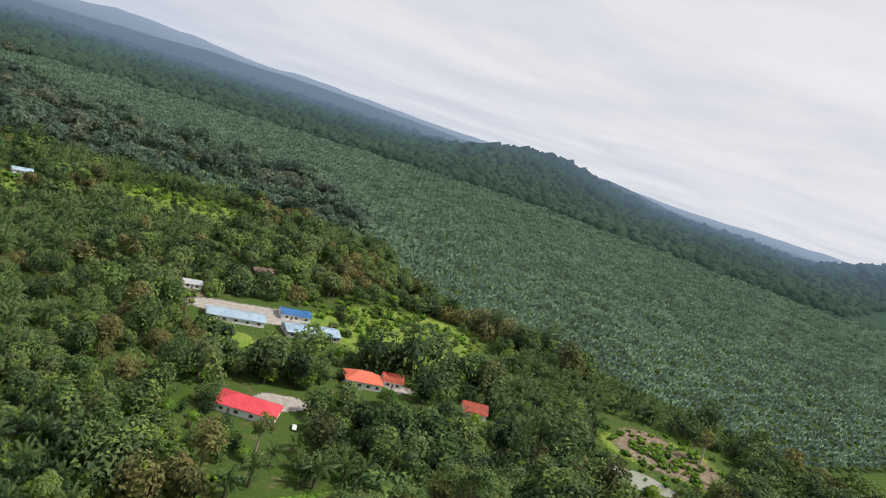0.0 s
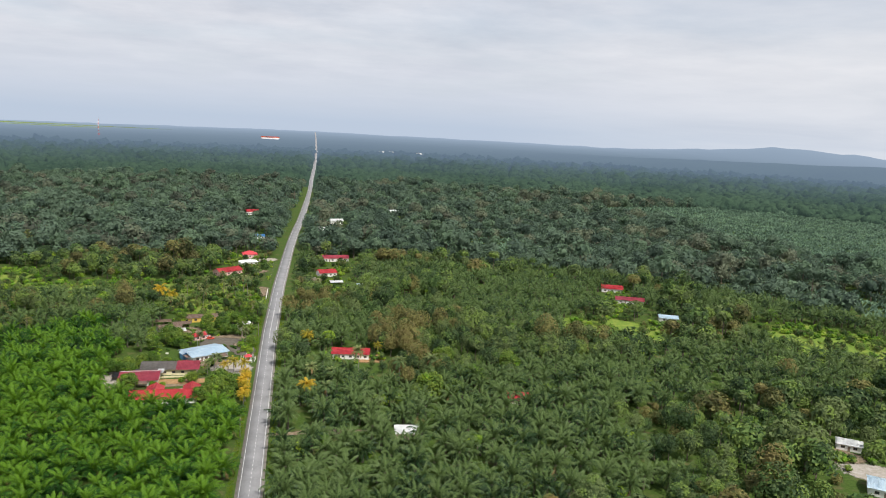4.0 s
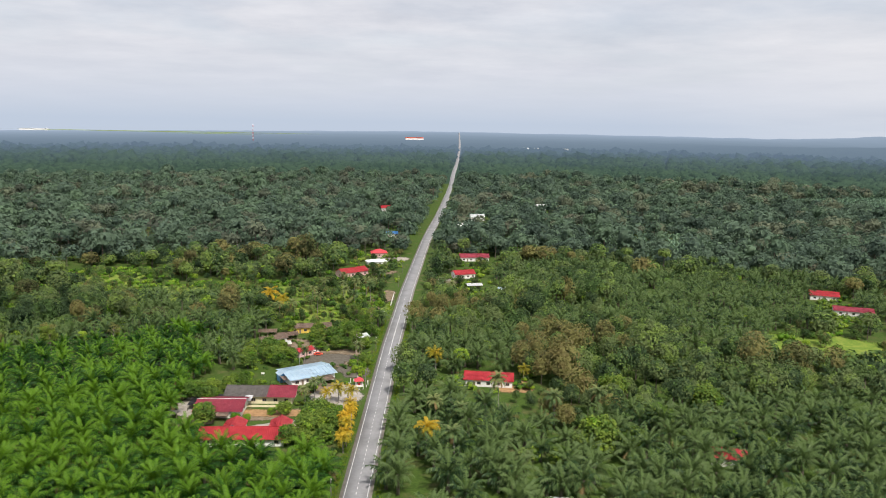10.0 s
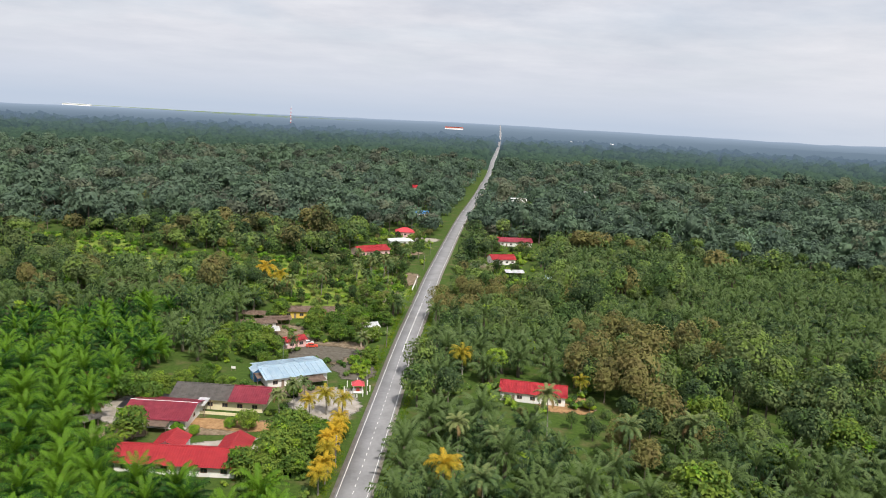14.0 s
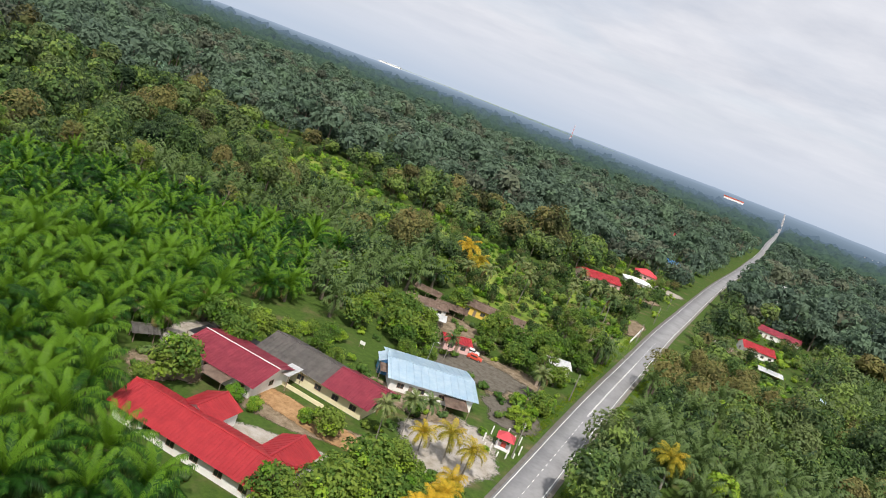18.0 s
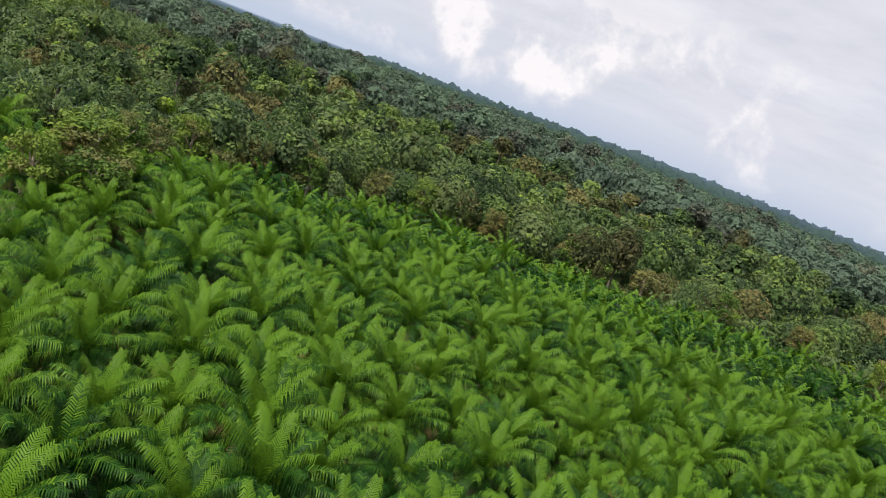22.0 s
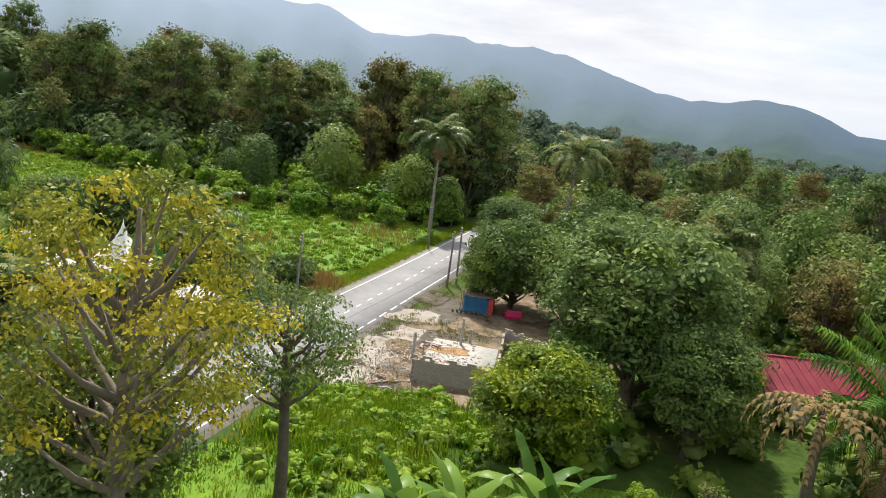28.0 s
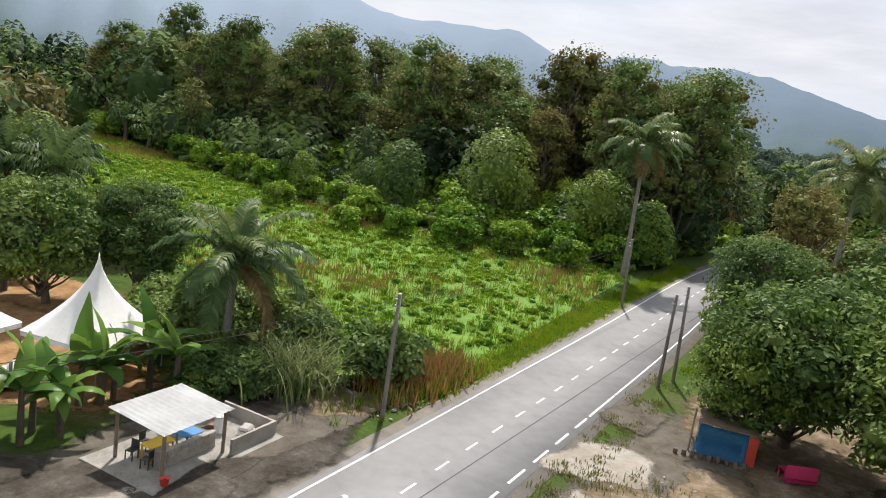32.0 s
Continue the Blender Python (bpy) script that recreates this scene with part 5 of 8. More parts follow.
# ------------------------------------------------------------------ houses
def roof_gable(w, d, z, rise, over=0.5, thick=0.1, ribs=0.0):
    """One folded sheet with the ridge along x and raised ribs every so many metres."""
    bm = bmesh.new()
    hw, hd = w / 2 + over, d / 2 + over
    ze = z - over * rise / (d / 2) + thick
    zr = z + rise + thick
    prof = [(-hw, 0.0)]
    n = int(2 * hw / ribs) if ribs else 0
    for k in range(n):
        c = -hw + 2 * hw * (k + 0.5) / n
        prof += [(c - 0.07, 0.0), (c - 0.035, 0.06), (c + 0.035, 0.06), (c + 0.07, 0.0)]
    prof.append((hw, 0.0))
    rows = []
    for y, zz, lift in ((-hd, ze, 1), (-0.22, zr - 0.22 * (zr - ze) / hd, 1), (-0.2, zr + 0.05, 0), (0.0, zr + 0.1, 0), (0.2, zr + 0.05, 0), (0.22, zr - 0.22 * (zr - ze) / hd, 1), (hd, ze, 1)):
        rows.append([bm.verts.new((x, y, zz + dz * lift)) for x, dz in prof])
    for a, b in zip(rows, rows[1:]):
        for i in range(len(prof) - 1):
            bm.faces.new((a[i], a[i + 1], b[i + 1], b[i]))
    bmesh.ops.solidify(bm, geom=bm.faces[:], thickness=thick)
    return bm


def roof_hip(w, d, z, rise, over=0.6, thick=0.12):
    bm = bmesh.new()
    hw, hd = w / 2 + over, d / 2 + over
    k = max(0.0, hw - hd)
    lo = [(-hw, -hd), (hw, -hd), (hw, hd), (-hw, hd)]
    for dz in (0.0, thick):
        b = [bm.verts.new((x, y, z - 0.15 + dz)) for x, y in lo]
        r0, r1 = bm.verts.new((-k, 0, z + rise + dz)), bm.verts.new((k if k else 0.01, 0, z + rise + dz))
        bm.faces.new((b[0], b[1], r1, r0))
        bm.faces.new((b[1], b[2], r1))
        bm.faces.new((b[2], b[3], r0, r1))
        bm.faces.new((b[3], b[0], r0))
        if dz == 0:
            first = b
    for i in range(4):
        bm.faces.new((first[i], first[(i + 1) % 4], b[(i + 1) % 4], b[i]))
    return bm


def gable_wall(w, d, h, rise, t=0.15):
    """Four walls as one shell with gable ends."""
    bm = bmesh.new()
    hw, hd = w / 2, d / 2
    for x in (-hw, hw - t):
        a = [bm.verts.new((x, y, z)) for y, z in ((-hd, 0), (hd, 0), (hd, h), (0, h + rise), (-hd, h))]
        b = [bm.verts.new((x + t, v.co.y, v.co.z)) for v in a]
        bm.faces.new(a)
        bm.faces.new(b)
        for i in range(5):
            bm.faces.new((a[i], a[(i + 1) % 5], b[(i + 1) % 5], b[i]))
    box(bm, -hw + t, -hd, 0, hw - t, -hd + t, h)
    box(bm, -hw + t, hd - t, 0, hw - t, hd, h)
    return bm


def window_part(parent, x, z, w, h, side, off, along="x"):
    """A framed window on a wall face at distance off from the centre, on one side (-1, 1)."""
    y0, y1 = off * side, (off + 0.05) * side
    def b(x0, z0, x1, z1, k0, k1):
        if along == "x":
            return (x0, min(k0, k1), z0, x1, max(k0, k1), z1)
        return (min(k0, k1), x0, z0, max(k0, k1), x1, z1)
    f = 0.08
    wn = part("window", boxes(b(x - w / 2 + f, z + f, x + w / 2 - f, z + h - f, y0, y0 + 0.02 * side)), M["glass"], parent)
    part("frame", boxes(b(x - w / 2, z, x - w / 2 + f, z + h, y0, y1), b(x + w / 2 - f, z, x + w / 2, z + h, y0, y1), b(x - w / 2 + f, z, x + w / 2 - f, z + f, y0, y1),
                        b(x - w / 2 + f, z + h - f, x + w / 2 - f, z + h, y0, y1), b(x - 0.03, z + f, x + 0.03, z + h - f, y0, y1)), M["frame"], wn)


def house(name, x, y, ang, w, d, h, rise, roof, wall, label, kind="gable", wins=3, porch=None, ribs=0.8, z=0.0, open_side=False, over=0.6):
    """A house with walls, roof, windows and doors; long side along its own x."""
    e = new(name)
    e.location, e.rotation_euler = (x, y, z), (0, 0, radians(ang))
    tagged(e, label, "house")
    if open_side:
        for i, px in enumerate(np.linspace(-w / 2 + 0.2, w / 2 - 0.2, max(2, int(w / 3) + 1))):
            for s in (-1, 1):
                part("post", boxes((px - 0.08, s * (d / 2 - 0.2) - 0.08, 0, px + 0.08, s * (d / 2 - 0.2) + 0.08, h)), M[wall], e)
    elif kind == "hip":
        part("wall", boxes((-w / 2, -d / 2, 0, w / 2, -d / 2 + 0.15, h), (-w / 2, d / 2 - 0.15, 0, w / 2, d / 2, h), (-w / 2, -d / 2 + 0.15, 0, -w / 2 + 0.15, d / 2 - 0.15, h), (w / 2 - 0.15, -d / 2 + 0.15, 0, w / 2, d / 2 - 0.15, h)), M[wall], e)
    else:
        part("wall", gable_wall(w, d, h, rise), M[wall], e)
    rb = roof_hip(w, d, h, rise) if kind == "hip" else roof_gable(w, d, h, rise, over, ribs=ribs)
    part("roof", rb, M[roof], e)
    if not open_side:
        for s in (-1, 1):
            for k in range(wins):
                window_part(e, -w / 2 + (k + 0.5) * w / wins + (0.6 if s > 0 else 0), 0.95, min(1.5, w / wins * 0.55), 1.15, s, d / 2)
            window_part(e, 0.0, 0.95, 1.3, 1.1, s, w / 2, "y")
        dr = part("door", boxes((-w / 2 + w / wins - 0.45, -d / 2 - 0.04, 0.02, -w / 2 + w / wins + 0.45, -d / 2, 2.05)), M["wood"], e, "brown wooden door")
        part("handle", boxes((-w / 2 + w / wins + 0.3, -d / 2 - 0.1, 1.0, -w / 2 + w / wins + 0.36, -d / 2 - 0.04, 1.1)), M["steel"], dr)
        part("plinth", boxes((-w / 2 - 0.06, -d / 2 - 0.06, -0.3, w / 2 + 0.06, d / 2 + 0.06, 0.02)), M["concrete"], e)
    if porch:
        px, pw, pd = porch
        part("porch_roof", boxes((px - pw / 2, -d / 2 - pd, h - 0.35, px + pw / 2, -d / 2 - 0.02, h - 0.25)), M[roof], e)
        for q in (-1, 1):
            part("post", boxes((px + q * (pw / 2 - 0.15) - 0.07, -d / 2 - pd + 0.1, 0, px + q * (pw / 2 - 0.15) + 0.07, -d / 2 - pd + 0.24, h - 0.35)), M["white"], e)
    return e


HOUSES = [
    ("house", -43.5, -36.5, 22, 12, 8, 3.0, 1.6, "crimson", "white", "small house with a faded crimson roof behind a palm", "gable", 3),
    ("house", -31, -249, 25, 34, 9, 3.0, 1.5, "whiteroof", "white", "long low house with a pale roof in the woods", "gable", 5),
    ("house", 43, 195, -6, 19, 9, 3.0, 1.8, "redroof", "white", "low white house with a bright red roof among palms", "gable", 5),
    ("house", 38, 405, 20, 14, 9, 3.2, 2.0, "redroof", "white", "white house with a red roof by the road", "gable", 4),
    ("house", 48, 470, 5, 22, 9, 3.2, 2.0, "crimson", "white", "house with a crimson roof behind trees", "gable", 4),
    ("house", -38, 406, 40, 20, 10, 3.2, 2.2, "redroof", "pinkwall", "pink-walled house with a bright red roof", "gable", 4),
    ("house", -25, 446, 20, 14, 8, 3.0, 1.2, "whiteroof", "white", "white house with a pale grey roof", "hip", 4),
    ("house", -26, 482, 10, 12, 9, 3.2, 2.4, "redroof", "pinkwall", "pink house with a red hipped roof", "hip", 3),
    ("house", -24, 586, 10, 12, 8, 3.0, 1.6, "deepblue", "white", "small house with a blue roof by the road", "gable", 3),
    ("house", -38, 228, 40, 7, 5, 2.8, 0.8, "redroof", "pinkwall", "small pink house with a rusty red roof", "gable", 2),
    ("shed", -42, 267, 12, 20, 7, 2.8, 1.2, "rust", "yellowwall", "long shed with a rusty roof and yellow wall", "gable", 4),
    ("shed", -56, 246, 30, 12, 6, 2.6, 1.0, "rust", "white", "shed with a rusty sheet roof", "gable", 3),
    ("shed", -15, 249, 30, 6, 6, 3.2, 1.0, "whiteroof", "white", "small white building beside a tree", "gable", 2),
    ("house", 37.7, 6.6, 5, 12.4, 9.6, 3.2, 1.3, "blueroof", "white", "white house with a rust-streaked pale blue sheet roof", "gable", 3),
    ("house", 43.5, -11, 2, 22, 10, 3.2, 1.8, "crimson", "white", "house with a dark crimson roof", "gable", 4),
    ("house", 58, 92, -5, 9, 8, 3.0, 1.6, "whiteroof", "pinkwall", "pink house with a white sheet roof in the palms", "gable", 2),
    ("barn", 230, 26, -38, 27, 11, 3.0, 1.6, "blueroof", "white", "long shed with a pale blue sheet roof", "gable", 5),
    ("barn", 256, 0, -32, 27, 12, 3.0, 1.6, "blueroof", "concrete", "shed with a patched white and blue sheet roof", "gable", 5),
    ("barn", 266, 20, -38, 15, 10, 3.0, 1.4, "deepblue", "white", "shed with a blue sheet roof", "gable", 3),
    ("house", 237, -48, -45, 16, 11, 3.2, 3.0, "orange", "white", "white house with an orange-red hipped roof", "hip", 4),
    ("house", 170, -46, -60, 22, 12, 3.2, 2.6, "redroof", "white", "house with a red hipped roof behind trees", "hip", 4),
    ("house", 264, -91, -50, 11, 7, 3.2, 3.0, "orange", "white", "small white house with a steep terracotta roof", "gable", 2),
    ("house", 260, 357, -20, 16, 9, 3.2, 2.0, "redroof", "white", "white house with a red roof by the plantation", "gable", 3),
    ("house", 257, 318, -20, 20, 8, 3.0, 1.6, "crimson", "white", "long house with a crimson roof by the clearing", "gable", 3),
    ("shed", 262, 268, -20, 12, 8, 2.8, 1.2, "blueroof", "white", "shed with a white and blue roof", "gable", 2),
    ("shed", 238, 67, -35, 9, 6, 2.8, 1.2, "whiteroof", "white", "small shed with a white roof in a dirt yard", "gable", 2),
]
for hs in HOUSES:
    house(*hs)


def gabled_box(e, tag, cx, cy, ang, w, d, h, rise, roof, wall, over=0.5, ribs=0.7):
    """A wing of a house: walls and a ribbed roof, turned about its own centre."""
    a = part(tag + "_wall", gable_wall(w, d, h, rise), M[wall], e)
    b = part(tag + "_roof", roof_gable(w, d, h, rise, over, ribs=ribs), M[roof], e)
    for q in (a, b):
        q.location, q.rotation_euler = (cx, cy, 0), (0, 0, radians(ang))


def awning(e, x0, y0, x1, y1, z0, z1, mat, name="awning"):
    bm = bmesh.new()
    vs = [bm.verts.new(p) for p in ((x0, y0, z0), (x1, y0, z0), (x1, y1, z1), (x0, y1, z1))]
    bm.faces.new(vs)
    bmesh.ops.solidify(bm, geom=bm.faces[:], thickness=0.05)
    part(name, bm, M[mat], e)
    for px, py, pz in ((x0, y0, z0), (x1, y0, z0), (x0, y1, z1), (x1, y1, z1)):
        part("post", boxes((px - 0.06, py - 0.06, 0, px + 0.06, py + 0.06, pz)), M["wood"], e)


# ---- the two houses and the workshop west of the road
hA = house("house", -55.0, 161.2, 2, 15.6, 13.0, 2.9, 1.7, "crimson", "white", "white house with a faded crimson sheet roof", "gable", 4, ribs=0.6, over=1.0)
part("ridge_cap", tube_bm([(-8.8, 0, 4.68), (8.8, 0, 4.68)], [0.16, 0.16], 6), M["whiteroof"], hA, "pale ridge flashing")
awning(hA, -1.5, -10.2, 4.2, -5.6, 2.2, 2.7, "rust", "porch_roof")
awning(hA, -12.5, 0.0, -8.2, 6.0, 2.3, 2.5, "plastic_dark", "shade_net")
awning(hA, -4.0, 6.0, 5.0, 10.0, 2.3, 2.6, "plastic_dark", "shade_net")
awning(hA, 6.8, 2.4, 9.6, 7.4, 3.0, 3.3, "whiteroof", "link_roof")
hB = house("long_house", -43.8, 174.2, 0.5, 24.4, 10.4, 3.2, 1.9, "greyroof", "cream", "long cream house with a weathered grey and crimson roof", "gable", 6, ribs=0.9, over=0.9)
rr_ = part("red_roof", roof_gable(8.6, 11.0, 3.23, 1.99, 1.0, ribs=0.6), M["crimson"], hB, "crimson sheet roof over one end")
rr_.location = (8.4, 0, 0.05)
part("low_wall", boxes((-8, -8.6, 0, 9, -8.45, 0.8)), M["cream"], hB)
awning(hB, -11.8, -8.0, -7.4, -4.3, 2.5, 2.9, "whiteroof", "porch_roof")
hC = house("house", -40.5, 136.2, 3, 26.5, 8.8, 3.0, 1.9, "redroof", "white", "white house with a bright red L-shaped roof", "gable", 6, ribs=0.6, over=1.0)
gabled_box(hC, "wing", -4.5, 6.6, 90, 7, 6.5, 2.9, 1.5, "redroof", "white")
gabled_box(hC, "wing", 10.6, 6.0, 90, 9, 6.5, 2.9, 1.5, "redroof", "white")
hD = house("workshop", -31.4, 198.0, 33, 18.5, 14.5, 3.0, 1.2, "blueroof", "white", "open workshop under a pale blue sheet roof", "gable", 4, ribs=1.6, over=1.0)
gabled_box(hD, "lean_to", -9.6, 1.5, 90, 4, 3.4, 3.2, 0.9, "blueroof", "deepblue")
awning(hD, -8.8, -6.4, -1.2, -2.6, 2.6, 3.0, "blueroof", "porch_roof")
awning(hD, -11.5, -4.6, -7.8, -0.6, 2.4, 2.8, "rust", "porch_roof")
awning(hD, 2.5, -11.8, 7.6, -7.2, 1.9, 2.4, "rust", "porch_roof")
for x, y, a, w_, d_, rf, lab in ((-75.5, 159.5, 20, 6, 4, "rust", "small open hut with a rusty roof in the palms"), (-71, 153, 60, 4, 3, "greyroof", "low hut beside the palm field"),
                                 (-50.5, 253, 20, 9, 4.5, "rust", "rusty lean-to shed among trees"), (-61, 258, 5, 8, 4, "rust", "low rusty shed beside a fruit tree"), (-50, 238, 25, 7, 4.5, "whiteroof", "white carport roof over a parked car"),
                                 (-28, 262, 12, 6, 4, "rust", "small rusty roofed kitchen shed"), (52, 472, 5, 8, 5, "rust", "rusty shed beside a crimson-roofed house"), (44, 372, 10, 9, 6, "whiteroof", "white-roofed shed near the road"),
                                 (62, 362, 10, 8, 6, "blueroof", "shed with a pale roof in the trees"), (30, 378, 10, 8, 5, "rust", "rusty roofed shed beside the road")):
    house("shed", x, y, a, w_, d_, 2.4, 0.8, rf, "wood", lab, "gable", 2, open_side=True)


def car(x, y, ang, body, label):
    e = tagged(new("car"), label, "car", "parked cars")
    e.location, e.rotation_euler = (x, y, 0.03), (0, 0, radians(ang))
    bm = bmesh.new()
    prof = [(-2.0, 0.35), (-2.05, 0.75), (-1.6, 0.9), (-1.25, 1.4), (0.35, 1.42), (0.95, 0.95), (1.9, 0.8), (2.05, 0.6), (2.0, 0.35)]
    L_ = [bm.verts.new((px, -0.8, pz)) for px, pz in prof]
    R_ = [bm.verts.new((px, 0.8, pz)) for px, pz in prof]
    bm.faces.new(L_)
    bm.faces.new(R_)
    for i in range(len(prof)):
        j = (i + 1) % len(prof)
        bm.faces.new((L_[i], L_[j], R_[j], R_[i]))
    part("body", bm, M[body], e)
    for s in (-1, 1):
        part("window", boxes((-1.15, s * 0.8 - 0.01, 0.95, 0.6, s * 0.8 + 0.01, 1.33)), M["glass"], e)
        for px in (-1.3, 1.3):
            wl = part("wheel", tube_bm([(px, s * 0.72, 0.3), (px, s * 0.86, 0.3)], [0.3, 0.3], 14), M["tyre"], e)
            part("rim", tube_bm([(px, s * 0.86, 0.3), (px, s * 0.875, 0.3)], [0.17, 0.17], 10), M["steel"], wl)
        part("headlight", boxes((2.0, s * 0.6 - 0.12, 0.62, 2.04, s * 0.6 + 0.12, 0.74)), M["white_paint"], e)
    part("windscreen", boxes((0.45, -0.66, 1.02, 0.8, 0.66, 1.2)), M["glass"], e)


for x, y, a, c, lab in ((-33.5, 231, 20, "white_paint", "white car parked on the gravel ground"), (-31.5, 228, 15, "redcloth", "red car parked beside a white one"), (-52, 241, 30, "white_paint", "white car under the carport"),
                        (177, -63, 40, "white_paint", "white car parked beside a red-roofed house"), (-2, 318, 92, "white_paint", "white car driving lane on the road")):
    if y < 300:
        car(x, y, a, c, lab)

# ------------------------------------------------------------------ the place by the road where the flight ends
def one_tree(kind, x, y, s, name, label, variant=0, group="", sz=None, turn=0.0):
    tm, cm, lms = TREES[kind][variant % len(TREES[kind])]
    e = new(name)
    e.location, e.rotation_euler, e.scale = (x, y, float(land(x, y))), (0, 0, turn), (s, s, sz or s)
    tagged(e, label, "tree", group)
    part_me("trunk", tm, e)
    part_me("crown", cm, e)
    for lm in lms:
        part_me("limb", lm, e)
    return e


one_tree("mango", -22.9, -11.5, 1.06, "mango_tree", "round dense mango tree with yellow-green leaves", 0, sz=0.93)
one_tree("dark", -28.4, -23.4, 1.36, "rain_tree", "big spreading tree with dark green leaves", 0, sz=1.2)
one_tree("dark", -33, -33, 1.0, "rain_tree", "dark green tree beside a red-roofed house", 1)
one_tree("fruit", -14, -50.5, 1.3, "mango_tree", "mango tree over a blue tarpaulin shed", 1, sz=1.25)
one_tree("fruit", -11.8, -48.6, 0.85, "mango_tree", "mango tree hanging over a blue tarpaulin shed", 2, sz=0.95)
one_tree("fruit", -21, -47, 1.15, "mango_tree", "leafy tree behind the sandy yard", 2, sz=1.2)
one_tree("bronze", -11, -79, 0.85, "forest_tree", "olive-brown tree beside the road bend", 0)
one_tree("dark", -9, -68, 0.85, "roadside_tree", "dark leafy tree by the road", 2)
one_tree("dark", -7.5, 9.5, 0.82, "round_tree", "rounded olive-green tree beside the road", 1)
one_tree("yellow", -10.5, 11.5, 1.4, "yellowing_tree", "tall open tree with yellow leaf tips", 0, sz=1.62)
one_tree("feather", -13.4, 3.0, 0.9, "feathery_tree", "flat-topped tree with fine feathery leaves", 0, sz=1.02)
one_tree("light", -52.8, -10.6, 1.4, "pale_tree", "tall pale-barked tree beside the clearing", 0)
one_tree("light", -51.0, -9.4, 1.15, "pale_tree", "slim pale-barked tree beside the clearing", 1)
one_tree("thin", -85.5, 0.8, 1.5, "leaning_tree", "thin tree with a bare pale trunk", 0)
one_tree("thin", -107.5, 7.5, 1.4, "leaning_tree", "slim pale tree standing in the clearing", 1)
one_tree("sapling", -59.2, 4.4, 1.05, "sapling", "half-bare sapling with yellow-green leaves", 0)
one_tree("sapling", -47.3, -1.8, 0.6, "sapling", "yellow-green sapling on the grass", 1)
one_tree("sapling", -66.5, -3, 0.8, "sapling", "yellow-green leafy sapling on the grass", 2)
plant_things("oil_palm", oil_var, [(-41.5, 11.6, 0, 0.66), (-34.6, 10, 0, 0.55), (-30.5, 5.5, 0, 0.6), (-46.5, 15.2, 0, 0.62), (-38, 15, 0, 0.62), (-52, 16.5, 0, 0.7), (-33, 15, 0, 0.6)], "young oil palm beside the clearing", "palm tree", "oil palms in the field", 213)
for k in range(20):
    x = -49 - 5.2 * k
    one_tree("darkshrub", x, float(np.interp(x, [-150, -112, -90, -72, -52, -46], [-3, -1, -6, -8.5, -14.5, -16])) + 1.2 * math.sin(k * 2.3), 1.5 + 0.6 * math.sin(k * 1.7) ** 2, "bush", "dense dark bush at the wood's edge", k, "dark bushes at the wood's edge", turn=k * 1.3)
one_tree("light", -137, 42, 1.9, "spreading_tree", "old spreading tree with pale limbs and olive leaves", 1, sz=1.15)
one_tree("light", -127, 45, 1.35, "spreading_tree", "olive tree at the palm field's edge", 2, sz=0.95)
one_tree("thin", -191, 96, 1.2, "pale_tree", "yellowish tree with a pale trunk in the palms", 3)
one_tree("thin", -160, 60, 1.2, "pale_tree", "pale-trunked tree among oil palms", 0)
one_tree("mango", -70, -9, 1.15, "round_tree", "round bright green tree at the clearing", 2)
one_tree("mango", -76, -18, 1.2, "round_tree", "leafy tree with a white trunk by the clearing", 0)
for k, (x, y, s) in enumerate(((-33.8, -6.7, 0.45), (-38.9, -3.2, 0.4), (-44.2, -4.4, 0.42), (-30.2, -9.7, 0.3), (-62, 2, 0.5), (-96, 3, 0.35), (-68, -6, 0.7), (-44, 2, 0.5))):
    one_tree("thin" if k % 2 == 0 else "shrub", x, y, s * (0.9 if k % 2 == 0 else 1.6), "sapling", "small leafy sapling on the grass", k, "saplings in the clearing")
for k, (x, y, s) in enumerate(((-80, -5, 1.5), (-84, -7, 1.8), (-76, -6, 1.7), (-100, -3, 1.6), (-108, -2, 1.4), (-122, 1, 1.6), (-130, 3, 1.7), (-140, 3, 1.8), (-150, 4, 1.8), (-92, -7, 2.0))):
    one_tree("shrub", x, y, s, "bush", "dense green bush at the clearing's edge", k, "bushes at the clearing")
put_near = [("dark", -54, -44, 1.0), ("dark", -57, -32, 1.05), ("dark", -58, -26, 1.0), ("light", -64, -18, 1.0), ("bronze", -46, -46, 0.62), ("forest", -34, -58, 0.62), ("dark", -24, -62, 0.95), ("mango", -30, -42, 1.1), ("garden", -46.4, 0.5, 0.34), ("garden", -68.2, -4, 0.5), ("light", -52.3, -7.4, 0.9), ("mango", -62, -42, 1.1), ("dark", -72, -32, 0.8),
            ("mango", 36, 4, 0.8), ("dark", 52, -8, 0.7), ("mango", 50, -30, 0.9), ("dark", 46, -22, 0.7), ("mango", 26, 24, 0.7), ("dark", -33, -19.5, 0.75), ("mango", -34, -23, 0.9), ("fruit", 33, -32, 1.05), ("dark", 14, -14, 0.45), ("mango", 19, -12, 0.8), ("mango", 24, -15, 0.75)]
for k, (kd, x, y, s) in enumerate(put_near):
    one_tree(kd, x, y, s, "broadleaf_tree", {"dark": "dark green broadleaf tree", "forest": "tall dark forest tree", "bronze": "tall olive-brown tree", "light": "light open tree with pale bark", "garden": "small yellow-green leafy tree", "mango": "rounded leafy fruit tree", "fruit": "dark rounded fruit tree"}[kd] + " near the clearing", k, "trees near the clearing", turn=k * 0.9)
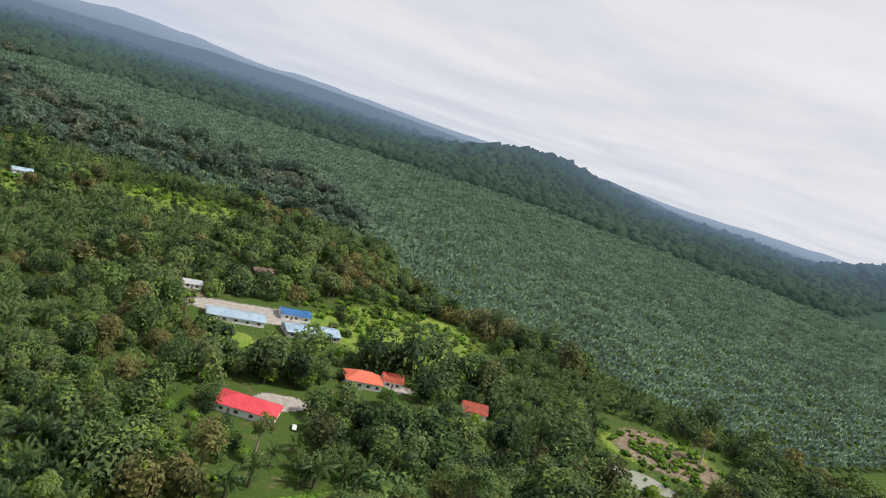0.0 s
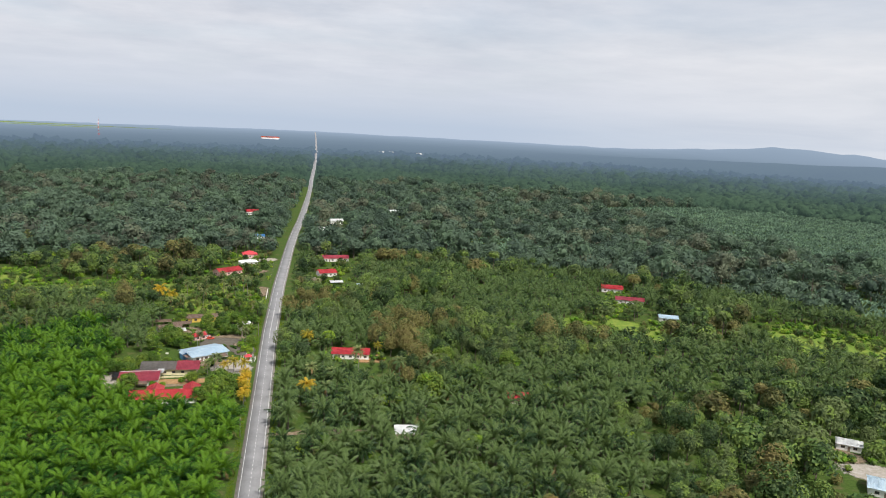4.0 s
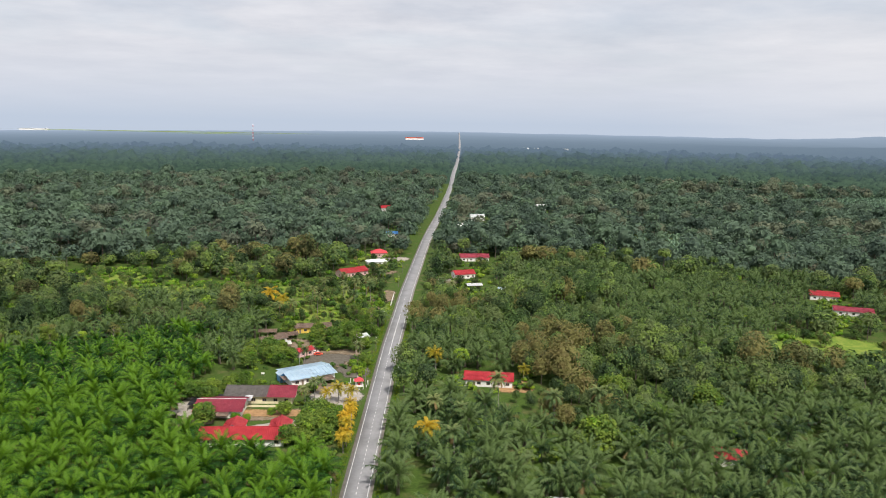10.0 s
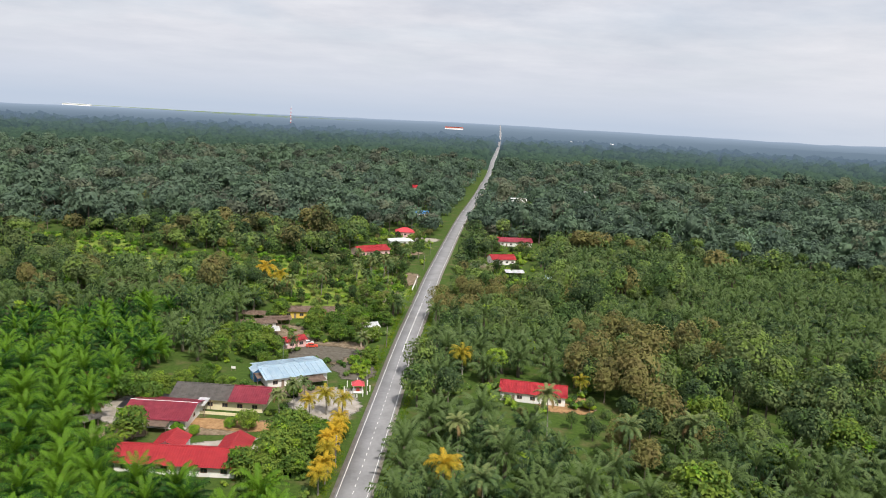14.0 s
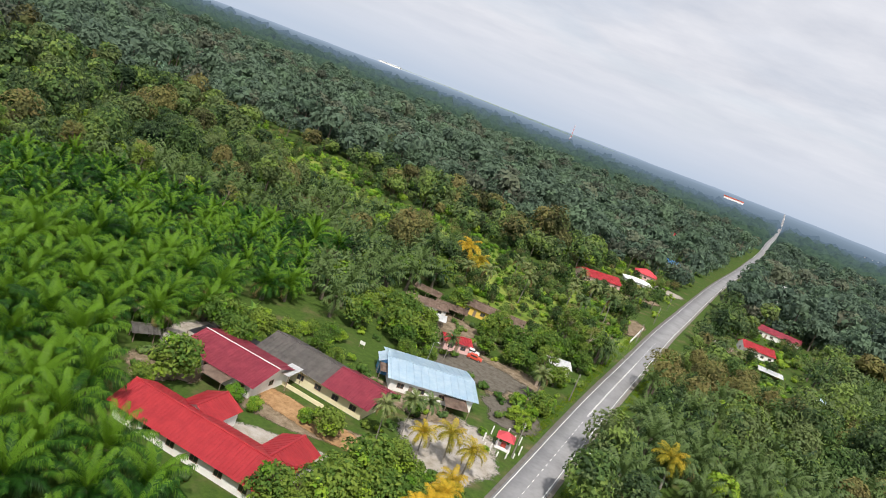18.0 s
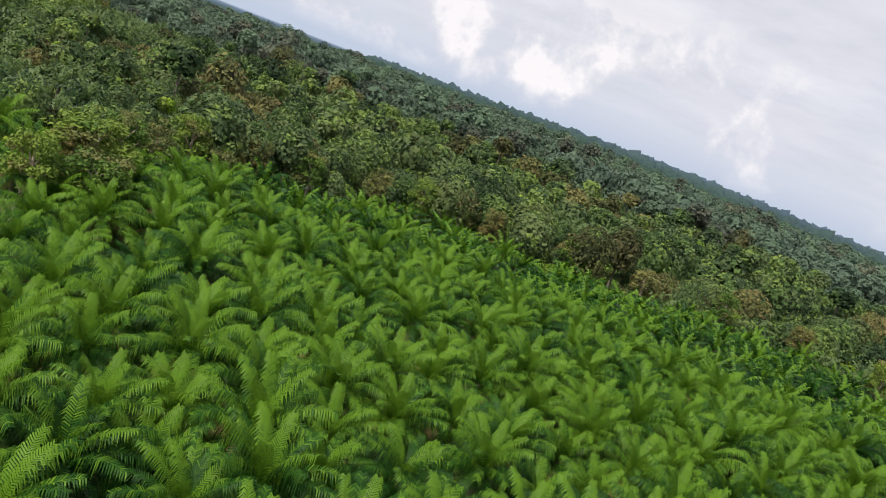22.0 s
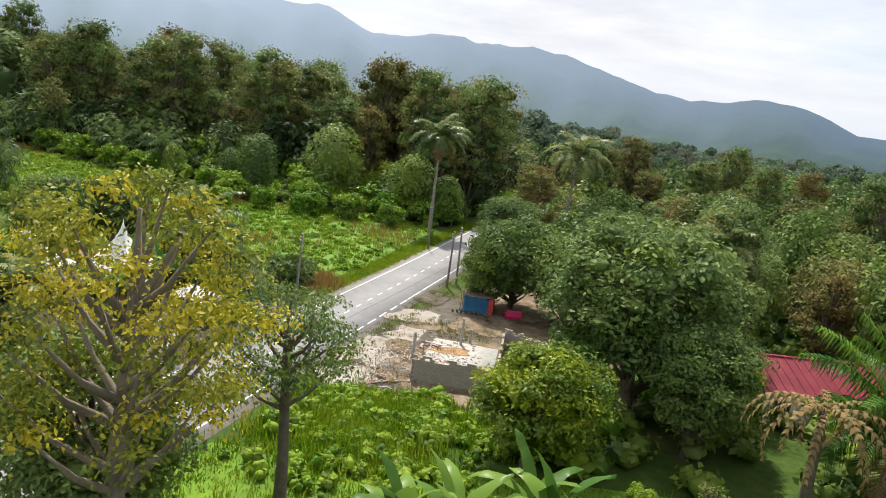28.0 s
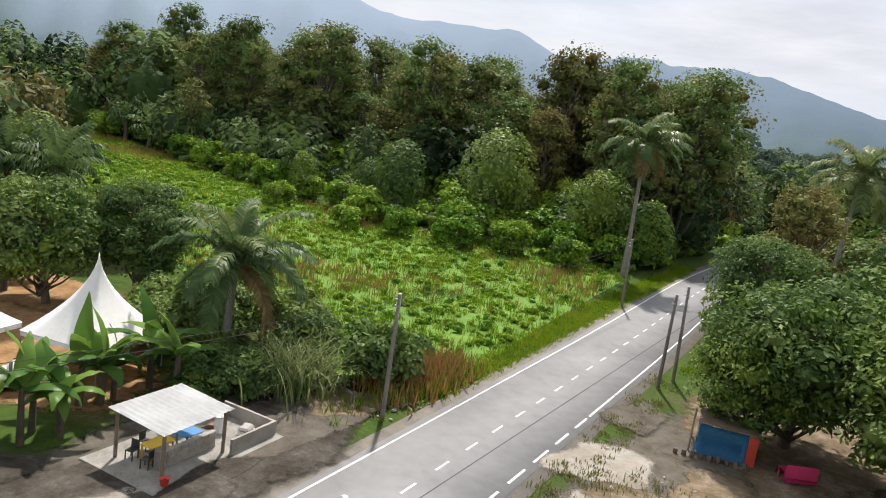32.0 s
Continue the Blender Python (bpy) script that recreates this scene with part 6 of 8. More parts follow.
# open trees along the far edge of the palm field
for k, (x, y, s) in enumerate(((-120, 36, 1.0), (-133, 40, 1.2), (-148, 44, 1.1), (-160, 48, 1.25), (-170, 54, 1.1), (-176, 66, 1.2), (-182, 80, 1.0), (-187, 96, 1.3), (-192, 110, 1.1), (-188, 130, 1.2), (-182, 150, 1.15), (-176, 170, 1.2), (-170, 190, 1.1), (-163, 210, 1.25), (-145, 222, 1.1), (-125, 238, 1.0))):
    one_tree(("light", "bronze", "light", "thin")[k % 4], x - 3, y, s * (0.62 if k % 4 == 1 else 1.0), "edge_tree", "open tree with pale limbs at the palm field's edge", k, "trees at the palm field's edge", turn=k * 2.1)
# tall trees that stand out above the western woods
for k, (x, y, s, kd) in enumerate(((-59, -82, 1.05, "forest"), (-81, -105, 1.05, "forest"), (-90, -70, 0.75, "bronze"), (-110, -110, 0.95, "forest"), (-61, -38, 0.6, "bronze"), (-140, -120, 0.95, "forest"), (-66, -88, 0.9, "bronze"), (-173, -190, 1.05, "forest"), (-200, -170, 1.0, "bronze"))):
    one_tree(kd, x, y, s, "forest_tree", "tall forest tree above the western woods", k, "tall trees in the western woods", turn=k * 1.7)
# forest behind the meadow
rngf = np.random.default_rng(91)
row = []
for x0, y0, step, cnt in ((14, -113, 8.6, 19), (10, -123, 7.8, 21), (12, -134, 9.0, 18)):
    row += [(x0 + step * k + rngf.normal() * 1.6, y0 - 0.13 * (x0 + step * k) + rngf.normal() * 2.4) for k in range(cnt)]
for k, (x, y) in enumerate(row):
    q = 0.92 + 0.75 * rngf.random() ** 1.5 + (0.15 if k > 39 else 0.0)
    one_tree(("forest", "forest", "bronze", "forest")[k % 4], x, y, q, "forest_tree", "tall olive-brown forest tree" if k % 4 == 2 else "tall forest tree behind the meadow", k, "forest behind the meadow", sz=q * rngf.uniform(0.85, 1.15), turn=k * 1.3)
for k in range(64):
    x, q = 10 + 2.3 * k + rngf.normal(), 0.9 + 1.2 * rngf.random()
    one_tree(("shrub", "shrub", "darkshrub")[k % 3], x, -102 - 0.12 * x + rngf.normal() * 3.2, q * 1.25, "bush", "dense leafy bush at the forest's edge", k, "bushes behind the meadow", sz=q * rngf.uniform(0.7, 1.1), turn=k)
for k in range(46):
    x, q = 12 + 3.1 * k + rngf.normal() * 1.4, 1.5 + 0.9 * rngf.random()
    kd, f = (("shrub", 1.0), ("mango", 0.36), ("shrub", 1.0), ("fruit", 0.38))[k % 4]
    one_tree(kd, x, -107 - 0.125 * x + rngf.normal() * 2.0, q * f * 1.1, "bush", "tall leafy bush below the forest", k, "bushes behind the meadow", sz=q * f * rngf.uniform(1.0, 1.35), turn=k * 0.7)
# tall trees west of the road's bend
for k, (x, y, q) in enumerate(((-15, -152, 0.95), (-27, -146, 0.85), (-38, -150, 1.0), (-49, -140, 0.9), (-20, -166, 1.1), (-45, -160, 1.05), (-35.5, -48, 0.82), (-60, -150, 1.0))):
    one_tree(("forest", "bronze", "forest")[k % 3], x, y, q, "forest_tree", "tall forest tree beyond the sandy yard", k, "forest behind the meadow", sz=q * rngf.uniform(0.9, 1.1), turn=k * 1.9)
# coconut palms and others standing apart
for k, (x, y, s, nm, var) in enumerate(((9.5, -93, 1.45, "coco", 0), (-13, -100, 1.5, "coco", 1), (-36, -45, 1.0, "coco", 1))):
    plant_things("coconut_palm", [coco_var[var]], [(x, y, 0, s)], "coconut palm with drooping grey-green fronds", "palm tree", "coconut palms", 200 + k)
tr, g = coconut_geo(rng, 0, h=6.0, L=5.2, lean=0.3, full=1.2, thick=1.5, broad=1.9)
short_coco = (tr.mesh("trunk", [M["cocotrunk"]], True), g.mesh("crown", [M["coco"], M["dry"], M["bright"]]))
plant_things("coconut_palm", [short_coco], [(17.0, -33.6, 0, 1.08), (13.5, -9, 0, 0.8)], "short coconut palm with wide arching fronds", "palm tree", "coconut palms", 220)
tall_oil = []
for k in range(2):
    tr, g = oil_palm_geo(rng, 0, h=6.5, L=5.4, dry=7)
    tall_oil.append((tr.mesh("trunk", [M["palmtrunk"]], True), g.mesh("crown", [M["oil"], M["dry"]])))
tr, g = oil_palm_geo(rng, 0, h=4.6, L=6.4, dry=6)
wide_oil = (tr.mesh("trunk", [M["palmtrunk"]], True), g.mesh("crown", [M["oil"], M["dry"]]))
plant_things("oil_palm", [wide_oil], [(-45.2, -17.8, 0, 1.2), (-58, -7, 0, 0.85), (-92, 0, 0, 0.9), (-66, -12, 0, 0.9)], "wide old oil palm with long arching fronds", "palm tree", "wide oil palms", 212)
plant_things("oil_palm", tall_oil, [(-70.3, -3.6, 0, 1.0), (-102.7, -0.3, 0, 0.9), (-77, -12, 0, 0.8), (-28, 14.5, 0, 0.75)], "tall oil palm with dry lower fronds", "palm tree", "tall oil palms", 210)


def dead_fronds(x, y, h):
    e = tagged(new("dead_palm"), "dead palm with brown hanging fronds", "palm tree")
    e.location = (x, y, 0)
    r_ = np.random.default_rng(5)
    g = Geo()
    for k in range(16):
        a = k * 2.4
        pts = frond_curve(r_, h * 0.75, radians(30 - 40 * (k % 3) / 3), radians(120), 6, a, (0, 0, h))
        add_frond(g, pts, 0.35, 12, 0, r_, 0.9)
    V, F = tube([(0, 0, -0.3), (0.1, 0, h)], [0.4, 0.25], 7)
    part_me("trunk", mesh_np("trunk", V, F, [M["palmtrunk"]]), e)
    part_me("crown", g.mesh("crown", [M["dry"]]), e)


dead_fronds(-39.5, -13.0, 7.5)


def banana_plant(x, y, s, seed):
    """A banana: a few stems with broad split leaves, each a part."""
    r_ = np.random.default_rng(seed)
    e = tagged(new("banana_plant"), "banana plant with broad torn green leaves", "banana plant", "banana plants")
    e.location, e.scale = (x, y, 0), (s, s, s)
    for q in range(2):
        bx, by = r_.normal(size=2) * 0.5
        hh = r_.uniform(1.6, 2.4)
        part("stem", tube_bm([(bx, by, -0.2), (bx * 1.1, by * 1.1, hh)], [0.16, 0.1], 7), M["palmtrunk"], e, "brown stem with dry leaf sheaths")
        for k in range(6):
            a, el = k * 2.4 + q + r_.normal() * 0.4, radians(82 - 13 * k + r_.normal() * 8)
            pts = np.array(frond_curve(r_, r_.uniform(2.0, 2.8), el, radians(45 + 17 * k), 7, a, (bx * 1.1, by * 1.1, hh - 0.1)))
            V, F = [], []
            for i, p in enumerate(pts):
                d = pts[min(i + 1, 7)] - pts[max(i - 1, 0)]
                sd = np.cross(d, (0, 0, 1))
                sd /= np.linalg.norm(sd) + 1e-9
                wd = 0.37 * math.sin(math.pi * min(0.97, (i / 7) ** 0.75 * 0.9 + 0.07))
                j = 0.04 * r_.normal()
                V += [p + sd * wd - (0, 0, wd * 0.35 + j), p, p - sd * wd - (0, 0, wd * 0.35 - j)]
            for i in range(7):
                b = 3 * i
                F += [(b, b + 1, b + 4), (b, b + 4, b + 3), (b + 1, b + 2, b + 5), (b + 1, b + 5, b + 4)]
            part_me("leaf", mesh_np("leaf", V, F, [M["banana"]]), e)


for k, (x, y, s) in enumerate(((-21.5, 2.4, 1.5), (-25.0, -1.2, 1.5), (-19.5, 3.6, 1.45), (-23, 4.6, 1.5), (-27.0, 0.0, 1.2), (15.4, -27.2, 1.4), (17.6, -23.4, 1.4), (16.4, -25.0, 1.1), (14.2, -21.5, 1.0), (15.8, -20.2, 1.2), (37, -31, 1.4), (40, -34, 1.3))):
    banana_plant(x, y, s, 300 + k)


def reed_clump(x, y, r, h, n, seed, label):
    r_ = np.random.default_rng(seed)
    g = Geo()
    for k in range(n):
        a = r_.uniform(0, 6.28)
        bx, by = r_.normal(size=2) * r * 0.35
        pts = np.array(frond_curve(r_, h * r_.uniform(0.8, 1.3), radians(r_.uniform(60, 88)), radians(r_.uniform(60, 130)), 5, a, (bx, by, 0)))
        V, F = [], []
        for i, p in enumerate(pts):
            wd = 0.06 * (1 - i / 5.2)
            V += [p + (wd * math.sin(a), -wd * math.cos(a), 0), p - (wd * math.sin(a), -wd * math.cos(a), 0)]
        for i in range(5):
            F += [(2 * i, 2 * i + 1, 2 * i + 3), (2 * i, 2 * i + 3, 2 * i + 2)]
        g.add(V, F)
    ob = new("reed_clump", g.mesh("reed_clump", [M["coco"]]))
    ob.location = (x, y, 0)
    tagged(ob, label, "reeds")


reed_clump(11.6, -34.2, 3.6, 3.9, 420, 1, "clump of tall arching grey-green reeds")
reed_clump(13.5, -37.0, 2.6, 3.0, 140, 2, "smaller clump of arching reeds")
one_tree("darkshrub", 8.6, -38.4, 1.25, "bush", "dark green bush beside a leaning pole", 1)
one_tree("dark", 30, -37, 0.72, "round_tree", "dark leafy fruit tree behind the tent", 1)
one_tree("mango", 42, -44, 0.8, "round_tree", "leafy tree beside the meadow", 2)
one_tree("dark", 24, -42, 0.5, "round_tree", "small dark tree beside the meadow", 3)


for k, (x, y, s) in enumerate(((14, -38, 1.0), (17, -40, 1.2), (21, -37, 1.1), (12.5, -31, 0.8), (20, -34, 1.2), (24, -35, 1.1), (13.5, -28.5, 0.7), (16, -31, 0.9), (22, -32, 1.0))):
    one_tree("darkshrub", x, y, s, "bush", "dark garden bush behind the food stall", k, "bushes behind the stall", turn=k)
for k, (x, y, s) in enumerate(((30, -86, 1.3), (38, -84, 1.2), (46, -88, 1.5), (24, -90, 1.4), (54, -92, 1.4), (62, -93, 1.3), (20, -96, 1.5), (33, -93, 1.7), (72, -96, 1.6), (82, -99, 1.5), (92, -101, 1.6), (104, -105, 1.6), (44, -80, 1.0), (16, -90, 1.2), (13, -98, 1.3), (60, -85, 1.1))):
    one_tree("shrub", x, y, s, "bush", "bright leafy shrub in the meadow", k, "shrubs in the meadow", turn=k * 0.7)


# ---- poles and cables
def utility_pole(x, y, h, lean=(0, 0), label="weathered grey wooden utility pole beside the road", arm=False):
    e = tagged(new("utility_pole"), label, "utility pole", "utility poles")
    e.location = (x, y, 0)
    part("shaft", tube_bm([(0, 0, -0.5), (lean[0] * 0.5, lean[1] * 0.5, h * 0.5), (lean[0], lean[1], h)], [0.15, 0.125, 0.1], 9), M["pole"], e, smooth=True)
    part("cap", tube_bm([(lean[0], lean[1], h), (lean[0], lean[1], h + 0.05)], [0.12, 0.11], 9), M["steel"], e)
    for k in range(2):
        part("insulator", tube_bm([(lean[0] + 0.1, lean[1], h - 0.3 - 0.35 * k), (lean[0] + 0.24, lean[1], h - 0.3 - 0.35 * k)], [0.04, 0.05], 6), M["white_paint"], e)
    part("band", tube_bm([(lean[0] * 0.9, lean[1] * 0.9, h * 0.9), (lean[0] * 0.92, lean[1] * 0.92, h * 0.92)], [0.125, 0.125], 9), M["steel"], e)
    return (x + lean[0], y + lean[1], h)


T1 = utility_pole(5.5, -34.8, 7.2, (0.1, -0.3))
T2 = utility_pole(-5.1, -54.6, 7.0, (0.0, -0.2))
utility_pole(-5.6, -57.2, 7.2, (0.35, -0.5), "leaning prop pole beside a utility pole")
T3 = utility_pole(-4.8, -17.0, 6.4, (0.1, -0.2))
T4 = utility_pole(4.6, -77, 7.2, (0.1, 0.4))
T5 = utility_pole(14.5, 2.0, 6.8)
T6 = utility_pole(5.2, 45, 7.2)


def cable(a, b, sag, label="black overhead cable between poles"):
    a, b = np.array(a), np.array(b)
    pts = [a + (b - a) * t - np.array([0, 0, sag * 4 * t * (1 - t)]) for t in np.linspace(0, 1, 13)]
    ob = part("cable", tube_bm(pts, [0.014] * 13, 4), M["wire"], None, label)
    tagged(ob, label, "cable", "overhead cables")


for dz in (-0.3, -0.65):
    cable((T1[0], T1[1], T1[2] + dz), (T5[0], T5[1], T5[2] + dz), 0.5)
    cable((T1[0], T1[1], T1[2] + dz), (T4[0], T4[1], T4[2] + dz), 0.5)


# ---- food stall
def stall():
    e = tagged(new("food_stall"), "open roadside food stall with a pale sheet roof on posts", "food stall")
    e.location, e.rotation_euler = (9.6, -23.5, 0), (0, 0, radians(92))
    # own axes: x along the road towards the north, y towards the road
    part("slab", boxes((-5.2, -2.5, -0.2, 2.9, 2.4, 0.14), bev=0.02), M["dirtyslab"], e, "stained grey concrete floor slab")
    for px, py in ((-1.8, -1.5), (-1.8, 1.5), (1.8, -1.5), (1.8, 1.5)):
        part("post", boxes((px - 0.06, py - 0.06, 0.14, px + 0.06, py + 0.06, 2.3 + 0.1 * (py < 0))), M["wood"], e)
    bm = bmesh.new()
    n = 26
    cols = [[bm.verts.new((-2.1 + 4.2 * k / n, y, (2.55 if y < 0 else 2.38) + 0.025 * (k % 2))) for y in (-1.8, 1.8)] for k in range(n + 1)]
    for a, b in zip(cols, cols[1:]):
        bm.faces.new((a[0], b[0], b[1], a[1]))
    bmesh.ops.solidify(bm, geom=bm.faces[:], thickness=0.02)
    part("roof", bm, M["whiteroof"], e, "off-white ribbed sheet roof")
    for py in (-1.5, 1.5):
        part("beam", boxes((-2.0, py - 0.05, 2.27 + 0.1 * (py < 0), 2.0, py + 0.05, 2.36 + 0.1 * (py < 0))), M["wood"], e)
    part("counter", boxes((-2.0, 0.55, 0.14, 1.3, 0.8, 0.95)), M["block"], e, "grey block counter")
    for r in range(4):
        for k in range(8):
            q = part("block", boxes((-1.98 + 0.41 * k + 0.1 * (r % 2), 0.8, 0.16 + 0.2 * r, -1.62 + 0.41 * k + 0.1 * (r % 2), 0.83, 0.33 + 0.2 * r)), M["block"], e)
    part("low_wall", boxes((-5.1, 1.75, 0.14, -2.0, 1.9, 0.85)), M["block"], e, "low grey block wall")
    part("low_wall", boxes((-5.1, -1.6, 0.14, -4.95, 1.75, 0.85)), M["block"], e, "low grey block wall")
    return e


stall()


def stall_things():
    base = pose(9.6, -23.5, 0.14, 0, 0, 92)

    def put(name, lab, cat, mesh_parts, x, y, z=0.0, rz=0.0, group=""):
        e = tagged(new(name), lab, cat, group)
        e.matrix_world = base @ pose(x, y, z, 0, 0, rz)
        for nm, bm, mt in mesh_parts:
            part(nm, bm, M[mt], e)

    def board(w, d, h, mt):
        return [("tabletop", boxes((-w, -d, h - 0.05, w, d, h), bev=0.015), mt)] + [("leg", boxes((sx * (w - 0.1) - 0.03, sy * (d - 0.08) - 0.03, 0, sx * (w - 0.1) + 0.03, sy * (d - 0.08) + 0.03, h - 0.05)), mt) for sx in (-1, 1) for sy in (-1, 1)]

    put("table", "yellow plastic table in the food stall", "table", board(0.7, 0.4, 0.75, "plastic_yellow"), 0.5, -0.3)
    put("table", "table with a bright blue cloth in the food stall", "table", board(0.55, 0.4, 0.72, "deepblue"), -1.2, -0.1)
    for x, y, r in ((1.5, 0.2, 20), (1.4, -0.9, 100), (0.4, -1.2, 190)):
        put("chair", "dark plastic chair beside the stall table", "chair", [("seat", boxes((-0.22, -0.22, 0.42, 0.22, 0.22, 0.46), bev=0.01), "plastic_dark"), ("backrest", boxes((-0.22, 0.18, 0.46, 0.22, 0.22, 0.88), bev=0.01), "plastic_dark")] + [("leg", boxes((sx * 0.19 - 0.02, sy * 0.19 - 0.02, 0, sx * 0.19 + 0.02, sy * 0.19 + 0.02, 0.42)), "plastic_dark") for sx in (-1, 1) for sy in (-1, 1)], x, y, 0, r, "stall chairs")
    put("food_cart", "dark blue metal food cart behind the stall", "cart", [("body", boxes((-0.6, -0.35, 0.25, 0.6, 0.35, 0.9), bev=0.02), "tarp"), ("shelf", boxes((-0.62, -0.37, 0.9, 0.62, 0.37, 0.94)), "plastic_dark"), ("wheel", tube_bm([(0.4, -0.4, 0.25), (0.4, -0.34, 0.25)], [0.25, 0.25], 12), "tyre"), ("wheel", tube_bm([(-0.4, -0.4, 0.25), (-0.4, -0.34, 0.25)], [0.25, 0.25], 12), "tyre")], -2.3, -1.5)
    put("flower_pot", "potted red plant at the stall's corner", "potted plant", [("pot", tube_bm([(0, 0, 0), (0, 0, 0.35)], [0.16, 0.22], 10), "redcloth")], 2.0, 1.9)
    put("barrel", "white drum behind the low wall", "drum", [("body", tube_bm([(0, 0, 0), (0, 0, 0.85)], [0.29, 0.29], 14), "white_paint"), ("rim", tube_bm([(0, 0, 0.8), (0, 0, 0.86)], [0.305, 0.305], 14), "steel")], -3.3, -0.2)
    put("sack_pile", "pile of pale sacks behind the low wall", "sacks", [("sack", boxes((-0.5, -0.35, 0, 0.5, 0.35, 0.25), bev=0.1), "canvas"), ("sack", boxes((-0.4, -0.3, 0.25, 0.45, 0.3, 0.48), bev=0.1), "concrete")], -4.0, 0.9, 0, 15)
    put("board_stack", "stack of dark boards on the slab", "boards", [("board", boxes((-0.9, -0.3 + 0.1 * k, 0.06 * k, 0.9, 0.3 + 0.08 * k, 0.05 + 0.06 * k)), "rust" if k % 2 else "wood") for k in range(4)], -3.9, -1.2, 0, 25)


stall_things()


# ---- tent with a pointed canopy
def tent(x, y, ang, side, tip):
    e = tagged(new("tent"), "white marquee with a tall pointed canopy", "tent")
    e.location, e.rotation_euler = (x, y, 0), (0, 0, radians(ang))
    n, V, F = 9, [], []
    for i in range(n + 1):
        u = i / n
        r = side / 2 * ((1 - u) ** 1.9 * 0.97 + 0.03 * (1 - u))
        z = 2.3 + (tip - 2.3) * u
        for k in range(24):
            t = 2 * math.pi * k / 24
            c, s = math.cos(t), math.sin(t)
            m = max(abs(c), abs(s)) * (1 - u * 0.3) + u * 0.3
            V.append((r * c / m, r * s / m, z))
    for i in range(n):
        for k in range(24):
            a, b = i * 24 + k, i * 24 + (k + 1) % 24
            F += [(a, b, b + 24), (a, b + 24, a + 24)]
    part_me("canopy", mesh_np("canopy", V, F, [M["canvas"]], smooth=True), e)
    h = side / 2 - 0.05
    part("valance", boxes((-h, -h - 0.02, 2.0, h, -h, 2.3), (-h, h, 2.0, h, h + 0.02, 2.3), (-h - 0.02, -h, 2.0, -h, h, 2.3), (h, -h, 2.0, h + 0.02, h, 2.3)), M["canvas"], e)
    for sx in (-1, 1):
        for sy in (-1, 1):
            part("pole", tube_bm([(sx * h, sy * h, 0), (sx * h, sy * h, 2.3)], [0.04, 0.04], 8), M["steel"], e)
    part("finial", tube_bm([(0, 0, tip - 0.05), (0, 0, tip + 0.25)], [0.08, 0.03], 8), M["plastic_dark"], e)


tent(21.0, -27.4, 12, 5.4, 7.0)
tent(26.5, -21.5, 12, 6.0, 6.6)


# ---- shed with tarpaulin, cloth-covered thing and tyres
def tarp_shed():
    e = tagged(new("tarpaulin_shed"), "small stall wrapped in blue tarpaulin under a tree", "shed")
    e.location, e.rotation_euler = (-11.0, -46.4, 0), (0, 0, radians(8))
    bm = bmesh.new()
    cols = [[bm.verts.new((-1.3 + 0.3 * k, 1.3 - 0.1 * q + 0.05 * math.sin(k * 1.9 + q * 2), 0.12 + 1.78 * q)) for q in (0, 0.5, 1)] for k in range(10)]
    for a, b in zip(cols, cols[1:]):
        for i in range(2):
            bm.faces.new((a[i], b[i], b[i + 1], a[i + 1]))
    bmesh.ops.solidify(bm, geom=bm.faces[:], thickness=0.02)
    part("front_sheet", bm, M["tarp"], e, "wrinkled blue tarpaulin", smooth=True)
    part("side_sheet", boxes((-1.86, -1.2, 0.1, -1.82, 1.2, 1.9), (-1.86, 1.2, 0.1, -1.33, 1.24, 1.85)), M["redcloth"], e, "red side sheet")
    part("side_sheet", boxes((1.42, -1.2, 0.1, 1.46, 1.2, 1.9)), M["tarp"], e)
    part("roof", boxes((-1.9, -1.4, 1.95, 1.5, 1.3, 2.0)), M["wood"], e)
    for sx in (-1, 1):
        for sy in (-1, 1):
            part("post", boxes((sx * 1.75 - 0.05, sy * 1.1 - 0.05, 0, sx * 1.75 + 0.05, sy * 1.1 + 0.05, 1.95)), M["wood"], e)


tarp_shed()
for k in range(9):
    bmw = bmesh.new()
    V, F = tube([(0, -0.0, 0), (0, 0, 0.32 + 0.05 * (k % 3))], [0.15, 0.13], 7)
    st = new("tree_stump", mesh_np("tree_stump", V, F, [M["bark"]]))
    bmw.free()
    st.location = (-8.9 - 0.46 * k, -44.0 - 0.12 * k, 0)
    tagged(st, "short cut log standing as an edging", "log", "logs before the blue shed")


def pink_seat():
    e = tagged(new("covered_bench"), "bench covered with bright pink cloth", "bench")
    e.location, e.rotation_euler = (-15.2, -45.6, 0), (0, 0, radians(30))
    bm = bmesh.new()
    N = 10
    grid = [[bm.verts.new((-0.95 + 1.9 * i / N, -0.55 + 1.1 * j / 6, 0.8 + 0.05 * math.sin(i * 1.3) * math.cos(j) - (0.55 if j in (0, 6) else 0.0))) for j in range(7)] for i in range(N + 1)]
    for i in range(N):
        for j in range(6):
            bm.faces.new((grid[i][j], grid[i + 1][j], grid[i + 1][j + 1], grid[i][j + 1]))
    bmesh.ops.solidify(bm, geom=bm.faces[:], thickness=0.015)
    part("cover", bm, M["pinkcloth"], e, "draped pink cloth", smooth=True)
    for sx in (-1, 1):
        for sy in (-1, 1):
            part("leg", boxes((sx * 0.8 - 0.04, sy * 0.4 - 0.04, 0, sx * 0.8 + 0.04, sy * 0.4 + 0.04, 0.78)), M["wood"], e)
    part("backrest", boxes((-0.9, 0.5, 0.5, 0.9, 0.56, 1.25), bev=0.02), M["pinkcloth"], e)


pink_seat()


